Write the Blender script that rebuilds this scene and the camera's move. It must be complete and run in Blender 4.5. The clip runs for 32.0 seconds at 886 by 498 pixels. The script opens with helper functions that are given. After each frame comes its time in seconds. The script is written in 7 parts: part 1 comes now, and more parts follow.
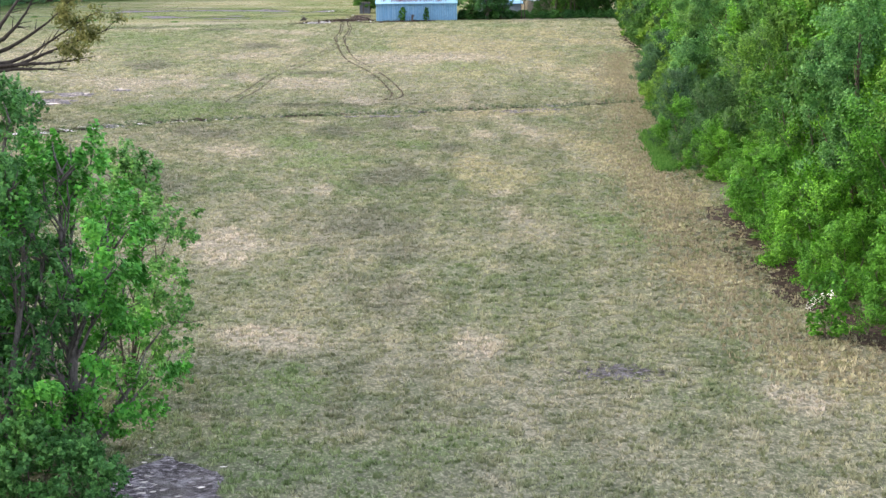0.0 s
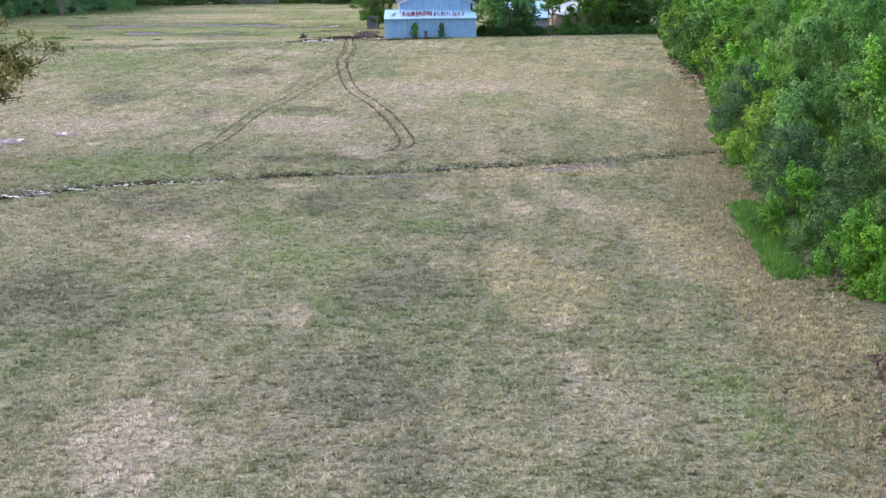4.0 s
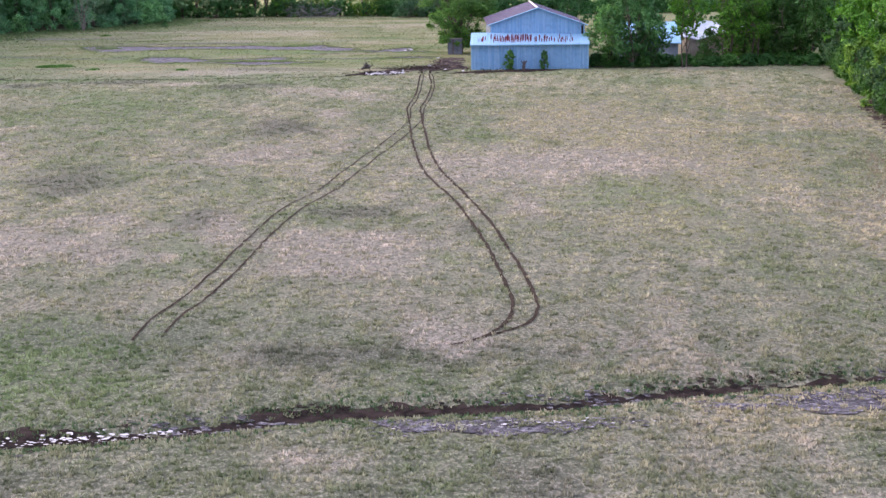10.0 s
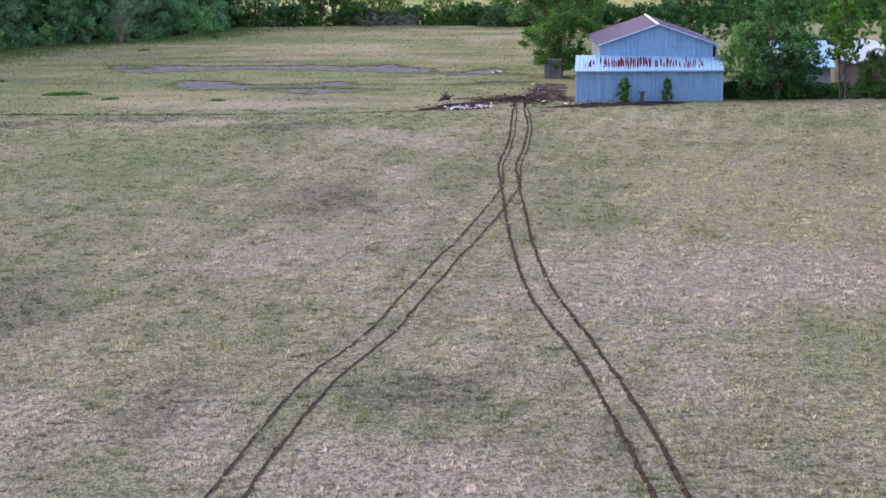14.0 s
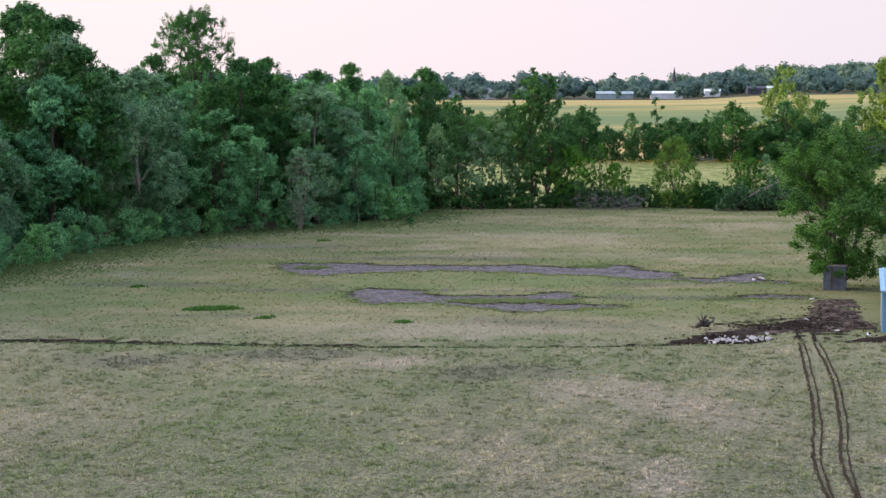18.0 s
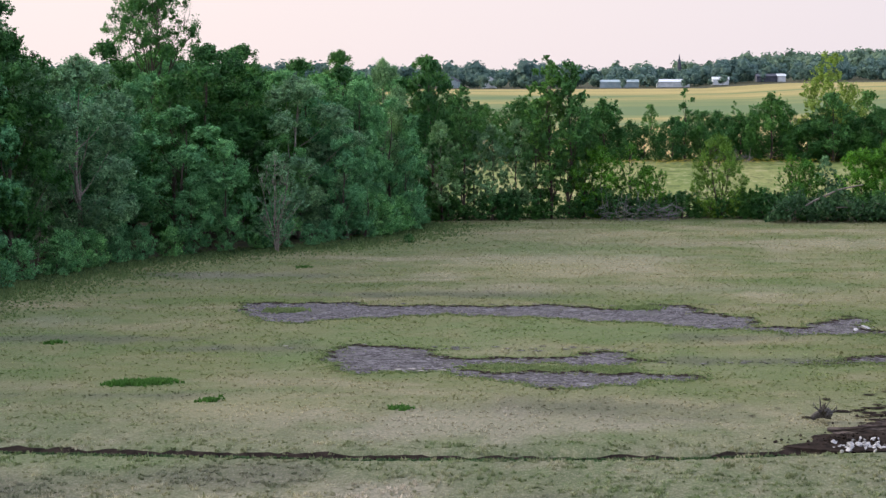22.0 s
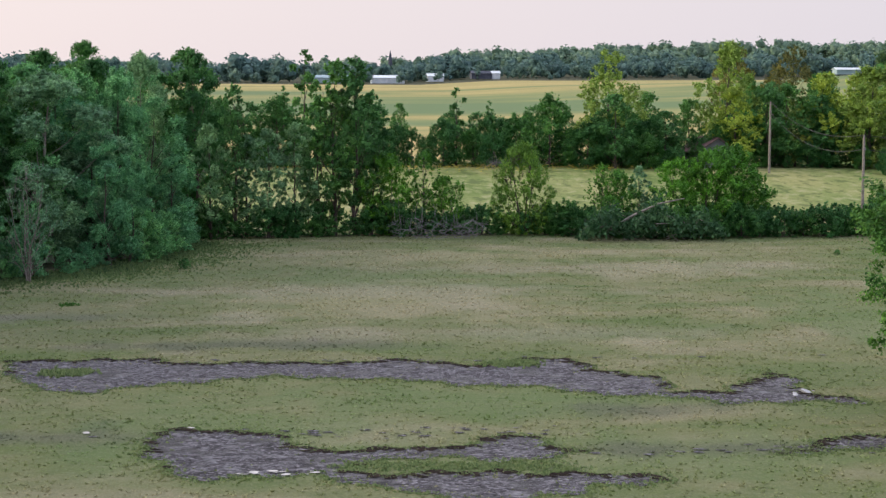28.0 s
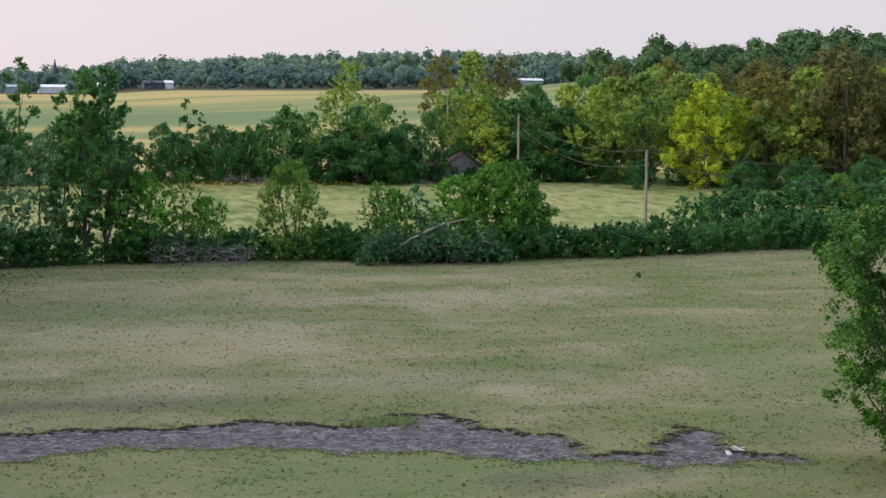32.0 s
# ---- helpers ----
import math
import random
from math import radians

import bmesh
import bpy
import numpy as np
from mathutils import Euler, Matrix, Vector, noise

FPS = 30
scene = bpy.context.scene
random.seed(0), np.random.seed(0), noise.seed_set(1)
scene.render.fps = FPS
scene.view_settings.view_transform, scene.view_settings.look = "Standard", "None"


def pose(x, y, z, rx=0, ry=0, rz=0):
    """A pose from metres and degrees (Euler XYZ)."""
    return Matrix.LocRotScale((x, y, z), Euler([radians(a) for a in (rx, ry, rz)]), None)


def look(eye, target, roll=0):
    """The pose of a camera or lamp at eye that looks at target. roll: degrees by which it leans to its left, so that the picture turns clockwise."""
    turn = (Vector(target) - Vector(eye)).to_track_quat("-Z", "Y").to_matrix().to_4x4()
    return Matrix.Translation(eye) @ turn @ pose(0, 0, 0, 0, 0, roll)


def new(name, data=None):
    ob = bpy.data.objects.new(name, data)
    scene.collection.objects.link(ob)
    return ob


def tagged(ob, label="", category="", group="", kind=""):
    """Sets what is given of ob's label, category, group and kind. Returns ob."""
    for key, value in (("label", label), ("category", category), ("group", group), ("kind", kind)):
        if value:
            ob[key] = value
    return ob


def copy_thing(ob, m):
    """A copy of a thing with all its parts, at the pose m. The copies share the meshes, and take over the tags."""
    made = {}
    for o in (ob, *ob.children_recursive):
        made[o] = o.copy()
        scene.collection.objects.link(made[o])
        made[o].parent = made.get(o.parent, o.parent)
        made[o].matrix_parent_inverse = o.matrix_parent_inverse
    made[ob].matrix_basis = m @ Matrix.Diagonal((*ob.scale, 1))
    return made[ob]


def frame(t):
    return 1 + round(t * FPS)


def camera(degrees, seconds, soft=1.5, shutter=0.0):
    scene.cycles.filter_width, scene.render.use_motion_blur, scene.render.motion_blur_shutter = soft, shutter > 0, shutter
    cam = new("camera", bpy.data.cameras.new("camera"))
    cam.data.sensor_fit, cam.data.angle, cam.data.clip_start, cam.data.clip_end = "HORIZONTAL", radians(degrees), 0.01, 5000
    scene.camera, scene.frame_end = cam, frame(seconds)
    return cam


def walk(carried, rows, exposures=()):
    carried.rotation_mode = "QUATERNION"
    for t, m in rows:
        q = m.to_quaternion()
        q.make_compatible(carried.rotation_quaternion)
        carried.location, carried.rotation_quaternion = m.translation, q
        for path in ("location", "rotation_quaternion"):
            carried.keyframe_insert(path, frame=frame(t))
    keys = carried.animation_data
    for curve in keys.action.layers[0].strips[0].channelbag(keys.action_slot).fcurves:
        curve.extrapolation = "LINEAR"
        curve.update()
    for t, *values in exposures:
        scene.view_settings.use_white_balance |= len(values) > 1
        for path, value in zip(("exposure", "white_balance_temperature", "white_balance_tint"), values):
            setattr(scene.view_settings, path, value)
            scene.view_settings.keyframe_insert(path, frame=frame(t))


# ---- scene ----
# camera and its flight
PATH = [
    (0, (-24.728, -276.881, 14.363), (-22.295, -257.333, 10.905), -0.37),
    (0.5, (-24.392, -273.306, 14.328), (-21.943, -253.758, 10.884), -0.25),
    (1, (-23.965, -269.570, 14.311), (-21.513, -250.020, 10.875), -0.37),
    (1.5, (-23.509, -265.688, 14.313), (-21.061, -246.137, 10.885), -0.48),
    (2, (-23.045, -261.695, 14.325), (-20.606, -242.141, 10.902), -0.52),
    (2.5, (-22.590, -257.609, 14.318), (-20.166, -238.052, 10.902), -0.45),
    (3, (-22.138, -253.426, 14.309), (-19.734, -233.866, 10.898), -0.44),
    (3.5, (-21.659, -249.152, 14.283), (-19.293, -229.586, 10.883), -0.48),
    (5.5, (-20.030, -230.823, 14.316), (-18.250, -211.199, 10.888), -0.35),
    (6, (-19.725, -226.302, 14.328), (-18.162, -206.651, 10.951), -0.36),
    (6.5, (-19.469, -221.778, 14.342), (-17.961, -202.124, 10.959), -0.32),
    (7, (-19.187, -217.211, 14.347), (-17.680, -197.557, 10.965), -0.32),
    (7.5, (-18.913, -212.626, 14.345), (-17.408, -192.972, 10.959), -0.28),
    (8, (-18.681, -208.064, 14.312), (-17.174, -188.410, 10.926), -0.22),
    (8.5, (-18.390, -203.472, 14.305), (-16.883, -183.818, 10.919), -0.24),
    (9, (-18.037, -198.954, 14.269), (-16.544, -179.297, 10.897), -0.41),
    (9.5, (-17.773, -194.416, 14.287), (-16.277, -174.761, 10.902), -0.39),
    (10, (-17.497, -189.831, 14.338), (-16.000, -170.179, 10.936), -0.30),
    (10.5, (-17.276, -185.278, 14.347), (-15.766, -165.627, 10.942), -0.27),
    (11, (-17.018, -180.720, 14.350), (-15.503, -161.071, 10.941), -0.19),
    (11.5, (-16.743, -176.075, 14.339), (-15.227, -156.427, 10.926), -0.18),
    (12, (-16.482, -171.405, 14.333), (-15.147, -151.744, 10.920), -0.18),
    (12.5, (-16.321, -166.638, 14.360), (-15.241, -146.962, 10.944), -0.25),
    (13, (-16.174, -161.835, 14.363), (-15.293, -142.147, 10.951), -0.36),
    (13.5, (-16.030, -157.038, 14.404), (-15.312, -137.348, 10.972), -0.27),
    (14, (-15.937, -152.237, 14.428), (-15.302, -132.545, 10.992), -0.28),
    (14.5, (-15.922, -147.456, 14.409), (-15.637, -127.755, 10.976), -0.22),
    (16.5, (-16.783, -128.266, 14.376), (-17.973, -108.571, 11.105), 0.12),
    (17, (-17.092, -123.507, 14.573), (-18.337, -103.751, 11.719), 0.07),
    (17.5, (-17.553, -118.801, 14.749), (-18.967, -98.982, 12.471), -0.06),
    (18, (-17.994, -114.106, 14.789), (-19.526, -94.237, 13.093), -0.29),
    (18.5, (-18.410, -109.387, 14.751), (-19.952, -89.504, 13.242), -0.34),
    (19, (-18.837, -104.643, 14.721), (-20.379, -84.766, 13.137), -0.36),
    (19.5, (-19.281, -99.904, 14.732), (-20.816, -80.032, 13.063), -0.40),
    (20, (-19.727, -95.367, 14.813), (-21.257, -75.503, 13.063), -0.41),
    (20.5, (-20.161, -91.241, 14.886), (-21.689, -71.377, 13.123), -0.43),
    (21, (-20.521, -87.500, 14.983), (-22.042, -67.638, 13.202), -0.41),
    (21.5, (-20.867, -84.097, 15.082), (-22.386, -64.236, 13.284), -0.45),
    (22, (-21.168, -80.810, 15.164), (-22.685, -60.951, 13.342), -0.45),
    (22.5, (-21.528, -77.542, 15.226), (-23.048, -57.685, 13.389), -0.33),
    (23, (-22.128, -74.323, 15.304), (-23.673, -54.466, 13.480), -0.19),
    (23.5, (-22.865, -71.600, 15.437), (-24.407, -51.744, 13.602), -0.26),
    (24, (-23.414, -69.677, 15.493), (-24.922, -49.821, 13.637), -0.27),
    (24.5, (-23.800, -68.234, 15.516), (-24.814, -48.348, 13.645), -0.25),
    (25, (-24.259, -66.879, 15.503), (-24.605, -46.971, 13.613), -0.16),
    (25.5, (-24.967, -65.287, 15.477), (-24.680, -45.378, 13.587), 0.01),
    (26, (-25.948, -63.405, 15.469), (-25.077, -43.514, 13.577), 0.15),
    (26.5, (-27.139, -61.327, 15.499), (-25.997, -41.448, 13.617), 0.19),
    (28.5, (-30.587, -54.690, 15.509), (-28.550, -34.883, 13.627), 0.24),
    (29, (-31.500, -52.933, 15.494), (-29.023, -33.174, 13.639), 0.25),
    (29.5, (-32.354, -51.151, 15.473), (-29.331, -31.469, 13.612), 0.31),
    (30, (-33.272, -49.248, 15.485), (-29.771, -29.643, 13.636), 0.33),
    (30.5, (-34.223, -47.244, 15.494), (-30.275, -27.722, 13.678), 0.25),
    (31, (-35.218, -45.177, 15.494), (-30.815, -25.752, 13.677), 0.32),
    (31.5, (-36.361, -43.036, 15.511), (-31.490, -23.722, 13.715), 0.42),
    (32, (-37.574, -40.849, 15.574), (-32.254, -21.651, 13.809), 0.41),
]
cam = camera(26.79, 32.0, soft=1.4)
EXPOSURES = [(0.0, 1.13, 6650, 4), (3.5, 0.92, 6280, 11), (6.5, 0.88, 6050, 21), (9.0, 0.8, 6020, 22), (10.5, 0.68, 6000, 23), (14.5, 0.52, 6000, 24), (16.8, 0.66, 5850, 22), (18.0, 0.23, 6250, 10), (19.2, 0.18, 6350, 7), (32.0, 0.04, 6400, 5)]
walk(cam, [(t, look(e, g, r)) for t, e, g, r in PATH], EXPOSURES)

# ---- sky and sun: hazy evening, low sun to the west-north-west ----
SUN_AZIMUTH, SUN_HEIGHT = -76.0, 22.0
world = bpy.data.worlds.new("evening_sky")
scene.world = world
world.use_nodes = True
wn, wl = world.node_tree.nodes, world.node_tree.links
wn.clear()
w_out = wn.new("ShaderNodeOutputWorld")
w_bg = wn.new("ShaderNodeBackground")
w_sky = wn.new("ShaderNodeTexSky")
w_sky.sky_type, w_sky.sun_disc = "NISHITA", False
w_sky.sun_elevation, w_sky.sun_rotation = radians(SUN_HEIGHT), radians(SUN_AZIMUTH)
w_sky.air_density, w_sky.dust_density, w_sky.ozone_density = 1.0, 2.0, 1.5
# thin high cloud veils the blue: peach towards the sun, lavender away from it, brighter overhead
w_tc = wn.new("ShaderNodeTexCoord")
w_dot = wn.new("ShaderNodeVectorMath")
w_dot.operation = "DOT_PRODUCT"
w_dot.inputs[1].default_value = (math.sin(radians(SUN_AZIMUTH)), math.cos(radians(SUN_AZIMUTH)), 0)
wl.new(w_tc.outputs["Generated"], w_dot.inputs[0])
w_side = wn.new("ShaderNodeValToRGB")
for e, (p, c) in zip(w_side.color_ramp.elements, ((0.44, (9.6, 8.65, 9.55, 1)), (0.72, (11.8, 9.8, 9.75, 1)))):
    e.position, e.color = p, c
w_map = wn.new("ShaderNodeMapRange")
w_map.inputs["From Min"].default_value, w_map.inputs["From Max"].default_value = -1, 1
wl.new(w_dot.outputs["Value"], w_map.inputs["Value"])
wl.new(w_map.outputs[0], w_side.inputs[0])
w_sep = wn.new("ShaderNodeSeparateXYZ")
wl.new(w_tc.outputs["Generated"], w_sep.inputs[0])
w_high = wn.new("ShaderNodeMapRange")
w_high.inputs["From Min"].default_value, w_high.inputs["From Max"].default_value = 0.12, 0.8
w_high.inputs["To Min"].default_value, w_high.inputs["To Max"].default_value = 1.0, 1.6
wl.new(w_sep.outputs["Z"], w_high.inputs["Value"])
w_veil = wn.new("ShaderNodeVectorMath")
w_veil.operation = "SCALE"
wl.new(w_side.outputs[0], w_veil.inputs[0])
wl.new(w_high.outputs[0], w_veil.inputs["Scale"])
w_haze = wn.new("ShaderNodeMix")
w_haze.data_type, w_haze.blend_type = "RGBA", "MIX"
w_haze.inputs[0].default_value = 0.85
wl.new(w_sky.outputs[0], w_haze.inputs[6])
w_tint = wn.new("ShaderNodeMix")
w_tint.data_type, w_tint.blend_type = "RGBA", "MULTIPLY"
w_blue = wn.new("ShaderNodeMapRange")
w_blue.inputs["From Min"].default_value, w_blue.inputs["From Max"].default_value = 0.1, 0.5
wl.new(w_sep.outputs["Z"], w_blue.inputs["Value"])
wl.new(w_blue.outputs[0], w_tint.inputs[0])
wl.new(w_veil.outputs[0], w_tint.inputs[6])
w_tint.inputs[7].default_value = (0.87, 0.985, 1.13, 1)
wl.new(w_tint.outputs[2], w_haze.inputs[7])
wl.new(w_haze.outputs[2], w_bg.inputs[0])
w_bg.inputs[1].default_value = 0.088
wl.new(w_bg.outputs[0], w_out.inputs[0])
sun = new("sun", bpy.data.lights.new("sun", "SUN"))
sun.data.energy, sun.data.angle, sun.data.color = 2.9, radians(26), (1.0, 0.84, 0.61)
az, el = radians(SUN_AZIMUTH), radians(SUN_HEIGHT)
sun.matrix_world = look((math.sin(az) * math.cos(el) * 100, math.cos(az) * math.cos(el) * 100, math.sin(el) * 100), (0, 0, 0))


# ---- materials ----
def material(name):
    m = bpy.data.materials.new(name)
    m.use_nodes = True
    m.node_tree.nodes.clear()
    return m, m.node_tree.nodes, m.node_tree.links


def finish(m, n, l, color, rough=0.8, metal=0.0, bump=None, strength=0.4, dist=0.05, through_light=0.0, spec=0.3):
    out = n.new("ShaderNodeOutputMaterial")
    b = n.new("ShaderNodeBsdfPrincipled")
    for key, val in (("Base Color", color), ("Roughness", rough), ("Metallic", metal), ("Specular IOR Level", spec)):
        if hasattr(val, "is_output"):
            l.new(val, b.inputs[key])
        else:
            b.inputs[key].default_value = (*val, 1) if isinstance(val, tuple) else val
    if bump is not None:
        bn = n.new("ShaderNodeBump")
        bn.inputs["Strength"].default_value, bn.inputs["Distance"].default_value = strength, dist
        l.new(bump, bn.inputs["Height"])
        l.new(bn.outputs[0], b.inputs["Normal"])
    shader = b.outputs[0]
    if through_light:
        tr, mx = n.new("ShaderNodeBsdfTranslucent"), n.new("ShaderNodeMixShader")
        l.new(color, tr.inputs[0])
        mx.inputs[0].default_value = through_light
        l.new(b.outputs[0], mx.inputs[1])
        l.new(tr.outputs[0], mx.inputs[2])
        shader = mx.outputs[0]
    l.new(shader, out.inputs[0])
    return m


def place(n):
    return n.new("ShaderNodeNewGeometry").outputs["Position"]


def scaled(n, l, vec, x, y, z):
    v = n.new("ShaderNodeVectorMath")
    v.operation = "MULTIPLY"
    v.inputs[1].default_value = (x, y, z)
    l.new(vec, v.inputs[0])
    return v.outputs[0]


def noisy(n, l, vec, scale, detail=4.0, rough=0.55, warp=0.0):
    t = n.new("ShaderNodeTexNoise")
    t.inputs["Scale"].default_value, t.inputs["Detail"].default_value = scale, detail
    t.inputs["Roughness"].default_value, t.inputs["Distortion"].default_value = rough, warp
    l.new(vec, t.inputs["Vector"])
    return t.outputs["Fac"]


def ramp(n, l, fac, stops):
    r = n.new("ShaderNodeValToRGB")
    while len(r.color_ramp.elements) < len(stops):
        r.color_ramp.elements.new(0.5)
    for e, (p, c) in zip(r.color_ramp.elements, stops):
        e.position, e.color = p, (*c, 1) if isinstance(c, tuple) else (c, c, c, 1)
    l.new(fac, r.inputs[0])
    return r.outputs[0]


def mixed(n, l, fac, a, b, how="MIX"):
    m = n.new("ShaderNodeMix")
    m.data_type, m.blend_type = "RGBA", how
    for i, val in ((0, fac), (6, a), (7, b)):
        if hasattr(val, "is_output"):
            l.new(val, m.inputs[i])
        else:
            m.inputs[i].default_value = (*val, 1) if isinstance(val, tuple) else val
    return m.outputs[2]


def sums(n, l, how, a, b):
    m = n.new("ShaderNodeMath")
    m.operation = how
    for i, val in ((0, a), (1, b)):
        if hasattr(val, "is_output"):
            l.new(val, m.inputs[i])
        else:
            m.inputs[i].default_value = val
    return m.outputs[0]


STRAW, GREEN = (0.29, 0.282, 0.2), (0.15, 0.195, 0.1)
ROSE_PATCH, STRAW_PATCH, GREEN_PATCH, DARK_PATCH = (0.435, 0.39, 0.33), (0.40, 0.36, 0.235), (0.15, 0.225, 0.09), (0.125, 0.13, 0.108)

# patches of the pasture, as x, y and half their width and length: bleached grass, straw, fresh regrowth, dark weeds
BLEACHED = [(-15.9, -215.4, 1.0, 4.2), (-23.1, -212.7, 1.4, 1.8), (-9.9, -187.2, 1.1, 3.5), (-18.9, -177.8, 0.5, 3.8), (-24.2, -193.7, 1.5, 4.5), (-7.3, -223.1, 1.0, 2.3), (-20.9, -177.3, 1.2, 2.8), (-9.5, -179.2, 0.7, 1.2), (-4.9, -77.9, 4.7, 7.3), (-31.0, -103.8, 4.7, 6.9), (-15.4, -107.7, 4.0, 6.5), (-12.3, -124.7, 1.2, 3.3), (-21.0, -101.6, 1.5, 4.4), (-3.0, -148.5, 1.3, 6.0), (-6.1, -151.0, 0.7, 3.0), (-9.5, -145.9, 0.9, 1.9), (-23.3, -157.2, 1.7, 3.5), (-17.8, -140.4, 1.3, 1.2)]
BLEACHED_FAR = [(-0.6, -76.3, 6.0, 6.1), (-5.9, -94.6, 0.8, 2.8), (-16.6, -104.5, 3.9, 3.7), (-21.1, -101.1, 1.1, 3.3), (-26.2, -107.4, 1.0, 2.0), (-23.7, -108.2, 0.7, 1.9), (-13.2, -28.3, 3.2, 4.6), (-15.0, -43.4, 0.9, 3.0), (-20.5, -71.4, 3.3, 4.4), (-17.2, -23.3, 2.6, 3.9), (-13.0, -26.9, 1.7, 2.4), (-28.2, -13.4, 2.0, 2.6), (-55.0, 34.5, 3.0, 2.2), (-27.2, -0.1, 6.7, 3.4), (-47.2, 62.5, 4.0, 2.2), (-18.0, 66.2, 2.4, 3.3), (-32.8, 61.0, 2.3, 2.5), (-0.5, 90.6, 2.8, 4.3), (-8.9, 49.8, 1.4, 2.1), (-22, 75, 14, 4), (2, 90, 12, 5), (-18, 53, 12, 2.5)]
STRAWY = [(-4.8, -203.8, 1.4, 3.0), (-4.8, -220.4, 2.0, 3.3), (-8.8, -171.2, 1.6, 7.3), (-10.2, -173.3, 1.0, 6.4), (-0.8, -179.7, 1.8, 5.5), (-3.1, -191.4, 1.4, 3.1), (-4.0, -202.4, 1.1, 2.4), (-0.6, -165.5, 1.6, 10.2), (-2.5, -136.4, 5.8, 2.5), (20.2, -51.8, 2.8, 7.9), (10.7, -107.9, 2.8, 8.8), (0.2, -100.1, 2.6, 5.1), (16.7, -34.4, 3.5, 10.4), (-23.5, 68.0, 10.9, 7.7), (-36.1, 3.5, 4.6, 2.9), (-18.0, 100.0, 12.5, 6.3), (-0.5, 90.4, 3.7, 5.3), (-17.3, 68.1, 3.0, 3.3), (-30.5, 64.2, 3.4, 4.3), (-9.1, 49.2, 1.7, 2.0), (6, -60, 8, 26)]
FRESH = [(-21.6, -228.3, 5.0, 2.9), (-23.1, -220.7, 1.2, 2.5), (-5.9, -190.3, 1.3, 5.0), (-6.1, -191.9, 0.5, 2.2), (-17.4, -165.2, 2.9, 5.1), (-27.2, -128.4, 4.6, 7.5), (-19.4, -153.9, 1.7, 3.6), (-11.2, -156.0, 1.3, 2.5), (-23.3, -105.9, 1.4, 4.8), (-12.0, -109.9, 1.6, 3.0), (0.8, -93.0, 2.9, 11.3), (-32.6, -41.0, 6.9, 16.7), (-4.9, -61.0, 1.8, 4.4), (-32.0, 23.6, 7.3, 5.9), (-23.0, 29.8, 11.4, 3.9), (-39.8, -7.7, 6.8, 2.3), (-14.5, 17.6, 7.5, 4.0), (6.4, 57.2, 4.7, 12.2), (-22.2, 83.2, 7.4, 6.1), (-5.4, 27.0, 3.3, 2.5), (-43, 10.5, 2.2, 1.3), (-60, 16, 9, 16)]
WEEDY = [(-14.2, -170.5, 1.6, 4.4), (-17.3, -204.9, 1.8, 6.8), (-17.7, -188.3, 2.4, 5.9), (-15.0, -171.2, 1.3, 4.4), (-16.7, -196.5, 1.6, 4.4), (-17.0, -202.4, 1.0, 1.2), (-28.4, -172.5, 2.7, 5.6), (-25.0, -146.8, 2.1, 3.7), (-15.7, -147.8, 1.5, 3.2), (-11.4, -143.9, 1.2, 2.3), (-9.5, -158.0, 0.9, 2.3), (-15.2, -95.9, 3.1, 2.5), (-18.7, -53.8, 2.0, 5.5), (-30.9, -81.3, 2.2, 5.6), (-22.4, -96.7, 1.4, 3.3), (-9.4, -101.2, 0.9, 3.3), (-42.8, -13.9, 3.3, 2.8), (-33.3, -10.6, 3.4, 2.4), (-23.0, -17.2, 2.9, 2.6), (-20.8, 3.9, 5.4, 2.1), (-16, -128.2, 6, 1.8), (-39.1, 22.8, 3.9, 1.5), (-14.7, 18.5, 5.1, 1.2), (-48.0, 26.5, 6.7, 1.4), (-32.1, 49.2, 8.0, 1.7), (-48.3, 62.4, 7.6, 1.7), (-12.5, 27.2, 3.6, 1.7), (-44.0, 6.9, 4.1, 1.0)]


def lattice(x, y, seed):
    """Smooth random heights of 0 to 1 on a grid of whole metres."""
    i, j = np.floor(x).astype(np.int64), np.floor(y).astype(np.int64)
    fx, fy = x - i, y - j
    fx, fy = fx * fx * (3 - 2 * fx), fy * fy * (3 - 2 * fy)

    def at(a, b):
        k = (a * 374761393 + b * 668265263 + seed * 69069) & 0x7FFFFFFF
        k = ((k ^ (k >> 13)) * 1274126177) & 0x7FFFFFFF
        return ((k ^ (k >> 16)) & 0xFFFF) / 65535.0

    return (at(i, j) * (1 - fx) + at(i + 1, j) * fx) * (1 - fy) + (at(i, j + 1) * (1 - fx) + at(i + 1, j + 1) * fx) * fy


def cloudy(x, y, scale, octaves, seed, rough=0.55):
    """Uneven patches of several sizes, about 0 to 1."""
    total, weight, amount = np.zeros(np.shape(x)), 0.0, 1.0
    for o in range(octaves):
        total = total + amount * lattice(x * scale * 2 ** o + 37.1 * o, y * scale * 2 ** o - 11.7 * o, seed + o)
        weight, amount = weight + amount, amount * rough
    return total / weight


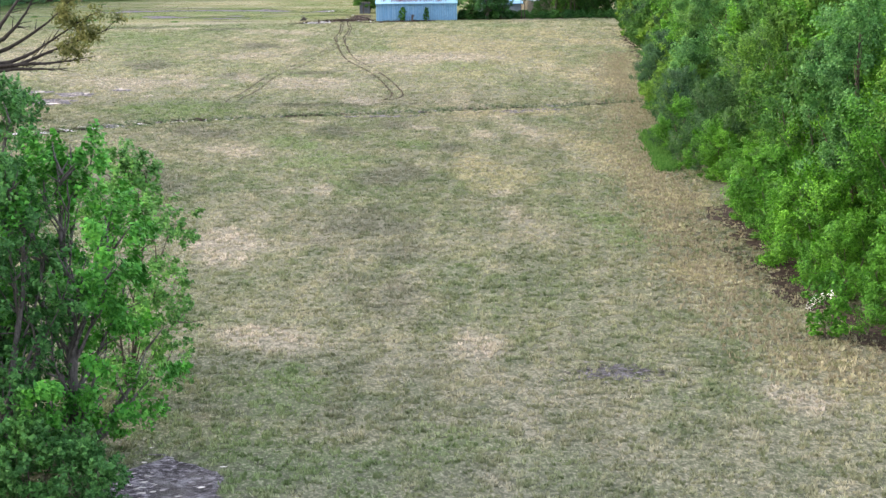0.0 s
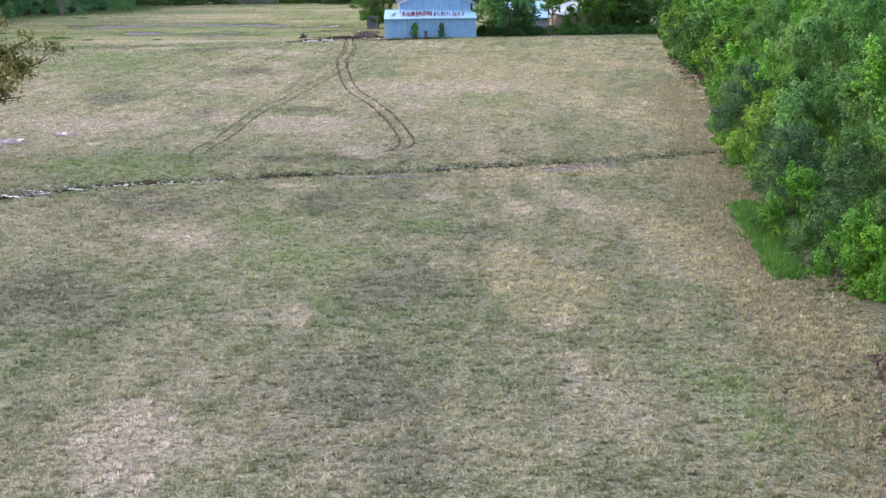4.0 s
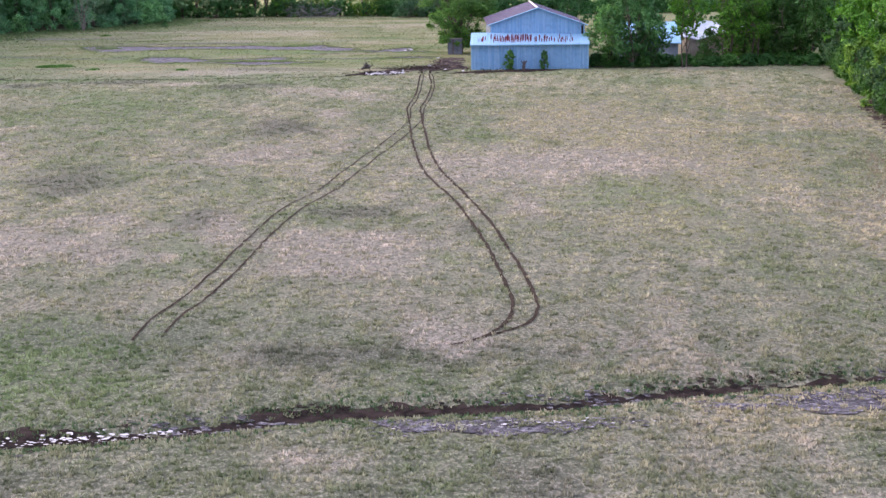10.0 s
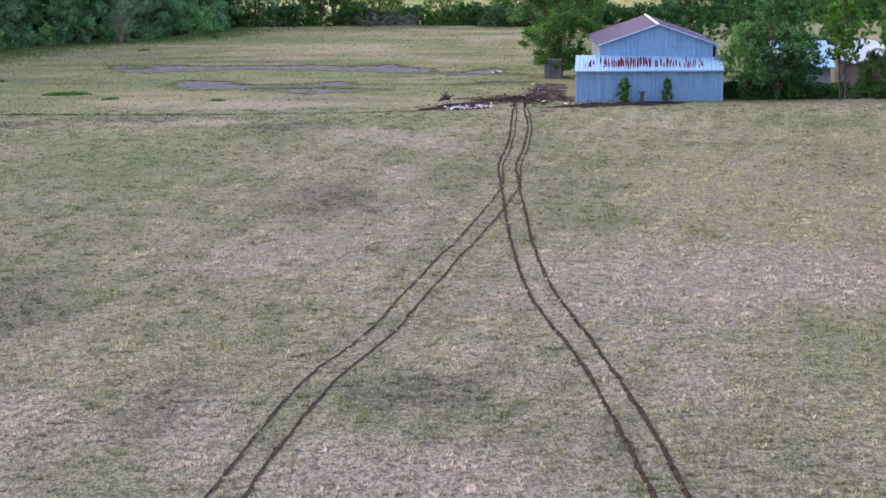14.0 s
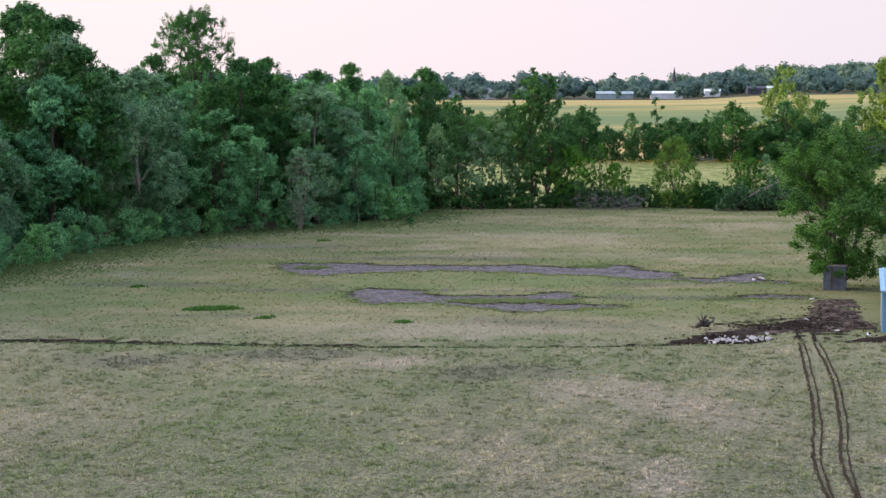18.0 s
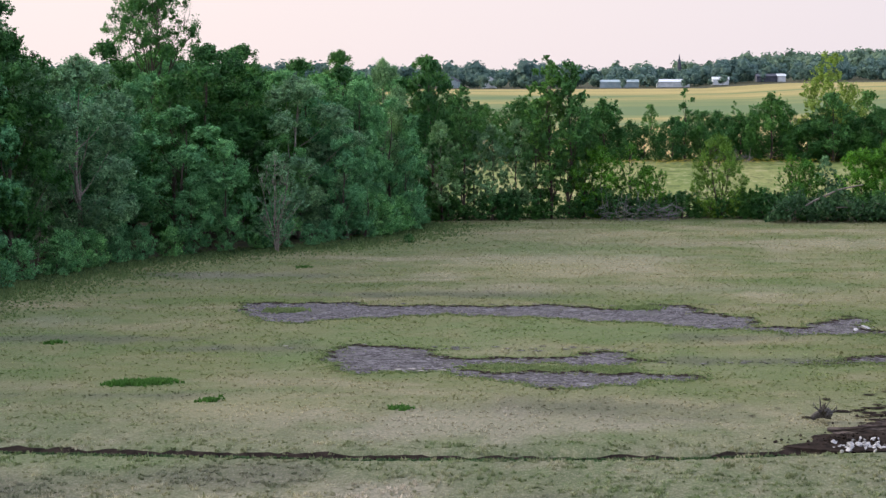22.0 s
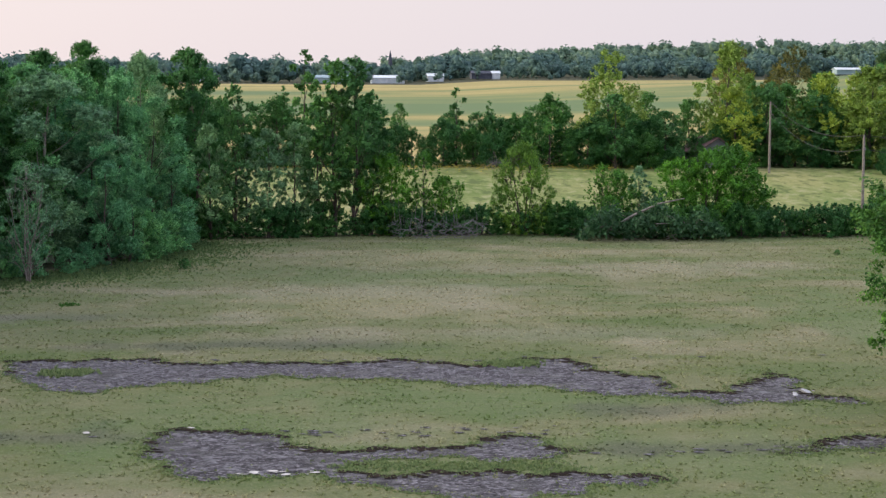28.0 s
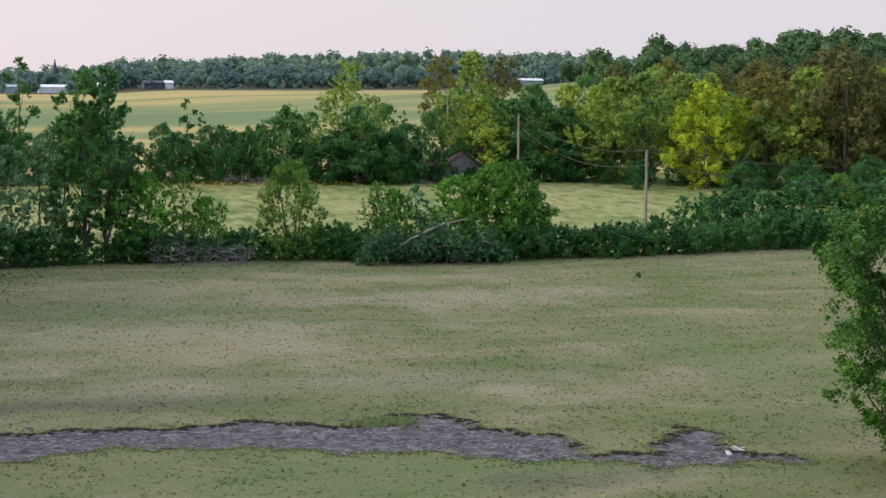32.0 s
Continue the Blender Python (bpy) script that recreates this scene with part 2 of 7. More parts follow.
def cover_at(x, y):
    """How far each point of the pasture is bleached, strawy, fresh and weedy, 0 to 1 each."""
    x, y = np.asarray(x, dtype=float).ravel(), np.asarray(y, dtype=float).ravel()
    wob = 2.6 * (cloudy(x, y * 0.6, 0.45, 5, 3, 0.62) - 0.5)
    out = np.zeros((len(x), 4), dtype=np.float32)
    for k, spots in enumerate((BLEACHED + BLEACHED_FAR, STRAWY, FRESH, WEEDY)):
        for cx, cy, rx, ry in spots:
            i = np.where((np.abs(x - cx) < rx * 3) & (np.abs(y - cy) < ry * 3))[0]
            d = np.hypot((x[i] - cx) / rx, (y[i] - cy) / ry) + wob[i]
            s = np.clip((1.6 - d) / 1.2, 0, 1)
            out[i, k] = np.maximum(out[i, k], s * s * (3 - 2 * s))
    return out


def give_cover(me, x, y, domain, tone=None):
    at = me.attributes.new("cover", "FLOAT_COLOR", domain)
    at.data.foreach_set("color", cover_at(x, y).ravel())
    if tone is not None:
        at = me.attributes.new("tone", "FLOAT", domain)
        at.data.foreach_set("value", tone.astype(np.float32))


def sward_color(n, l, vec, speckle=1.0):
    """Colour of the mown field: straw and green in patches of several sizes."""
    flat = scaled(n, l, vec, 1, 0.62, 0)
    big = noisy(n, l, flat, 0.07, 6, 0.62, 0.8)
    mid = noisy(n, l, flat, 0.5, 5, 0.66, 0.5)
    other = noisy(n, l, scaled(n, l, vec, 0.8, 0.4, 0), 0.8, 4, 0.6, 0.3)
    fine = sums(n, l, "ADD", sums(n, l, "MULTIPLY", noisy(n, l, scaled(n, l, vec, 1, 0.5, 0), 6.0, 3, 0.65), 0.6), sums(n, l, "MULTIPLY", noisy(n, l, scaled(n, l, vec, 1, 0.4, 0), 17.0, 2, 0.6), 0.4))
    where = n.new("ShaderNodeSeparateXYZ")
    l.new(vec, where.inputs[0])
    fresh = n.new("ShaderNodeMapRange")
    fresh.inputs["From Min"].default_value, fresh.inputs["From Max"].default_value = -45, 12
    fresh.inputs["To Max"].default_value = 0.075
    l.new(where.outputs["Y"], fresh.inputs["Value"])
    near = n.new("ShaderNodeMapRange")
    near.inputs["From Min"].default_value, near.inputs["From Max"].default_value = -125, -145
    near.inputs["To Max"].default_value = 0.055
    l.new(where.outputs["Y"], near.inputs["Value"])
    big = sums(n, l, "SUBTRACT", sums(n, l, "SUBTRACT", big, fresh.outputs[0]), near.outputs[0])
    c = ramp(n, l, big, [(0.36, GREEN), (0.45, (0.222, 0.238, 0.15)), (0.54, STRAW), (0.66, (0.32, 0.29, 0.24))])
    c = mixed(n, l, ramp(n, l, mid, [(0.38, 0.75), (0.49, 0.0)]), c, (0.125, 0.165, 0.09))
    c = mixed(n, l, ramp(n, l, mid, [(0.53, 0.0), (0.66, 0.6)]), c, (0.36, 0.33, 0.26))
    c = mixed(n, l, ramp(n, l, other, [(0.40, 0.45), (0.48, 0.0)]), c, (0.155, 0.17, 0.115))
    c = mixed(n, l, ramp(n, l, other, [(0.54, 0.0), (0.63, 0.5)]), c, (0.28, 0.275, 0.185))
    # faint mowing lines across the nearer pasture
    across = n.new("ShaderNodeVectorRotate")
    across.rotation_type = "Z_AXIS"
    across.inputs["Angle"].default_value = radians(13)
    l.new(vec, across.inputs["Vector"])
    mow = noisy(n, l, scaled(n, l, across.outputs[0], 1.0, 0.07, 0), 0.75, 3, 0.6)
    mown = n.new("ShaderNodeMapRange")
    mown.inputs["From Min"].default_value, mown.inputs["From Max"].default_value = 2, -12
    l.new(where.outputs["Y"], mown.inputs["Value"])
    c = mixed(n, l, sums(n, l, "MULTIPLY", ramp(n, l, mow, [(0.42, 0.32), (0.5, 0.0)]), mown.outputs[0]), c, (0.13, 0.15, 0.095))
    c = mixed(n, l, sums(n, l, "MULTIPLY", ramp(n, l, mow, [(0.52, 0.0), (0.6, 0.25)]), mown.outputs[0]), c, (0.38, 0.36, 0.28))
    # middle pasture made paler in its colour, for haze and sky sheen
    dry = ramp(n, l, sums(n, l, "DIVIDE", sums(n, l, "ADD", where.outputs["Y"], 300.0), 500.0), [(0.33, 0.0), (0.42, 1.0), (0.56, 0.7), (0.62, 0.35), (0.85, 0.6)])
    c = mixed(n, l, dry, c, mixed(n, l, 1.0, c, (1.3, 1.28, 1.24), "MULTIPLY"))
    # long swaths along the further pasture: fresh regrowth and dry straw
    beyond = n.new("ShaderNodeMapRange")
    beyond.inputs["From Min"].default_value, beyond.inputs["From Max"].default_value = -6, 12
    l.new(where.outputs["Y"], beyond.inputs["Value"])
    swath = noisy(n, l, scaled(n, l, vec, 0.4, 1.0, 0), 0.2, 7, 0.68, 0.7)
    c = mixed(n, l, sums(n, l, "MULTIPLY", ramp(n, l, swath, [(0.40, 0.75), (0.5, 0.0)]), beyond.outputs[0]), c, (0.12, 0.185, 0.055))
    c = mixed(n, l, sums(n, l, "MULTIPLY", ramp(n, l, swath, [(0.52, 0.0), (0.64, 0.65)]), beyond.outputs[0]), c, (0.40, 0.345, 0.25))
    broad = noisy(n, l, scaled(n, l, vec, 0.45, 1.0, 0), 0.15, 5, 0.6, 0.5)
    even = ramp(n, l, broad, [(0.37, (0.135, 0.19, 0.06)), (0.46, (0.19, 0.22, 0.09)), (0.54, (0.25, 0.25, 0.125)), (0.63, (0.35, 0.315, 0.21))])
    c = mixed(n, l, sums(n, l, "MULTIPLY", beyond.outputs[0], 0.72), c, even)
    calm = sums(n, l, "SUBTRACT", 1.0, sums(n, l, "MULTIPLY", beyond.outputs[0], 0.65))
    cover = n.new("ShaderNodeAttribute")
    cover.attribute_name = "cover"
    parts = n.new("ShaderNodeSeparateColor")
    l.new(cover.outputs["Color"], parts.inputs[0])
    c = mixed(n, l, sums(n, l, "MULTIPLY", parts.outputs[2], 0.6), c, GREEN_PATCH)
    c = mixed(n, l, sums(n, l, "MULTIPLY", cover.outputs["Alpha"], 0.72), c, DARK_PATCH)
    c = mixed(n, l, sums(n, l, "MULTIPLY", parts.outputs[1], 0.6), c, STRAW_PATCH)
    c = mixed(n, l, sums(n, l, "MULTIPLY", parts.outputs[0], sums(n, l, "MULTIPLY", sums(n, l, "ADD", calm, 0.1), 0.75)), c, ROSE_PATCH)
    c = mixed(n, l, sums(n, l, "MULTIPLY", calm, ramp(n, l, fine, [(0.40, 0.5 * speckle), (0.5, 0.0)])), c, (0.085, 0.105, 0.06))
    c = mixed(n, l, sums(n, l, "MULTIPLY", calm, ramp(n, l, fine, [(0.52, 0.0), (0.61, 0.45 * speckle)])), c, (0.44, 0.42, 0.335))
    return c


def make_sward():
    m, n, l = material("mown_pasture")
    vec = place(n)
    c = sward_color(n, l, vec, 1.15)
    where = n.new("ShaderNodeSeparateXYZ")
    l.new(vec, where.inputs[0])
    thick = n.new("ShaderNodeMapRange")
    thick.inputs["From Min"].default_value, thick.inputs["From Max"].default_value = -40, 5
    l.new(where.outputs["Y"], thick.inputs["Value"])
    # dark noise spots: soil and painted shadow in the gaps between tufts
    cover = mixed(n, l, thick.outputs[0], (0.06, 0.068, 0.045), (0.14, 0.16, 0.09))
    clod = noisy(n, l, scaled(n, l, vec, 1.0, 0.5, 1.0), 4.0, 5, 0.72, 0.4)
    # thatch between the tufts, its colour darkened for shade under the blades
    c = mixed(n, l, 1.0, c, mixed(n, l, thick.outputs[0], (0.7, 0.7, 0.7), (0.74, 0.76, 0.72)), "MULTIPLY")
    loose = sums(n, l, "SUBTRACT", 1.0, sums(n, l, "MULTIPLY", thick.outputs[0], 0.65))
    c = mixed(n, l, sums(n, l, "MULTIPLY", loose, ramp(n, l, clod, [(0.42, 0.8), (0.53, 0.1)])), c, cover)
    crumb = noisy(n, l, scaled(n, l, vec, 1.0, 0.45, 1.0), 11.0, 3, 0.6, 0.2)
    c = mixed(n, l, sums(n, l, "MULTIPLY", loose, ramp(n, l, crumb, [(0.40, 0.5), (0.47, 0.0)])), c, cover)
    c = mixed(n, l, sums(n, l, "MULTIPLY", loose, ramp(n, l, crumb, [(0.55, 0.0), (0.62, 0.35)])), c, (0.40, 0.385, 0.31))
    h = noisy(n, l, vec, 2.4, 6, 0.7)
    return finish(m, n, l, c, 0.95, bump=h, strength=0.8, dist=0.2, spec=0.08)


def make_blades():
    m, n, l = material("grass_blades")
    vec = place(n)
    c = sward_color(n, l, vec, 0.35)
    rnd = n.new("ShaderNodeNewGeometry").outputs["Random Per Island"]
    c = mixed(n, l, 0.75, c, ramp(n, l, rnd, [(0.0, (0.98, 1.0, 0.97)), (0.5, (1.2, 1.2, 1.18)), (1.0, (1.42, 1.4, 1.38))]), "MULTIPLY")
    tone = n.new("ShaderNodeAttribute")
    tone.attribute_name = "tone"
    c = mixed(n, l, 1.0, c, ramp(n, l, tone.outputs["Fac"], [(0.0, (0.55, 0.62, 0.52)), (0.35, (0.86, 0.91, 0.84)), (0.7, (1.14, 1.14, 1.14)), (1.0, (1.36, 1.35, 1.44))]), "MULTIPLY")
    return finish(m, n, l, c, 0.85, through_light=0.28, spec=0.15)


def make_leaf(name, dark, base, light, through_light=0.35):
    m, n, l = material(name)
    g = n.new("ShaderNodeNewGeometry")
    info = n.new("ShaderNodeObjectInfo")
    c = ramp(n, l, g.outputs["Random Per Island"], [(0.0, dark), (0.45, base), (1.0, light)])
    big = noisy(n, l, g.outputs["Position"], 0.33, 3)
    bunch = noisy(n, l, g.outputs["Position"], 0.95, 2)
    c = mixed(n, l, 0.7, c, ramp(n, l, bunch, [(0.36, (0.62, 0.7, 0.7)), (0.64, (1.36, 1.28, 1.12))]), "MULTIPLY")
    c = mixed(n, l, 0.8, c, ramp(n, l, big, [(0.35, (0.72, 0.78, 0.72)), (0.65, (1.25, 1.2, 1.0))]), "MULTIPLY")
    c = mixed(n, l, 0.9, c, ramp(n, l, info.outputs["Random"], [(0.0, (0.78, 0.86, 0.9)), (0.5, (1.0, 1.0, 0.95)), (1.0, (1.24, 1.16, 0.85))]), "MULTIPLY")
    return finish(m, n, l, c, 0.6, through_light=through_light, spec=0.25)


def make_plain(name, a, b, scale, rough=0.9, strength=0.5, dist=0.03, metal=0.0, stretch=(1, 1, 1), spec=0.3):
    m, n, l = material(name)
    tc = n.new("ShaderNodeTexCoord")
    vec = scaled(n, l, tc.outputs["Object"], *stretch)
    f = noisy(n, l, vec, scale, 6, 0.65)
    g = noisy(n, l, vec, scale * 0.13, 3)
    c = mixed(n, l, ramp(n, l, f, [(0.36, 0.0), (0.64, 1.0)]), a, b)
    c = mixed(n, l, 0.6, c, ramp(n, l, g, [(0.3, (0.7, 0.7, 0.7)), (0.7, (1.2, 1.2, 1.2))]), "MULTIPLY")
    return finish(m, n, l, c, rough, metal, f, strength, dist, spec=spec)


SWARD, BLADES = make_sward(), make_blades()
LEAF_BRIGHT = make_leaf("bright_spring_leaves", (0.03, 0.112, 0.014), (0.066, 0.221, 0.021), (0.143, 0.372, 0.049), 0.16)
LEAF_MID = make_leaf("green_leaves", (0.046, 0.143, 0.05), (0.093, 0.252, 0.09), (0.176, 0.386, 0.145), 0.4)
LEAF_GREY = make_leaf("grey_green_leaves", (0.092, 0.214, 0.122), (0.182, 0.355, 0.209), (0.307, 0.526, 0.324), 0.28)
LEAF_WOOD = make_leaf("soft_green_leaves", (0.064, 0.207, 0.106), (0.132, 0.362, 0.187), (0.246, 0.536, 0.296), 0.28)
LEAF_VIVID = make_leaf("vivid_green_leaves", (0.032, 0.173, 0.023), (0.073, 0.293, 0.043), (0.137, 0.405, 0.071), 0.18)
LEAF_DEEP = make_leaf("deep_fresh_leaves", (0.026, 0.088, 0.02), (0.054, 0.16, 0.034), (0.105, 0.245, 0.058), 0.28)
LEAF_BARN = make_leaf("fresh_mid_green_leaves", (0.036, 0.11, 0.024), (0.085, 0.215, 0.046), (0.175, 0.35, 0.085), 0.3)
LEAF_FRESH = make_leaf("yellowish_spring_leaves", (0.065, 0.16, 0.02), (0.13, 0.275, 0.04), (0.21, 0.38, 0.07), 0.2)
LEAF_SAGE = make_leaf("sage_green_leaves", (0.022, 0.07, 0.032), (0.05, 0.128, 0.06), (0.10, 0.20, 0.10), 0.28)
LEAF_DARK = make_leaf("dark_green_leaves", (0.03, 0.106, 0.037), (0.061, 0.194, 0.065), (0.115, 0.294, 0.102), 0.42)
LEAF_GOLD = make_leaf("yellow_green_leaves", (0.175, 0.282, 0.06), (0.301, 0.43, 0.1), (0.454, 0.577, 0.179), 0.4)
LEAF_OLIVE = make_leaf("olive_brown_leaves", (0.112, 0.128, 0.046), (0.183, 0.194, 0.074), (0.28, 0.273, 0.12), 0.42)
BARK = make_plain("bark", (0.05, 0.043, 0.036), (0.135, 0.115, 0.10), 6.0, stretch=(3, 3, 0.6), dist=0.04)
DEADWOOD = make_plain("bleached_dead_wood", (0.16, 0.14, 0.125), (0.33, 0.30, 0.275), 5.0, stretch=(2, 2, 1))
SOIL = make_plain("dark_wet_soil", (0.014, 0.012, 0.011), (0.045, 0.035, 0.03), 2.2, rough=0.95, strength=0.8, dist=0.08, spec=0.02)


def make_turned():
    """Churned soil: dark wet clods, paler dried crumbs and a few rust-brown patches."""
    m, n, l = material("turned_brown_soil")
    vec = place(n)
    clod = noisy(n, l, vec, 1.7, 6, 0.75, 0.5)
    wide = noisy(n, l, vec, 0.35, 4, 0.6)
    c = ramp(n, l, clod, [(0.40, (0.014, 0.011, 0.011)), (0.49, (0.04, 0.031, 0.029)), (0.56, (0.085, 0.066, 0.06)), (0.64, (0.20, 0.165, 0.15))])
    c = mixed(n, l, ramp(n, l, wide, [(0.5, 0.0), (0.6, 0.7)]), c, (0.125, 0.105, 0.085))
    return finish(m, n, l, c, 0.9, bump=clod, strength=1.0, dist=0.2, spec=0.12)


RUST_SOIL = make_turned()


def make_mudflat():
    """Drying mud, streaked and speckled, wet in the hollows."""
    m, n, l = material("dried_grey_mud")
    vec = place(n)
    streak = noisy(n, l, scaled(n, l, vec, 0.9, 1.15, 1), 4.6, 8, 0.8, 0.2)
    pools = noisy(n, l, vec, 0.45, 4, 0.6)
    c = ramp(n, l, streak, [(0.41, (0.02, 0.018, 0.02)), (0.48, (0.062, 0.058, 0.067)), (0.54, (0.135, 0.129, 0.148)), (0.61, (0.38, 0.365, 0.40))])
    c = mixed(n, l, ramp(n, l, pools, [(0.38, 0.9), (0.49, 0.0)]), c, (0.04, 0.038, 0.042))
    dried = noisy(n, l, vec, 1.3, 8, 0.78, 0.3)
    c = mixed(n, l, ramp(n, l, dried, [(0.53, 0.0), (0.62, 0.8)]), c, (0.25, 0.25, 0.275))
    c = mixed(n, l, ramp(n, l, dried, [(0.40, 0.8), (0.47, 0.0)]), c, (0.018, 0.018, 0.018))
    rough = ramp(n, l, pools, [(0.40, 0.45), (0.52, 0.85)])
    return finish(m, n, l, c, rough, bump=streak, strength=1.0, dist=0.1, spec=0.2)


MUDFLAT = make_mudflat()
LITTER = make_plain("leaf_litter", (0.016, 0.013, 0.012), (0.085, 0.066, 0.056), 7.0, strength=1.0, dist=0.12, spec=0.05)


def make_water():
    m, n, l = material("standing_water")
    vec = place(n)
    # pale base colour stands in for the bright sky mirrored in the water
    return finish(m, n, l, (0.50, 0.49, 0.48), 0.06, bump=noisy(n, l, vec, 2.0, 3), strength=0.06, dist=0.02, spec=0.8)


WATER = make_water()


def make_meadow(name, stops, scale, bump=0.5):
    m, n, l = material(name)
    vec = place(n)
    flat = scaled(n, l, vec, 1, 0.35, 0)
    f = noisy(n, l, flat, scale, 6, 0.65, 0.4)
    c = ramp(n, l, f, stops)
    tuft = noisy(n, l, scaled(n, l, vec, 0.5, 0.3, 0), 1.1, 5, 0.7, 0.3)
    c = mixed(n, l, ramp(n, l, tuft, [(0.40, 0.7), (0.48, 0.0)]), c, (0.085, 0.115, 0.045))
    c = mixed(n, l, ramp(n, l, tuft, [(0.53, 0.0), (0.62, 0.6)]), c, (0.36, 0.345, 0.20))
    return finish(m, n, l, c, 0.95, bump=noisy(n, l, vec, 0.9, 5, 0.7), strength=bump, dist=0.3, spec=0.1)


MEADOW = make_meadow("rough_meadow", [(0.38, (0.12, 0.18, 0.05)), (0.5, (0.19, 0.235, 0.08)), (0.62, (0.28, 0.285, 0.12))], 0.05, 0.1)


def make_crop():
    """Ripening crop: straw along the near and far sides, green in the middle, in long drilled bands."""
    m, n, l = material("ripening_crop")
    vec = place(n)
    where = n.new("ShaderNodeSeparateXYZ")
    l.new(vec, where.inputs[0])
    f = noisy(n, l, scaled(n, l, vec, 0.35, 1.0, 0), 0.012, 6, 0.65, 0.5)
    band = ramp(n, l, sums(n, l, "DIVIDE", where.outputs["Y"], 1000.0), [(0.2, 0.62), (0.33, 0.5), (0.45, 0.36), (0.66, 0.38), (0.78, 0.58), (0.95, 0.64)])
    f = sums(n, l, "ADD", sums(n, l, "MULTIPLY", f, 0.6), sums(n, l, "MULTIPLY", band, 0.45))
    c = ramp(n, l, f, [(0.43, (0.14, 0.20, 0.095)), (0.49, (0.20, 0.235, 0.10)), (0.54, (0.34, 0.30, 0.125)), (0.61, (0.43, 0.35, 0.15))])
    drill = noisy(n, l, scaled(n, l, vec, 0.02, 0.6, 0), 0.5, 3, 0.6)
    c = mixed(n, l, ramp(n, l, drill, [(0.42, 0.35), (0.5, 0.0)]), c, (0.15, 0.18, 0.085))
    return finish(m, n, l, c, 0.95, spec=0.1)


CROP = make_crop()
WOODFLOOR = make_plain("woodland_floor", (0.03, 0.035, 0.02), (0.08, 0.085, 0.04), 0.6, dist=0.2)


# ---- mesh helpers ----
def mesh_from(name, v, f, mat, smooth=False):
    """A mesh from an array of points and an array of faces with 3 or 4 corners."""
    v, f = np.asarray(v, dtype=np.float32), np.asarray(f, dtype=np.int32)
    me = bpy.data.meshes.new(name)
    k = f.shape[1]
    me.vertices.add(len(v))
    me.vertices.foreach_set("co", v.ravel())
    me.loops.add(f.size)
    me.loops.foreach_set("vertex_index", f.ravel())
    me.polygons.add(len(f))
    me.polygons.foreach_set("loop_start", np.arange(0, f.size, k, dtype=np.int32))
    me.polygons.foreach_set("use_smooth", np.full(len(f), smooth))
    for one in (mat if isinstance(mat, (list, tuple)) else [mat]):
        me.materials.append(one)
    me.update(calc_edges=True)
    return me


def part(name, me, parent, label=""):
    ob = new(name, me)
    ob.parent = parent
    return tagged(ob, label)


def box(x0, y0, z0, x1, y1, z1):
    v = [(x, y, z) for z in (z0, z1) for x, y in ((x0, y0), (x1, y0), (x1, y1), (x0, y1))]
    return v, [(0, 3, 2, 1), (4, 5, 6, 7), (0, 1, 5, 4), (1, 2, 6, 5), (2, 3, 7, 6), (3, 0, 4, 7)]


def joined(pieces):
    vs, fs, k = [], [], 0
    for v, f in pieces:
        v, f = np.asarray(v, dtype=float).reshape(-1, 3), np.asarray(f)
        vs.append(v), fs.append(f + k)
        k += len(v)
    return np.concatenate(vs), np.concatenate(fs)


def tube(path, radii, n=6):
    """A tapered tube along a path, as points and four-cornered faces."""
    path, radii = np.asarray(path, dtype=float), np.asarray(radii, dtype=float)
    d = np.gradient(path, axis=0)
    d /= np.linalg.norm(d, axis=1)[:, None] + 1e-9
    ref = np.where(np.abs(d[:, 2:3]) > 0.9, [[1.0, 0, 0]], [[0, 0, 1.0]])
    a = np.cross(d, ref)
    a /= np.linalg.norm(a, axis=1)[:, None] + 1e-9
    b = np.cross(d, a)
    ang = np.arange(n) * 2 * np.pi / n
    v = path[:, None] + radii[:, None, None] * (np.cos(ang)[None, :, None] * a[:, None] + np.sin(ang)[None, :, None] * b[:, None])
    i, j = np.meshgrid(np.arange(len(path) - 1), np.arange(n), indexing="ij")
    k = (j + 1) % n
    f = np.stack([i * n + j, i * n + k, (i + 1) * n + k, (i + 1) * n + j], -1).reshape(-1, 4)
    return v.reshape(-1, 3), f


def waves(x, y, seed=0.0):
    """Smooth unevenness of about -1 to 1 over some metres."""
    return (np.sin(x * 0.21 + 1.3 * np.sin(y * 0.13 + seed)) + np.sin(y * 0.17 + 1.7 * np.sin(x * 0.11 - seed)) + 0.5 * np.sin(x * 0.9 + y * 0.7 + seed)) / 2.5


# ---- plan ----
DITCH = [(-62, -158), (-46, -150), (-36, -144), (-28.5, -138.2), (-22, -137.0), (-16.5, -135.3), (-10, -134.8), (-4, -133.2), (3, -131.8), (10.5, -128.8), (16, -127)]
DRAIN = [(-75, -5.5), (-53, -5.6), (-42, -6.4), (-30, -6.9), (-18, -6.5), (-13, -5.5), (-9, -4.4)]
FENCE_ROW = [(-3.0, -240), (-3.2, -222), (-3.5, -213), (-2.2, -199), (0.4, -182), (4.2, -160), (10.8, -129), (15.5, -104), (21.5, -75), (24.3, -58), (29, -30), (37, 8)]
WOOD_EDGE = [(-84, -60), (-74, 0), (-67, 36), (-64, 56), (-60, 71), (-53, 81), (-46, 88), (-41, 99), (-38, 113)]
HEDGE_LINE = [(-38, 117), (-22, 120), (-7, 121), (6, 116), (18, 117.5), (30, 119.4), (46, 124), (80, 131)]


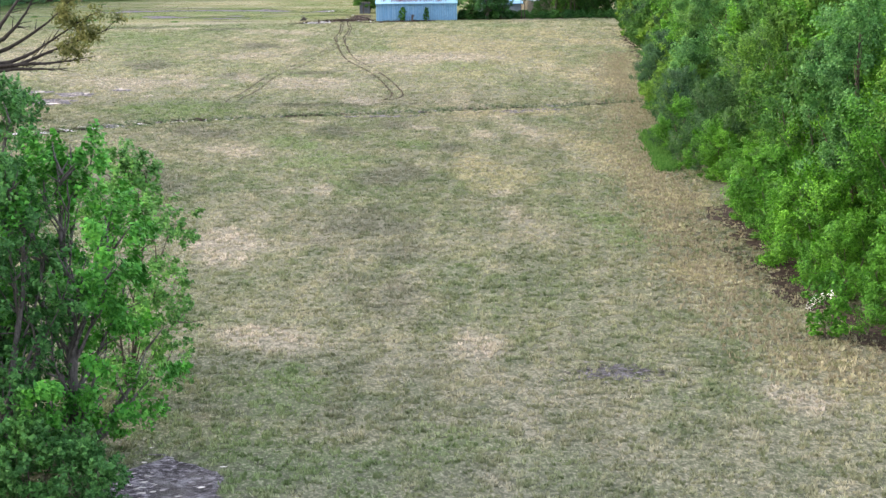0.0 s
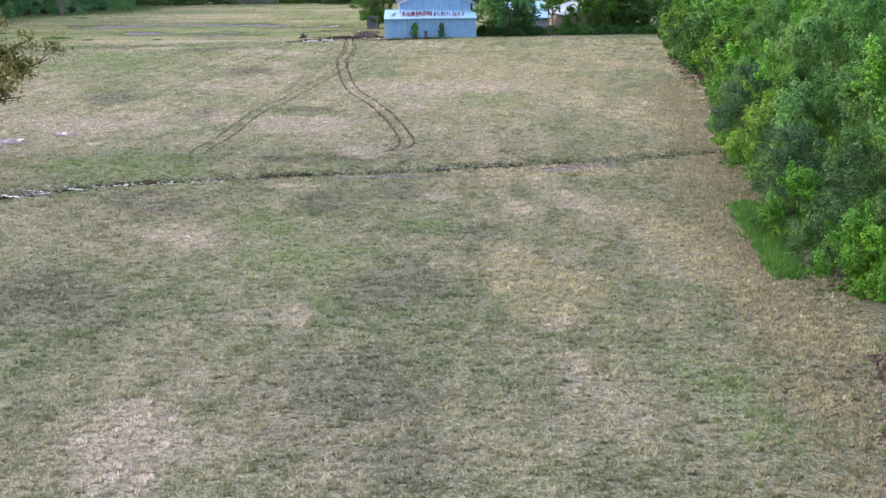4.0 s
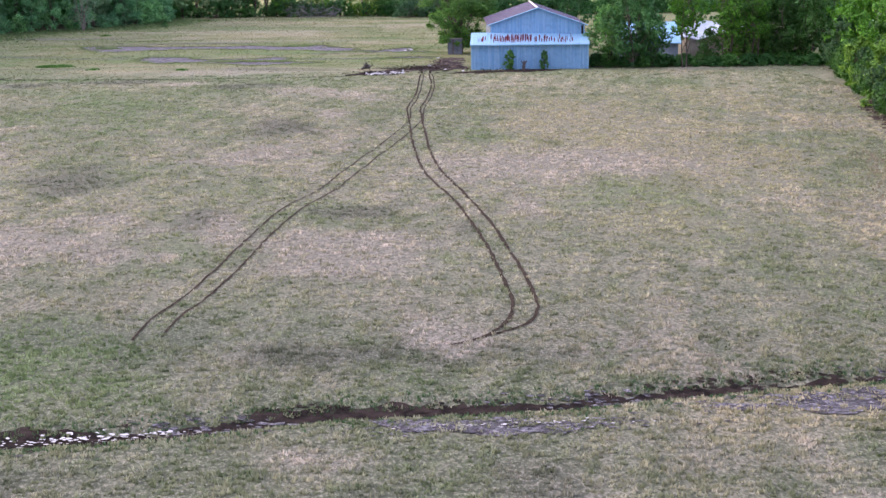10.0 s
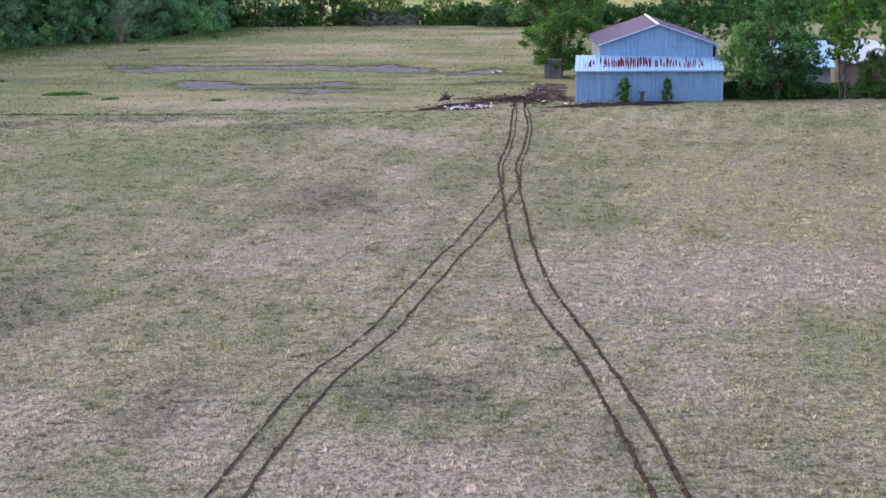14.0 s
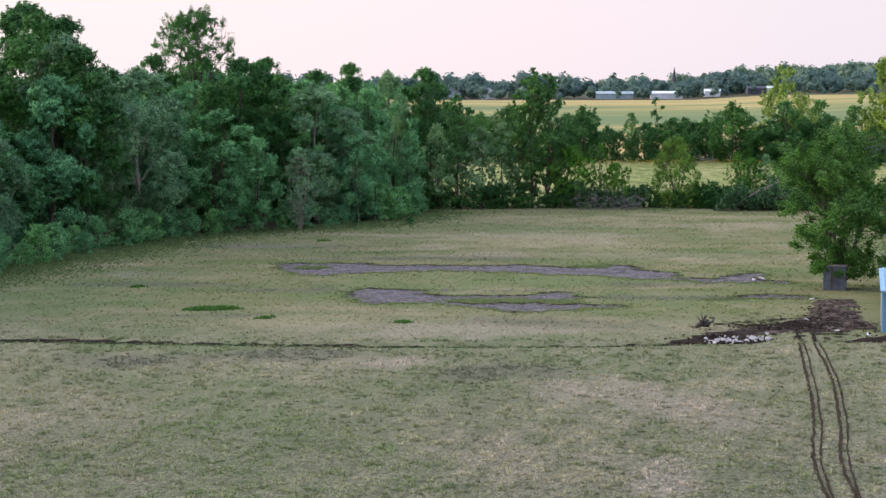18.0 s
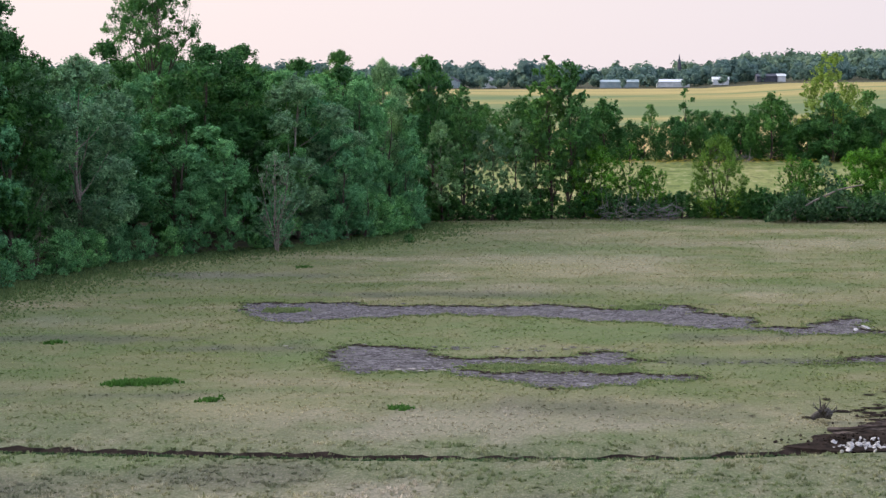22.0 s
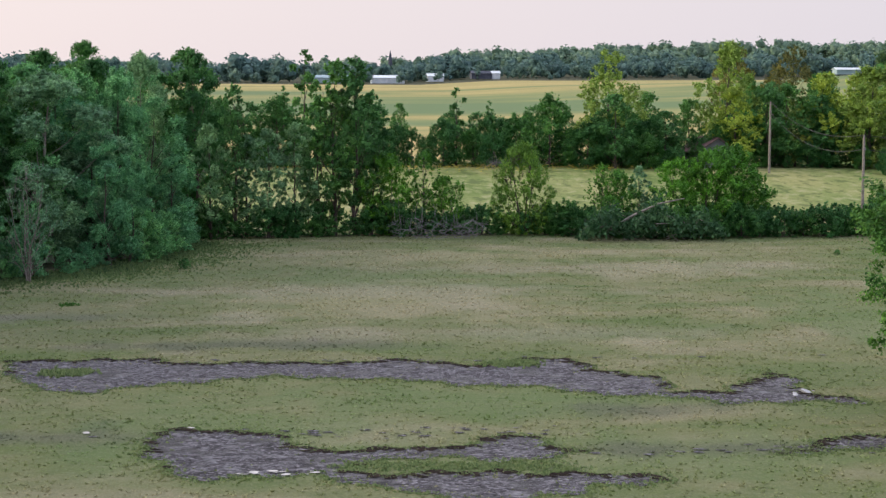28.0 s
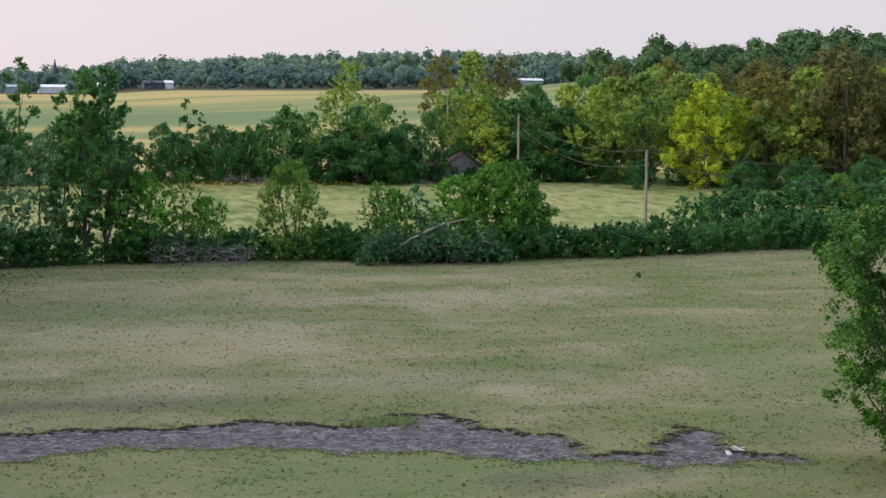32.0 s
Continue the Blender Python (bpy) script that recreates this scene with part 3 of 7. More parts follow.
def near_line(x, y, pts):
    """Distance of points to a line of points."""
    best = np.full(np.shape(x), 1e9)
    for (ax, ay), (bx, by) in zip(pts[:-1], pts[1:]):
        dx, dy = bx - ax, by - ay
        t = np.clip(((x - ax) * dx + (y - ay) * dy) / (dx * dx + dy * dy), 0, 1)
        best = np.minimum(best, np.hypot(x - ax - t * dx, y - ay - t * dy))
    return best


def along(pts, step, start=0.0):
    """Points every step metres along a line, with the direction there."""
    out, left = [], start
    for (ax, ay), (bx, by) in zip(pts[:-1], pts[1:]):
        ln = math.hypot(bx - ax, by - ay)
        while left < ln:
            out.append((ax + (bx - ax) * left / ln, ay + (by - ay) * left / ln, (bx - ax) / ln, (by - ay) / ln))
            left += step
        left -= ln
    return out


def land(x, y):
    """Height of the ground: a flat pasture that rises to low hills far behind."""
    x, y = np.asarray(x, dtype=float), np.asarray(y, dtype=float)
    r = np.clip((y - 126) / 64, 0, 1)
    s = np.clip((y - 190) / 760, 0, 1)
    z = 3.2 * r * r * (3 - 2 * r) + 6.0 * s + np.clip(0.06 * (x - 40), 0, 2.5) * s
    z = z + 20.5 * np.exp(-((x - 330) / 150) ** 2 - ((y - 560) / 190) ** 2)
    z = z + 18 * np.exp(-((x - 420) / 300) ** 2 - ((y - 1600) / 420) ** 2)
    z = z + 4 * np.exp(-((x + 350) / 200) ** 2 - ((y - 900) / 300) ** 2)
    near = np.clip((260 - y) / 60, 0, 1)
    z = z + 0.025 * near * waves(x, y)
    d1, d2 = near_line(x, y, DITCH), near_line(x, y, DRAIN)
    z = z - 0.3 * np.exp(-(d1 / 0.9) ** 2) - 0.28 * np.exp(-(d2 / 0.55) ** 2)
    return z


def over_meadow(x, y):
    """Where a thing drawn on a level meadow stands on the real one, which rises and is shorter, and its scale there."""
    k = float(np.interp(y, [123, 250, 460, 700], [1, 0.79, 0.85, 1]))
    return -35.2 + (x + 35.2) * k, -45.2 + (y + 45.2) * k, k


def land_at(x, y):
    return float(land(x, y))


# ---- ground: one sheet to the horizon ----
def build_ground():
    xs = np.unique(np.concatenate([np.linspace(-3600, -300, 12), np.linspace(-300, -76, 20), np.arange(-76, 46, 0.8), np.arange(46, 64, 1.6), np.linspace(64, 500, 40), np.linspace(500, 3600, 14)]))
    ys = np.unique(np.concatenate([np.linspace(-1500, -300, 6), np.arange(-300, -240, 4.0), np.arange(-240, -150, 0.9), np.arange(-150, -124, 0.4), np.arange(-124, -12, 1.0), np.arange(-12, 2, 0.4), np.arange(2, 140, 1.0), np.linspace(140, 900, 90), np.linspace(900, 4200, 24)]))
    gx, gy = np.meshgrid(xs, ys)
    v = np.stack([gx, gy, land(gx, gy)], -1).reshape(-1, 3)
    w = len(xs)
    i, j = np.meshgrid(np.arange(len(ys) - 1), np.arange(w - 1), indexing="ij")
    f = np.stack([i * w + j, i * w + j + 1, (i + 1) * w + j + 1, (i + 1) * w + j], -1).reshape(-1, 4)
    me = mesh_from("ground", v, f, [SWARD, MEADOW, CROP, WOODFLOOR], smooth=True)
    c = v[f].mean(axis=1)
    x, y = c[:, 0], c[:, 1]
    idx = np.zeros(len(f), dtype=np.int32)
    idx[y > 122] = 1
    idx[(y > 200) & (y < 955)] = 2
    idx[y >= 955] = 3
    edge = np.interp(y, [p[1] for p in WOOD_EDGE], [p[0] for p in WOOD_EDGE])
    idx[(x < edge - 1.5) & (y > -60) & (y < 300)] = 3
    me.polygons.foreach_set("material_index", idx)
    give_cover(me, v[:, 0], v[:, 1], "POINT")
    return tagged(new("ground", me), "mown straw-coloured and green pasture running to far fields", "ground", kind="structure")


ground = build_ground()


# ---- mud, ruts and water lying on the pasture ----
def rough_outline(pts, seed, step=0.22, amount=0.5):
    """The outline of a patch with an uneven, torn edge."""
    rng = np.random.default_rng(seed)
    out = []
    n = len(pts)
    s = walk_off = 0.0
    for i in range(n):
        (ax, ay), (bx, by) = pts[i], pts[(i + 1) % n]
        ln = math.hypot(bx - ax, by - ay)
        k = max(2, int(ln / step))
        for j in range(k):
            t = j / k
            nx, ny = -(by - ay) / ln, (bx - ax) / ln
            s += ln / k
            walk_off = 0.8 * walk_off + rng.normal() * 0.35
            off = amount * (0.6 * math.sin(s * 0.9 + seed) + 0.4 * math.sin(s * 2.3 + 2 * seed) + 0.45 * walk_off)
            out.append((ax + (bx - ax) * t + nx * off, ay + (by - ay) * t + ny * off * 1.5))
    return out


def inside(x, y, poly):
    """Which points lie inside an outline."""
    r = np.zeros(np.shape(x), dtype=bool)
    px, py = np.array(poly).T
    j = len(px) - 1
    for i in range(len(px)):
        c = (py[i] > y) != (py[j] > y)
        r ^= c & (x < (px[j] - px[i]) * (y - py[i]) / (py[j] - py[i] + 1e-12) + px[i])
        j = i
    return r


BARE = []


def patch(name, pts, mat, label, category, seed, lift=0.03, amount=0.5, bare=True):
    from mathutils.geometry import tessellate_polygon
    o = rough_outline(pts, seed, amount=amount)
    v = [(x, y, land_at(x, y) + lift) for x, y in o]
    tris = tessellate_polygon([[Vector(p) for p in v]])
    f = []
    for a, b, c in tris:
        up = (v[b][0] - v[a][0]) * (v[c][1] - v[a][1]) - (v[b][1] - v[a][1]) * (v[c][0] - v[a][0])
        f.append((a, b, c) if up > 0 else (a, c, b))
    if bare:
        BARE.append(o)
    return tagged(new(name, mesh_from(name, v, f, mat)), label, category, kind="structure")


patch("mud_patch", [(-44.5, 43.4), (-42, 44.2), (-39.4, 44.6), (-35.7, 43.2), (-30.5, 42.4), (-26, 42.7), (-22, 42.6), (-18.6, 41.0), (-15.8, 43.9), (-14.2, 43.3), (-13.4, 39), (-10.8, 37.2), (-10.8, 32.8), (-8, 32.2), (-4.6, 38), (-3.7, 36), (-4.1, 32.4), (-2.2, 28.6), (-7, 29.2), (-12, 30.6), (-16.4, 33.4), (-22.6, 36.2), (-28.8, 38), (-34, 37), (-36.3, 35.6), (-39, 34), (-42.6, 36)], MUDFLAT, "long patch of bare grey drying mud in the pasture", "mud", 1)
patch("mud_patch", [(-35.3, 23.3), (-33.8, 24.8), (-30.2, 22.4), (-29, 20), (-26.2, 18.6), (-23.4, 19.4), (-20.2, 21.9), (-17.2, 18.2), (-20.8, 16.8), (-24.5, 17.2), (-27.2, 16.8), (-27.6, 15.2), (-23.1, 14.3), (-20.4, 14.4), (-18.3, 14.5), (-15.1, 12.7), (-20, 10.6), (-22.8, 8.9), (-24.6, 10.5), (-26, 12.6), (-30.5, 14.5), (-34.1, 14.7), (-35.2, 18.7)], MUDFLAT, "patch of bare grey mud with a grassy tongue", "mud", 2)
patch("mud_patch", [(-9.5, 17.2), (-6.5, 20.2), (-2.4, 20.5), (-1.6, 18.6), (-6, 17.6)], MUDFLAT, "thin strip of wet grey mud near the barn tree", "mud", 3, amount=0.35)
patch("mud_patch", [(-28, -231), (-26.6, -226.5), (-25.2, -228), (-24.4, -232), (-26, -235), (-29, -235)], MUDFLAT, "stony grey mud under a tree", "mud", 7, amount=0.35)
patch("turned_soil", [(-11.8, -4.9), (-10.6, -0.5), (-8.6, 0.4), (-7.2, 3.0), (-5.2, 3.6), (-3.5, 8), (-2.4, 12.5), (-1.2, 15), (0.6, 17.6), (-0.2, 11), (-0.25, 2.0), (-2.8, -0.6), (-4.6, 0.4), (-7.2, -1.6), (-7.6, -3.2)], RUST_SOIL, "churned brown soil in front of the barn", "soil", 8, amount=0.45)
patch("turned_soil", [(-13.4, -5.2), (-11.4, -2.4), (-8.8, -1.6), (-6.9, -3.2), (-7.4, -5.0), (-10.5, -5.6)], SOIL, "dark wet scraped soil at the head of the drain", "soil", 9, lift=0.05, amount=0.3)
patch("turned_soil", [(-3.6, -4.3), (0.5, -1.5), (6, -0.7), (9.4, -1.0), (9.0, -2.2), (5, -3.6), (0.5, -4.6)], SOIL, "dark bare soil along the barn wall", "soil", 10, lift=0.04, amount=0.3)
litter_in = [(x + 0.5 + 0.5 * math.sin(y * 0.31), y) for x, y in [(-3.9, -226), (-3.6, -219), (-3.5, -213), (-3.0, -206), (-2.2, -199), (-1.0, -191), (0.0, -185)]]
patch("leaf_litter", [(x + 0.1, y) for x, y in litter_in] + [(x + 2.0, y) for x, y in reversed(litter_in)], LITTER, "strip of brown leaf litter under the hedge trees", "litter", 11, lift=0.04, amount=0.5, bare=False)
patch("leaf_litter", [(21.0, -82), (24.0, -62), (27.5, -42), (31, -38), (28, -62), (26, -84)], LITTER, "strip of brown leaf litter under the hedge trees", "litter", 12, lift=0.04, amount=0.5, bare=False)
patch("leaf_litter", [(10.2, -131), (11.5, -124), (15, -124), (14, -132)], LITTER, "brown leaf litter where the ditch meets the hedge", "litter", 13, lift=0.04, amount=0.4)


def ribbon(name, pts, width, mat, label, category, seed, lift=0.03, step=0.35, cross=2, wild=0.012):
    """A draped strip of uneven width along a line."""
    rng = np.random.default_rng(seed)
    row = np.array(along(pts, step))
    n = len(row)
    off = np.zeros(n)
    for i in range(1, n):
        off[i] = 0.85 * off[i - 1] + rng.normal() * wild
    w = 0.35 + 1.2 * rng.random((n, 2))
    for k in (0, 1):
        w[:, k] = np.convolve(np.pad(w[:, k], 1, mode="edge"), np.ones(3) / 3, "valid")
    w *= width
    v = []
    for k in range(cross):
        s = k / (cross - 1)
        d = off - w[:, 0] / 2 * (1 - s) + w[:, 1] / 2 * s
        px, py = row[:, 0] - row[:, 3] * d, row[:, 1] + row[:, 2] * d
        v.append(np.stack([px, py, land(px, py) + lift], 1))
    v = np.stack(v, 1).reshape(-1, 3)
    i, j = np.meshgrid(np.arange(n - 1), np.arange(cross - 1), indexing="ij")
    f = np.stack([i * cross + j, (i + 1) * cross + j, (i + 1) * cross + j + 1, i * cross + j + 1], -1).reshape(-1, 4)
    return tagged(new(name, mesh_from(name, v, f, mat)), label, category, kind="structure")


def flecks(name, label, n, cx, cy, rx, ry, size, mat, seed, lift=0.035, category="mud"):
    """Many small irregular scraps of bare mud, too small to pick apart."""
    g = np.random.default_rng(seed)
    d = g.normal(0, 0.45, (n, 2))
    k = 7
    a = np.arange(k) * 2 * np.pi / k
    r = size * g.uniform(0.3, 1.2, (n, 1)) * g.uniform(0.6, 1.4, (n, k))
    px = cx + rx * d[:, :1] + r * 1.6 * np.cos(a)
    py = cy + ry * d[:, 1:] + r * np.sin(a)
    v = np.stack([px, py, land(px, py) + lift + g.uniform(0, 0.01, (n, 1))], -1).reshape(-1, 3)
    f = np.array([(i * k, i * k + j, i * k + j + 1) for i in range(n) for j in range(1, k - 1)])
    return tagged(new(name, mesh_from(name, v, f, mat)), label, category, kind="stuff")


def curve(pts, n=6):
    """A smooth line through points (Catmull-Rom)."""
    p = [pts[0]] + list(pts) + [pts[-1]]
    out = []
    for i in range(1, len(p) - 2):
        a, b, c, d = [np.array(q, dtype=float) for q in p[i - 1:i + 3]]
        for j in range(n):
            t = j / n
            out.append(tuple(0.5 * (2 * b + (c - a) * t + (2 * a - 5 * b + 4 * c - d) * t * t + (3 * b - a - 3 * c + d) * t ** 3)))
    return out + [tuple(pts[-1])]


TRACK = make_plain("flattened_muddy_grass", (0.015, 0.013, 0.010), (0.075, 0.058, 0.043), 5.0, rough=0.95, dist=0.05, spec=0.02)
RUTS = [
    curve([(-5.6, -5.0), (-6.7, -19.2), (-7.9, -31.8), (-8.9, -39.8), (-9.3, -48.9), (-9.7, -58.4), (-10.0, -66.3), (-10.2, -74.1), (-10.2, -79.6), (-9.9, -85.2), (-9.4, -92), (-9.2, -99), (-9.1, -107.5), (-9.3, -117), (-9.7, -121.4), (-10.4, -124), (-11.4, -125.8), (-12.6, -126.8)]),
    curve([(-4.7, -5.0), (-5.5, -19.2), (-6.8, -31.9), (-7.8, -39.8), (-8.3, -49), (-8.7, -58.4), (-9.1, -67.7), (-9.2, -76.4), (-9.0, -82.5), (-8.7, -88.5), (-8.4, -95), (-8.2, -103), (-8.3, -114), (-8.5, -119.5), (-9.0, -122.4), (-9.9, -124.2), (-11.2, -125.4)]),
    curve([(-9.4, -50.4), (-11.5, -62), (-13.5, -71.5), (-15.3, -80.4), (-16.5, -86.5), (-18.4, -93.5), (-19.6, -100), (-20.5, -106), (-22.0, -115.9), (-23.2, -121.4), (-23.6, -125.2)]),
]
RUTS.append([(-8.0, -45.0)] + [(x - dy * 0.95, y + dx * 0.95) for x, y, dx, dy in along(RUTS[2], 0.7)])
for i, line in enumerate(RUTS):
    ribbon("wheel_rut", line, 0.16 if i < 2 else 0.11, TRACK, "dark wheel rut pressed into the grass", "wheel track", 20 + i)
SIDE_RUTS = []
for i, line in enumerate(RUTS[:2]):
    second = [(x + 0.3 * min(1, max(0, (y + 52) / 12)), y) for x, y in line if y > -52]
    SIDE_RUTS.append(second)
    ribbon("wheel_rut", second, 0.1, TRACK, "second dark wheel rut beside the first", "wheel track", 30 + i)
ribbon("ditch_bed", curve(DITCH), 1.15, SOIL, "dark muddy bed of a shallow field ditch", "ditch", 40, lift=0.02, cross=7, wild=0.11, step=0.25)
ribbon("drain_bed", curve(DRAIN), 1.15, SOIL, "dark bed of a narrow field drain", "ditch", 41, lift=0.05, cross=9, wild=0.02)
for i, (x, y, w, h) in enumerate([(-37.6, -122.5, 1.0, 1.6), (-38.8, -120.4, 0.7, 1.0), (-36.4, -117, 0.5, 0.7), (-35.4, -113.8, 0.5, 0.8), (-36.3, -114.6, 0.3, 0.5), (-32.6, -110.2, 0.35, 0.5), (-33.0, -110.9, 0.2, 0.3), (-30.0, -118.4, 0.12, 0.7), (-30.3, -117.4, 0.25, 0.25), (-29.7, -116.9, 0.12, 0.5), (-39.5, -112, 0.8, 0.8), (-38.2, 23.6, 0.2, 0.3), (-33.9, 24.3, 0.35, 0.3), (-4.35, 33.6, 0.14, 0.5), (-3.8, 32.2, 0.16, 0.4)]):
    patch("puddle", [(x + 0.5 * w * math.cos(a), y + 0.5 * h * math.sin(a)) for a in np.arange(0, 6.28, 0.5)], WATER, "shallow puddle of standing water in the grass", "puddle", 50 + i, lift=0.05, amount=0.4 * min(w, h))
for i, (x, y, w, h) in enumerate([(-38, -121.0, 2.0, 3.0), (-36.2, -114.6, 1.5, 2.4), (-32.6, -110.5, 0.8, 1.0), (-39.5, -112, 1.4, 1.4)]):
    patch("wet_margin", [(x + w * math.cos(a), y + h * math.sin(a)) for a in np.arange(0, 6.28, 0.5)], MUDFLAT, "wet dark mud round puddles", "mud", 80 + i, lift=0.025, amount=0.5)
def bank_shade_strip(o, seed):
    """Broken, flat dark strips on the mud's far side for turf step and shadow."""
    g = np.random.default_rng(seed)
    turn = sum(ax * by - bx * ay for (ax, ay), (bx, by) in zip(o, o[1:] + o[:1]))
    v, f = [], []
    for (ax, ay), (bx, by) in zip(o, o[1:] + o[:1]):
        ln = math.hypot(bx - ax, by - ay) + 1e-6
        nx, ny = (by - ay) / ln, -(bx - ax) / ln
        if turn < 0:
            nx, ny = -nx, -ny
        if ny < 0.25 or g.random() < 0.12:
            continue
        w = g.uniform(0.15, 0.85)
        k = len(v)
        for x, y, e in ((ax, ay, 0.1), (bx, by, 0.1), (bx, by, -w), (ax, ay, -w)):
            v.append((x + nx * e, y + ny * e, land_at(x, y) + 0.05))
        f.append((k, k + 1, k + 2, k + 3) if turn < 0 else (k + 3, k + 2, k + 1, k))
    return tagged(new("bank_shade_strip", mesh_from("bank_shade_strip", v, f, SOIL)), "dark broken strip for the shaded turf edge of the mud patch", "mud", kind="structure")


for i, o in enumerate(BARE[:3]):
    bank_shade_strip(o, 90 + i)
patch("mud_patch", [(-16.6, -136.0), (-14.4, -136.2), (-11.8, -136.6), (-9.8, -137.6), (-10.2, -138.6), (-12.6, -138.6), (-14.6, -137.4)], MUDFLAT, "wet stony mud flat beside the ditch", "mud", 14, amount=0.4, bare=False)
patch("mud_patch", [(-5.8, -135.9), (-3.2, -135.4), (-0.4, -134.6), (2.6, -133.9), (2.2, -135.6), (-1.2, -137.0), (-3.8, -136.8)], MUDFLAT, "grey mud flat beside the ditch", "mud", 15, amount=0.4, bare=False)


for i, (x, y, dx, dy) in enumerate(along(DITCH, 4.0)):
    flecks("mud_scraps", "scraps of dark mud along the ditch", 110, x, y + 0.1, 3.2, 0.9, 0.09, SOIL if i % 3 else MUDFLAT, 200 + i)
flecks("mud_scraps", "scattered scraps of grey mud in the grass", 420, -11.9, -219.4, 1.7, 1.1, 0.06, MUDFLAT, 1)
flecks("mud_scraps", "scattered scraps of wet mud beside the ditch", 320, -11.5, -137.5, 4.6, 0.8, 0.08, MUDFLAT, 2)
flecks("mud_scraps", "scattered scraps of wet mud beside the ditch", 320, -0.5, -135.2, 5.0, 0.9, 0.08, MUDFLAT, 3)
flecks("mud_scraps", "scattered scraps of grey mud in the grass", 160, -33.5, -165, 2.5, 1.4, 0.07, MUDFLAT, 4)
flecks("mud_scraps", "scraps of dark mud round the bare patches", 60, -24, 43.2, 22, 0.9, 0.14, MUDFLAT, 5)
flecks("mud_scraps", "scraps of dark mud round the bare patches", 50, -26, 22.5, 14, 1.6, 0.14, MUDFLAT, 6)
flecks("mud_scraps", "scraps of dark mud round the bare patches", 60, -8, 18.2, 8, 1.2, 0.14, MUDFLAT, 7)
flecks("mud_scraps", "scraps of dark turned soil by the barn", 160, -4.5, 2.5, 6.5, 6.0, 0.22, SOIL, 8, 0.05)
for i, (x, y, dx, dy) in enumerate(along([(-46, -149.8), (-36, -143.9), (-28.5, -138.1), (-20.5, -136.6)], 2.0)):
    flecks("water_flecks", "broken glints of standing water in the ditch", 75 if i < 9 else 40, x, y + 0.1, 2.2, 0.25, 0.05, WATER, 300 + i, 0.1, "water")
flecks("water_flecks", "broken glints of water beside the ditch", 60, -11.6, -137.5, 3.6, 0.5, 0.045, WATER, 330, 0.06, "water")
for i, (x, y, w, h) in enumerate([(-37.8, -121.2, 1.6, 2.6), (-36.2, -114.8, 1.1, 2.0), (-32.8, -110.6, 0.7, 0.9), (-30.0, -117.5, 0.5, 1.2)]):
    flecks("water_flecks", "broken glints of shallow water in wet grass", 46, x, y, w, h, 0.07, WATER, 350 + i, 0.06, "puddle")
flecks("pebbles", "pale pebbles and wet glints on stony mud", 60, -26.6, -230.6, 2.0, 3.4, 0.07, WATER, 331, 0.05, "pebbles")
flecks("water_flecks", "small glints of water lying in the mud", 14, -29.4, 14.9, 4.2, 0.5, 0.13, WATER, 10, 0.06, "puddle")
flecks("mud_scraps", "dark litter scraps under the hedge", 900, -2.0, -203, 2.2, 18, 0.07, LITTER, 9, 0.05)


def make_rank(name, dark, light):
    m, n, l = material(name)
    c = ramp(n, l, n.new("ShaderNodeNewGeometry").outputs["Random Per Island"], [(0.0, dark), (1.0, light)])
    return finish(m, n, l, c, 0.8, through_light=0.45, spec=0.15)


RANK = make_rank("lush_grass_blades", (0.13, 0.20, 0.085), (0.27, 0.34, 0.16))
RANK_DARK = make_rank("dark_and_shaded_blades", (0.045, 0.10, 0.045), (0.10, 0.165, 0.075))
LUSH = make_rank("fresh_green_blades", (0.055, 0.155, 0.03), (0.115, 0.25, 0.06))
STRAW_GRASS = make_rank("straw_grass_blades", (0.21, 0.195, 0.13), (0.37, 0.335, 0.245))


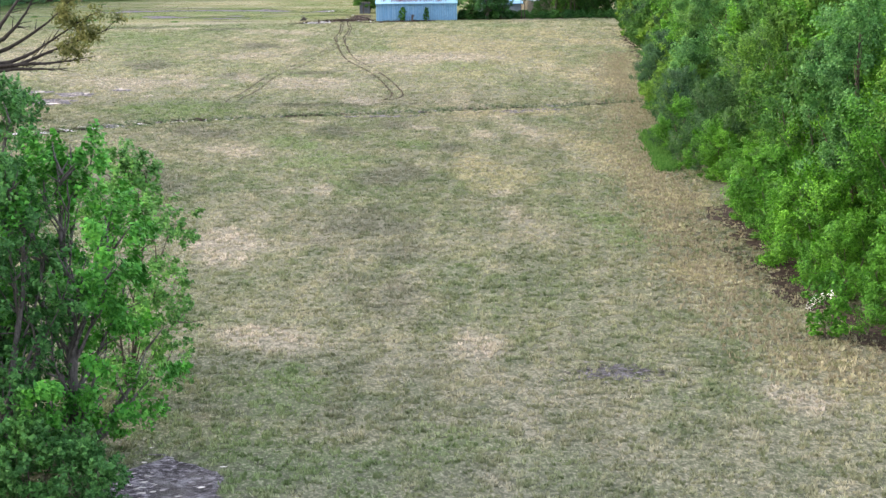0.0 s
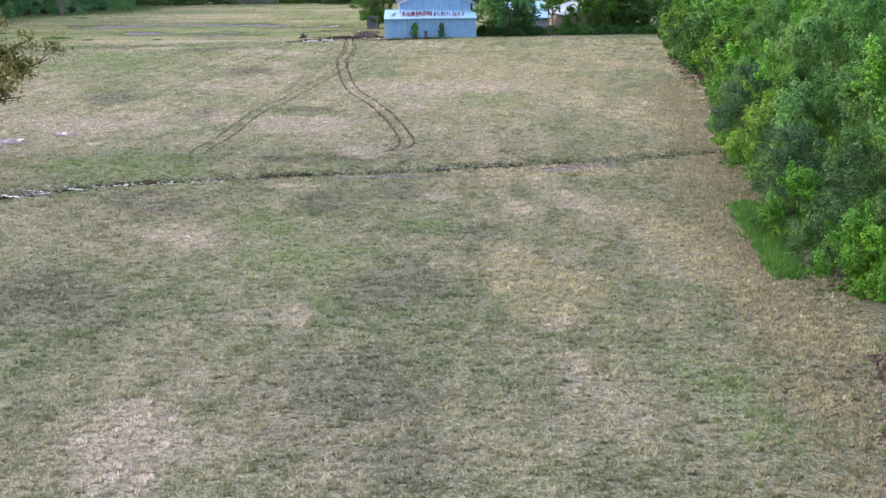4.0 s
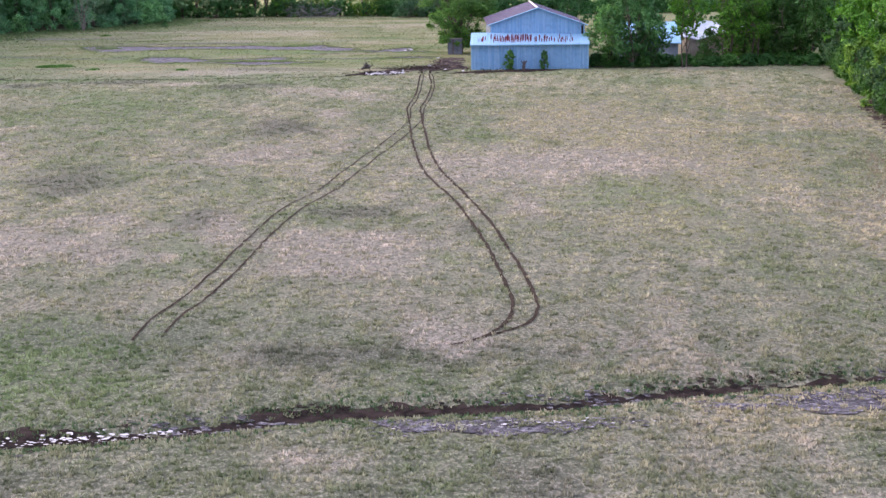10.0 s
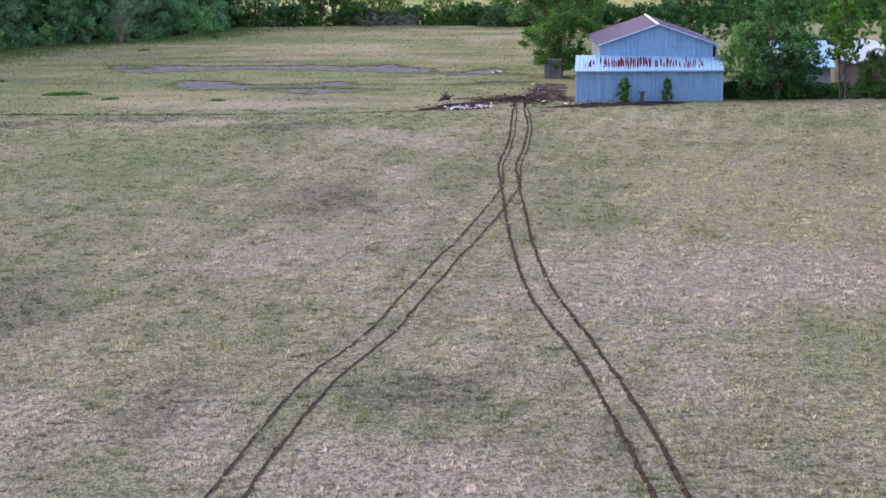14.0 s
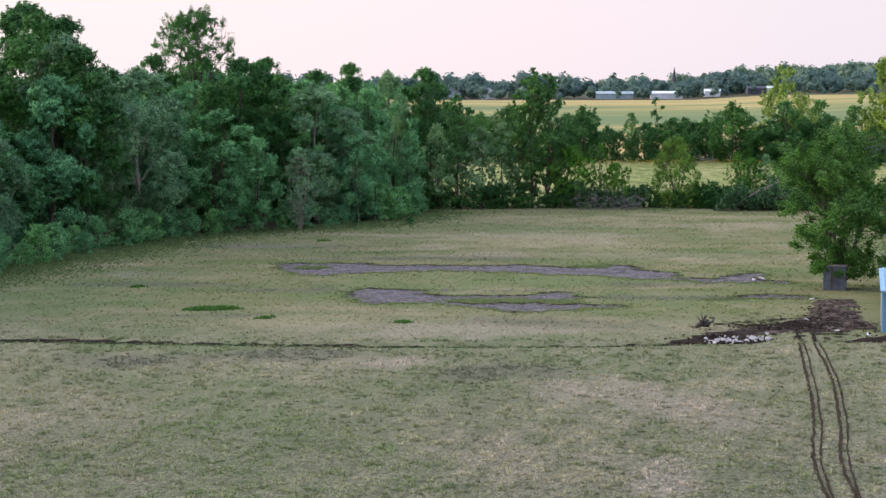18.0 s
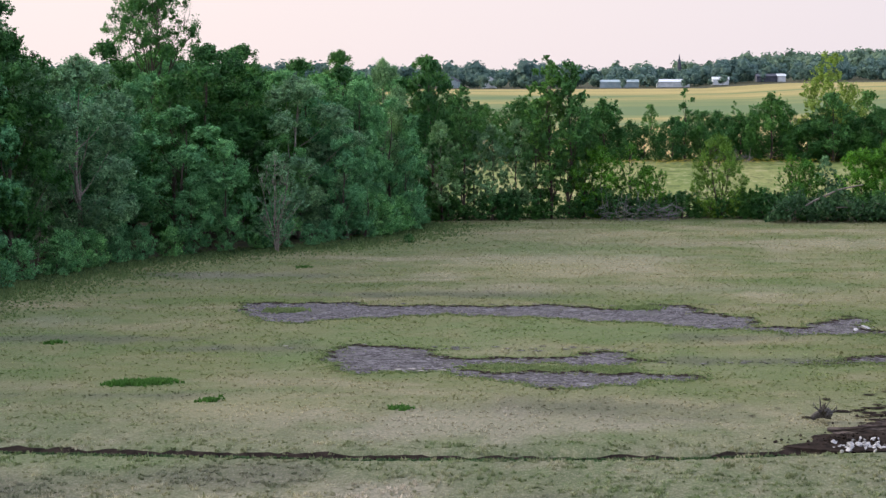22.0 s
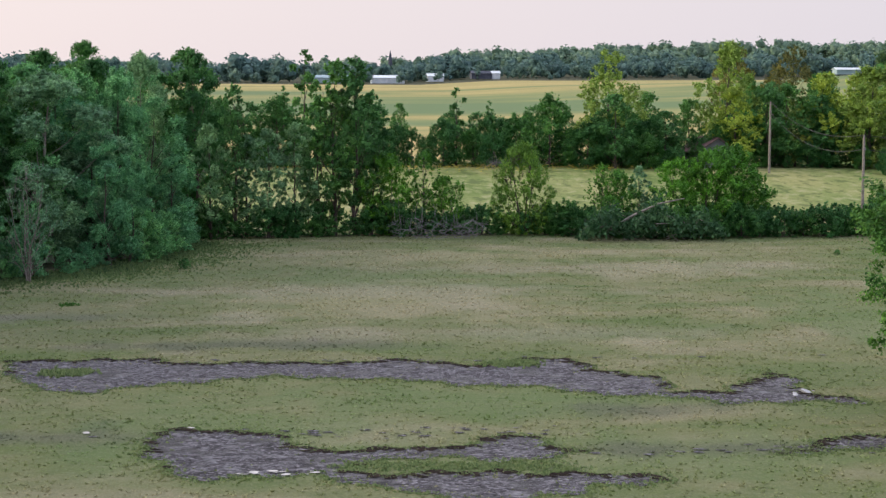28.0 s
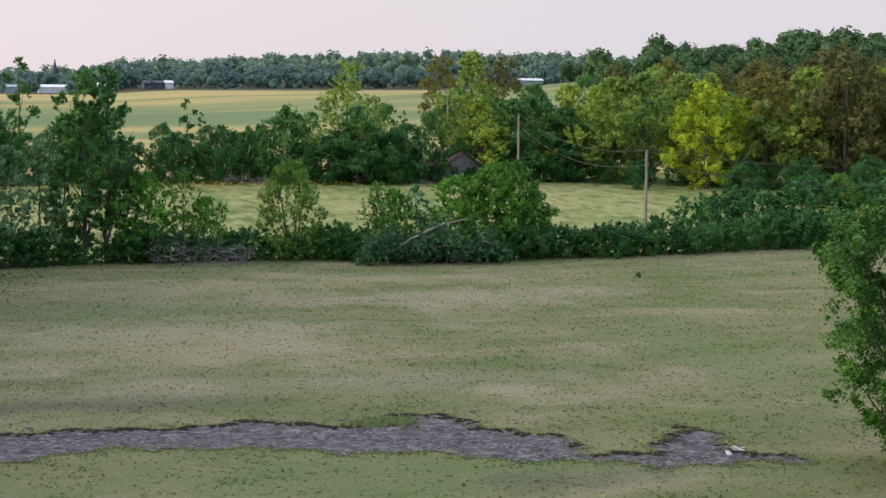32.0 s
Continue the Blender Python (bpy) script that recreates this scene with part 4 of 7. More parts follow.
# ---- grass: tufts of blades over the pasture ----
def grass(name, n, x0, x1, y0, y1, tall, seed, label, keep=None, blades=5, wide=0.05, line=None, spread=0.5, mat=None, bare=True, lean=0.55, bunch=2, tuft=0.06, vary=1.0):
    """Grass in bunches: each bunch is a few shoots close together, with bare gaps between the bunches."""
    rng = np.random.default_rng(seed)
    if line is not None:
        row = np.array(along(line, 0.1))
        row = row[rng.integers(0, len(row), n)]
        x, y = row[:, 0] + rng.normal(0, spread, n), row[:, 1] + rng.normal(0, spread, n)
        grow, hue = rng.normal(0, 0.5, n), rng.random(n)
    else:
        k = max(1, n // bunch)
        cx, cy = rng.uniform(x0, x1, k), rng.uniform(y0, y1, k)
        big = rng.gamma(2.2, 0.45, k)
        i = rng.integers(0, k, n)
        hue = np.clip(0.55 + vary * (rng.beta(1.3, 1.3, k)[i] - 0.5 + rng.normal(0, 0.06, n)), 0, 1)
        x, y = cx[i] + rng.normal(0, tuft, n) * np.sqrt(big[i]) * 1.3, cy[i] + rng.normal(0, tuft, n) * np.sqrt(big[i]) * 1.3
        grow = 0.8 * (big[i] - 0.9) + 0.4 * waves(x * 3.1, y * 3.7, 2.0) + rng.normal(0, 0.3, n)
    ok = grow > -1.2
    if keep is not None:
        ok &= keep(x, y)
    for o in BARE if bare else []:
        ox, oy = np.array(o).T
        box_in = (x > ox.min()) & (x < ox.max()) & (y > oy.min()) & (y < oy.max())
        k = np.where(box_in & ok)[0]
        if len(k):
            ok[k] &= ~inside(x[k], y[k], o)
    for line in RUTS + SIDE_RUTS:
        ly = np.array(line)[:, 1]
        k = np.where(ok & (y > ly.min() - 1) & (y < ly.max() + 1))[0]
        ok[k] &= near_line(x[k], y[k], line[::3]) > 0.1
    x, y, grow, hue = x[ok], y[ok], grow[ok], hue[ok]
    z = land(x, y)
    m = len(x)
    h = tall * np.clip(0.62 + 0.3 * grow + 0.35 * rng.random(m), 0.3, 1.7)
    ang = rng.uniform(0, 6.28, (m, blades))
    bend = rng.uniform(0.05, lean, (m, blades)) * h[:, None]
    r = rng.uniform(0.0, 0.07, (m, blades))
    bx, by = x[:, None] + r * np.cos(ang), y[:, None] + r * np.sin(ang)
    turn = ang + rng.normal(0, 0.6, ang.shape) + 1.57
    w = wide * rng.uniform(0.6, 1.4, ang.shape)
    bz = np.repeat((z - 0.01)[:, None], blades, 1)
    v0 = np.stack([bx - w * np.cos(turn), by - w * np.sin(turn), bz], -1)
    v1 = np.stack([bx + w * np.cos(turn), by + w * np.sin(turn), bz], -1)
    v2 = np.stack([bx + bend * np.cos(ang), by + bend * np.sin(ang), bz + h[:, None] * rng.uniform(0.45, 1.0, ang.shape)], -1)
    v = np.stack([v0, v1, v2], 2).reshape(-1, 3)
    me = mesh_from(name, v, np.arange(len(v)).reshape(-1, 3), mat or BLADES)
    if mat is None:
        give_cover(me, np.repeat(x, blades), np.repeat(y, blades), "FACE", np.repeat(hue, blades))
    return tagged(new(name, me), label, "grass", kind="stuff")


def in_field(x, y):
    right = np.interp(y, [p[1] for p in FENCE_ROW], [p[0] for p in FENCE_ROW])
    left = np.interp(y, [p[1] for p in WOOD_EDGE], [p[0] for p in WOOD_EDGE])
    return (x < np.where(y < 3, right + 1.5, np.where(y < 60, 13, 60))) & (x > left) & (near_line(x, y, DITCH) > 0.5) & (near_line(x, y, DRAIN) > 0.42) & ~((x > -0.2) & (x < 12.4) & (y > -0.2) & (y < 21))


grass("pasture_grass", 185000, -46, 13, -240, -126, 0.15, 71, "short straw and green pasture grass in tufts", lambda x, y: in_field(x, y) & (x > -31 - 0.14 * (y + 240)), blades=5, wide=0.04, lean=0.6, bunch=4, tuft=0.085)
grass("pasture_grass", 130000, -60, 32, -126, -4, 0.16, 72, "short straw and green pasture grass in tufts", lambda x, y: in_field(x, y) & (x > -38 - 0.16 * (y + 126)), blades=5, wide=0.044, lean=0.6, bunch=4, tuft=0.11)
grass("pasture_grass", 65000, -70, 40, -4, 121, 0.11, 73, "short green pasture grass in tufts", in_field, blades=4, wide=0.06, lean=1.7, tuft=0.35, vary=0.12)
STALK = make_rank("dry_standing_stalks", (0.13, 0.115, 0.10), (0.30, 0.27, 0.225))


def stalky(x, y):
    c = cover_at(x, y)
    return in_field(x, y) & ((c[:, 0] + c[:, 1] + 0.8 * c[:, 3] > 0.35) | (cloudy(x, y, 0.16, 3, 8) > 0.62))


grass("dry_stalks", 24000, -40, 13, -235, -60, 0.33, 80, "thin dry stalks standing in the pasture", stalky, blades=2, wide=0.008, mat=STALK, lean=0.25, bunch=3, tuft=0.2)
for i, o in enumerate(BARE[:3]):
    grass("rank_grass", (2600, 2200, 700)[i], 0, 1, 0, 1, 0.13, 74 + i, "ranker bright green grass fringing the mud patch", wide=0.07, blades=4, line=o + o[:1], spread=0.22, mat=RANK, bare=False)
for i, o in enumerate(BARE[:3]):
    grass("rank_grass", (1500, 1300, 400)[i], 0, 1, 0, 1, 0.12, 94 + i, "thin green grass straying into the mud", wide=0.07, blades=3, line=o + o[:1], spread=0.75, bare=False)
grass("rank_grass", 420, 0, 1, 0, 1, 0.14, 92, "green grass growing back through turned soil", lambda x, y: cloudy(x, y, 0.5, 3, 5) > 0.5, blades=4, wide=0.06, line=[(-3.2, 5.0), (-2.2, 9.0), (-1.2, 13.0), (-0.8, 17.5)], spread=0.9, mat=RANK, bare=False)
grass("rank_grass", 600, 0, 1, 0, 1, 0.16, 84, "green tongue of grass in the mud", line=[(-27.4, 16.2), (-24, 15.7), (-20.5, 15.6), (-18.5, 15.2)], spread=0.5, mat=RANK, bare=False, wide=0.08)
grass("rank_grass", 500, 0, 1, 0, 1, 0.26, 85, "islands of green grass in the mud", line=[(-41.5, 39.4), (-40.2, 39.8)], spread=0.5, mat=RANK, bare=False, wide=0.08)
grass("rank_grass", 500, 0, 1, 0, 1, 0.26, 86, "islands of green grass in the mud", line=[(-18.4, 41.2), (-16.6, 41.4)], spread=0.5, mat=RANK, bare=False, wide=0.08)
grass("rank_grass", 600, 0, 1, 0, 1, 0.3, 87, "lush green tussocks in the pasture", line=[(-44.6, 10.2), (-42.2, 10.9)], spread=0.3, mat=LUSH, wide=0.08)
grass("rank_grass", 500, 0, 1, 0, 1, 0.16, 88, "scattered darker green weeds in the pasture", lambda x, y: waves(x * 5.0, y * 4.0, 11.0) + 0.7 * waves(x * 17, y * 13, 3.0) > 0.75, line=[(-46, 30), (-10, 27), (-44, 60), (8, 52), (-40, 76), (20, 70), (-36, 92), (24, 88), (-30, 106)], spread=4.5, mat=RANK, wide=0.07)
for i, (x, y) in enumerate([(-38.9, 5.6), (-29.6, 3.6), (-44.0, 68.0), (-52, 24.5)]):
    grass("rank_grass", 55, 0, 1, 0, 1, 0.26, 400 + i, "small lush green tussock in the pasture", line=[(x - 0.2, y), (x + 0.2, y + 0.1)], spread=0.22, mat=LUSH, wide=0.08)
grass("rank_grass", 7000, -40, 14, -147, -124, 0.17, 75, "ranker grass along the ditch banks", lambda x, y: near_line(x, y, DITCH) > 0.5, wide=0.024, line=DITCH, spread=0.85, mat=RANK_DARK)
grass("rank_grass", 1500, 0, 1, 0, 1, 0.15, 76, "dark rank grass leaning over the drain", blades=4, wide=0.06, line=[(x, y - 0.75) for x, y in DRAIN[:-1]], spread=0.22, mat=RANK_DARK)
VERGE = make_rank("green_verge_blades", (0.10, 0.175, 0.068), (0.19, 0.26, 0.105))
grass("rank_grass", 9000, 0, 1, 0, 1, 0.34, 77, "tall shaded grass along the wood", blades=4, wide=0.08, line=[(x + 1.0, y) for x, y in WOOD_EDGE[1:]], spread=1.2, mat=VERGE)
# dark green blades whose colour also carries the shade of the wood
grass("rank_grass", 6000, 0, 1, 0, 1, 0.28, 91, "dark green grass with the wood's shade in its colour", blades=4, wide=0.08, line=[(x + 0.6, y) for x, y in WOOD_EDGE[3:]], spread=0.8, mat=RANK_DARK)
grass("rank_grass", 9000, 0, 1, 0, 1, 0.2, 90, "green grass thinning out from the wood", blades=4, wide=0.07, line=[(x + 3.5, y) for x, y in WOOD_EDGE[1:]], spread=2.6, mat=VERGE)
grass("rank_grass", 7500, 0, 1, 0, 1, 0.22, 78, "straw-coloured uncut grass along the hedge", blades=4, wide=0.06, line=[(x - 1.6, y) for x, y in FENCE_ROW[1:9]], spread=1.3, mat=STRAW_GRASS)
grass("rank_grass", 4200, 0, 1, 0, 1, 0.42, 79, "lush green grass at the hedge foot", blades=5, wide=0.07, line=[(5.4, -152), (4.2, -157.5), (2.5, -167), (1.6, -172)], spread=0.28, mat=LUSH)


YELLOW = make_rank("yellow_meadow_flowers", (0.42, 0.34, 0.04), (0.60, 0.50, 0.07))
flecks("meadow_flowers", "band of yellow flowers at the meadow's far edge", 1100, -8, 178, 30, 5, 0.12, YELLOW, 340, 0.7, "flowers")


# ---- trees ----
def tree_meshes(seed, h, r, base=0.18, limbs=9, clumps=60, leaves=60, leaf=0.32, trunk_r=0.2, top=0.6, stems=1, gap=0.0, mat=None, ragged=0.3, bark=None, twigs=False, lump=1.0):
    """Trunk with limbs that rise into rounded lobes, each clothed in leafy shoots that point up and out."""
    rng = np.random.default_rng(seed)
    peak = 0.40 + 0.4 * (top - 0.6)

    def reach(s):
        side = np.where(s < peak, (peak - s) / peak * 0.86, (s - peak) / (1 - peak))
        return np.clip(1 - np.abs(side) ** 2.2, 0.02, 1) ** 0.6

    n, leaves = max(12, int(clumps * 1.5 / lump ** 2)), max(5, int(leaves * 0.67 * lump ** 2))
    split = 3.2 if lump < 1.2 else 1.6
    n, leaves = int(n * split), max(4, int(leaves / split))
    lobes = int(np.clip(limbs * 1.5, 14, 34))
    wood = []
    u = np.linspace(0, 1, 7)
    stem_paths = []
    for s in range(stems):
        a = s * 6.28 / stems + rng.random()
        spread = 0.0 if stems == 1 else r * 0.45
        px = spread * math.cos(a) * u ** 1.2 + np.cumsum(rng.normal(0, h * 0.009, 7))
        py = spread * math.sin(a) * u ** 1.2 + np.cumsum(rng.normal(0, h * 0.009, 7))
        stem = np.stack([px + (0.1 * math.cos(a) if stems > 1 else 0), py, u * h * 0.86], 1)
        stem[0, 2] = -0.15
        rad = trunk_r * (1.0 - 0.88 * u) * (1 if stems == 1 else 0.7)
        rad[0] *= 1.35
        wood.append(tube(stem, rad, 7))
        stem_paths.append(stem)
    turn0 = rng.uniform(0, 6.28)
    lc, lr = [], []
    for i in range(lobes):
        s = float(np.clip((i + rng.uniform(0.0, 1.0)) / lobes, 0.03, 0.97))
        rad = r * rng.uniform(0.26, 0.42) * (0.72 + 0.28 * reach(s))
        out = max(0.0, r * reach(s) * rng.uniform(1 - 0.8 * ragged, 1.0 + 0.3 * ragged) - rad)
        a = turn0 + i * 2.4 + rng.normal(0, 0.3)
        z = min(h * (base + (1 - base) * s), h - 0.75 * rad)
        c = np.array([math.cos(a) * out, math.sin(a) * out, max(z, 0.4 * rad)])
        stem = min(stem_paths, key=lambda p: np.hypot(*(p[4, :2] - c[:2]))) if stems > 1 else stem_paths[0]
        q = np.clip(c[2] / (h * 0.86) - 0.12 - 0.75 * out / h - rng.uniform(0, 0.1), 0.06, 0.9)
        p0 = np.array([np.interp(q, u, stem[:, j]) for j in range(3)])
        k = np.linspace(0, 1, 5)[:, None]
        bough = p0 + (c - p0) * k - np.array([0, 0, 0.1 * out]) * np.sin(np.pi * k) + rng.normal(0, 0.03 * r, (5, 3)) * k
        wood.append(tube(bough, trunk_r * 0.42 * (1 - 0.85 * k[:, 0]) * (1.15 - q), 5))
        for _ in range(4 if twigs else 2 if limbs > 12 else 0):
            w = rng.uniform(0.45, 1.0)
            e = np.array([np.interp(w, k[:, 0], bough[:, j]) for j in range(3)])
            d = rng.normal(0, 0.5, 3) + (c - p0) / (np.linalg.norm(c - p0) + 1e-6) + np.array([0, 0, 0.5])
            d *= rad * rng.uniform(0.7, 1.25) / np.linalg.norm(d)
            wood.append(tube([e, e + d * 0.5 + rng.normal(0, 0.05 * rad, 3), e + d], [0.02 + 0.1 * trunk_r, 0.012 + 0.06 * trunk_r, 0.007], 4))
        lc.append(c), lr.append(rad)
    wv, wf = joined(wood)
    lc, lr = np.array(lc), np.array(lr)
    # shoots over the lobes, thinner underneath and inside
    li = rng.choice(lobes, n, p=lr ** 2 / (lr ** 2).sum())
    axis = np.stack([lc[:, 0], lc[:, 1], 0.6 * (lc[:, 2] - h * (base + 0.3 * (1 - base)))], 1) / r
    d = rng.normal(0, 1, (n, 3)) + 0.75 * axis[li] + np.array([0, 0, 0.28])
    d /= np.linalg.norm(d, axis=1)[:, None]
    inner = rng.random(n) < 0.2
    cc = lc[li] + d * (lr[li] * np.where(inner, rng.uniform(0.1, 0.7, n), rng.uniform(0.72, 1.0 + 0.25 * ragged, n)))[:, None] * np.array([1, 1, 0.9])
    hole = np.sin(cc[:, 0] * 4.1 / r + seed) * np.sin(cc[:, 1] * 4.3 / r + 2 * seed) * np.sin(cc[:, 2] * 9.0 / h + 3 * seed)
    keep = (hole < 0.62) & (rng.random(n) >= gap)
    cc, d, li = cc[keep], d[keep], li[keep]
    ln = np.clip(r * 0.13, 0.12, 0.62) * (0.72 if lump < 1.2 else 0.9) * rng.uniform(0.6, 1.5, len(cc)) * lump ** 0.6
    shoot = d + np.array([0, 0, 0.55]) + rng.normal(0, 0.35, d.shape)
    shoot /= np.linalg.norm(shoot, axis=1)[:, None]
    m = len(cc) * leaves
    ci = np.repeat(np.arange(len(cc)), leaves)
    t = rng.beta(1.1, 1.2, m)
    p = cc[ci] + shoot[ci] * (ln[ci] * (t * 1.5 - 0.5))[:, None] + rng.normal(0, 1, (m, 3)) * (ln[ci] * 0.34 * (1.1 - 0.75 * t))[:, None]
    p[:, 2] = np.maximum(p[:, 2], 0.12)
    nn = 0.75 * d[ci] + np.array([0, 0, 0.3]) + rng.normal(0, 0.42, (m, 3))
    nn /= np.linalg.norm(nn, axis=1)[:, None]
    t1 = np.cross(nn, rng.normal(0, 1, (m, 3)))
    t1 /= np.linalg.norm(t1, axis=1)[:, None] + 1e-6
    t2 = np.cross(nn, t1)
    sz = (leaf * rng.uniform(0.55, 1.35, m))[:, None]
    v = np.stack([p - t1 * sz * 0.6 - t2 * sz * 0.3, p + t1 * sz * 0.6 - t2 * sz * 0.3, p + t2 * sz * 0.62 - nn * sz * 0.12], 1).reshape(-1, 3)
    f = np.arange(len(v)).reshape(-1, 3)
    return mesh_from("trunk", wv, wf, bark or BARK, True), mesh_from("crown", v, f, mat or LEAF_MID)


def make_tree(name, label, category, group="", **kw):
    tm, cm = tree_meshes(**kw)
    e = new(name)
    tagged(e, label, category, group)
    part("trunk", tm, e)
    part("crown", cm, e)
    return e


class Kind:
    """A kind of tree: built once, then copied to its places."""

    def __init__(self, name, label, category, group, **kw):
        self.first, self.args = None, (name, label, category, group, kw)

    def put(self, x, y, scale=1.0, turn=0.0, wide=1.0, label="", sink=0.0):
        if self.first is None:
            name, lab, cat, grp, kw = self.args
            self.first = make_tree(name, lab, cat, grp, **kw)
            ob = self.first
            ob.matrix_basis = pose(x, y, land_at(x, y) - sink, 0, 0, turn)
        else:
            m = pose(x, y, land_at(x, y) - sink, 0, 0, turn) @ Matrix.Diagonal((scale * wide, scale * wide, scale, 1))
            ob = copy_thing(self.first, m)
        if label:
            tagged(ob, label)
        return ob


HEDGE_G, WOOD_G, ROW_G, BACK_G, HILL_G = "hedge trees along the pasture", "trees at the wood's edge", "trees of the hedgerow", "trees behind the meadow", "trees on the wooded slope"
def hedge_kinds(fine):
    big = 1.6
    c, q, z = (270, 175, 0.24) if fine else (165, 96, 0.47)
    return [
        Kind("hedge_tree", "leafy bright green tree of the field hedge", "tree", HEDGE_G, seed=1, h=11, r=4.0, base=0.08, limbs=10, clumps=c, leaves=q, leaf=0.42 * z, mat=LEAF_BRIGHT, lump=big, ragged=0.4),
        Kind("hedge_tree", "full green tree of the field hedge", "tree", HEDGE_G, seed=2, h=10, r=3.6, base=0.05, limbs=10, clumps=c, leaves=q, leaf=0.4 * z, mat=LEAF_BARN if fine else LEAF_DEEP, top=0.75, lump=big, ragged=0.45),
        Kind("hedge_tree", "mid-green tree of the field hedge", "tree", HEDGE_G, seed=3, h=12, r=3.8, base=0.1, limbs=10, clumps=c, leaves=q, leaf=0.44 * z, mat=LEAF_MID, lump=big, ragged=0.4),
        Kind("hedge_shrub", "dense grey-green shrub at the hedge foot", "shrub", HEDGE_G, seed=4, h=5.2, r=2.8, base=0.02, limbs=6, clumps=int(c * 0.75), leaves=q, leaf=0.27 * z, trunk_r=0.08, stems=3, mat=LEAF_SAGE, lump=big, ragged=0.3),
        Kind("hedge_shrub", "bright green shrub at the hedge foot", "shrub", HEDGE_G, seed=5, h=3.6, r=2.2, base=0.02, limbs=6, clumps=int(c * 0.65), leaves=q, leaf=0.27 * z, trunk_r=0.07, stems=3, mat=LEAF_BRIGHT if fine else LEAF_DEEP, lump=big, ragged=0.4),
        Kind("hedge_tree", "leafless grey sapling standing in the hedge", "tree", HEDGE_G, seed=6, h=7, r=2.0, base=0.25, limbs=34, clumps=14, leaves=21, leaf=0.144, trunk_r=0.07, stems=4, mat=LEAF_GREY, bark=DEADWOOD),
        Kind("hedge_shrub", "yellow-green leafy shrub of the hedge", "shrub", HEDGE_G, seed=7, h=5.0, r=2.6, base=0.04, limbs=8, clumps=int(c * 0.6), leaves=q, leaf=0.36 * z, trunk_r=0.08, stems=3, mat=LEAF_FRESH, lump=big, ragged=0.5, gap=0.1),
        Kind("hedge_tree", "dense grey-leaved tree of the field hedge", "tree", HEDGE_G, seed=8, h=8.0, r=3.4, base=0.04, limbs=8, clumps=c, leaves=q, leaf=0.3 * z, trunk_r=0.12, stems=3, mat=LEAF_SAGE, lump=big, ragged=0.3),
    ]


NEAR, FURTHER = hedge_kinds(True), hedge_kinds(False)
rng = random.Random(5)
for row, (off, step, kinds, lo, hi) in enumerate([(2.0, 3.0, (3, 4, 3, 4, 6, 4), 0.7, 1.15), (4.6, 4.0, (0, 1, 3, 2, 1, 5, 7, 6), 0.72, 1.0), (8.5, 5.0, (0, 2, 1, 0, 7), 0.95, 1.2), (13.5, 7.0, (2, 0, 2), 1.0, 1.25)]):
    for i, (x, y, dx, dy) in enumerate(along(FENCE_ROW[1:], step, 1.2 * row)):
        k = kinds[rng.randrange(len(kinds))]
        k = 4 if row == 0 and k == 3 and y < -176 else k
        (NEAR if y < -100 else FURTHER)[k].put(x + dy * off + (1.0 if y > -112 else -0.7 if -168 < y < -122 and row == 0 else 0.3 if y > -180 else 1.0) + rng.uniform(-0.7, 0.7), y - dx * off + rng.uniform(-1, 1), rng.uniform(lo, hi), rng.uniform(0, 360))

# wood on the far side of the pasture
# shaded hedge trees: the shade is put into a deeper leaf colour
HEDGE_DARK = Kind("hedge_tree", "field hedge tree with shade put into its deep green leaves", "tree", HEDGE_G, seed=9, h=8.5, r=3.2, base=0.03, limbs=10, clumps=230, leaves=170, leaf=0.1, trunk_r=0.14, stems=2, mat=LEAF_DEEP, lump=1.5, ragged=0.35)
for x, y, scale in [(2.6, -196.0, 0.82), (3.6, -189.0, 0.9), (1.8, -203.5, 0.75), (9.2, -150.0, 0.8)]:
    HEDGE_DARK.put(x, y, scale, (x * 97) % 360)
WOOD = [
    Kind("woodland_tree", "tall dense green tree at the wood's edge", "tree", WOOD_G, seed=11, h=16, r=4.6, base=0.1, limbs=10, clumps=208, leaves=187, leaf=0.161, trunk_r=0.25, mat=LEAF_WOOD, ragged=0.3),
    Kind("woodland_tree", "tall grey-green tree at the wood's edge", "tree", WOOD_G, seed=12, h=15, r=4.2, base=0.12, limbs=10, clumps=352, leaves=216, leaf=0.114, trunk_r=0.22, mat=LEAF_GREY, top=0.7, ragged=0.28, bark=DEADWOOD),
    Kind("woodland_tree", "dark green tree at the wood's edge", "tree", WOOD_G, seed=13, h=17, r=4.4, base=0.1, limbs=10, clumps=192, leaves=187, leaf=0.166, trunk_r=0.26, mat=LEAF_DARK, ragged=0.3),
    Kind("woodland_tree", "slender fresh green tree at the wood's edge", "tree", WOOD_G, seed=14, h=12, r=3.2, base=0.06, limbs=10, clumps=176, leaves=187, leaf=0.122, trunk_r=0.15, mat=LEAF_WOOD, top=0.9, ragged=0.4),
    Kind("woodland_shrub", "low green shrub at the foot of the wood", "shrub", WOOD_G, seed=15, h=5, r=2.6, base=0.02, limbs=6, clumps=112, leaves=171, leaf=0.114, trunk_r=0.08, stems=3, mat=LEAF_WOOD, ragged=0.4),
    Kind("woodland_tree", "half-bare young tree at the wood's edge", "tree", WOOD_G, seed=16, h=10, r=2.4, base=0.15, limbs=46, clumps=64, leaves=85, leaf=0.090, trunk_r=0.075, stems=4, mat=LEAF_GREY, bark=DEADWOOD, ragged=0.4, twigs=True),
]
rng = random.Random(9)
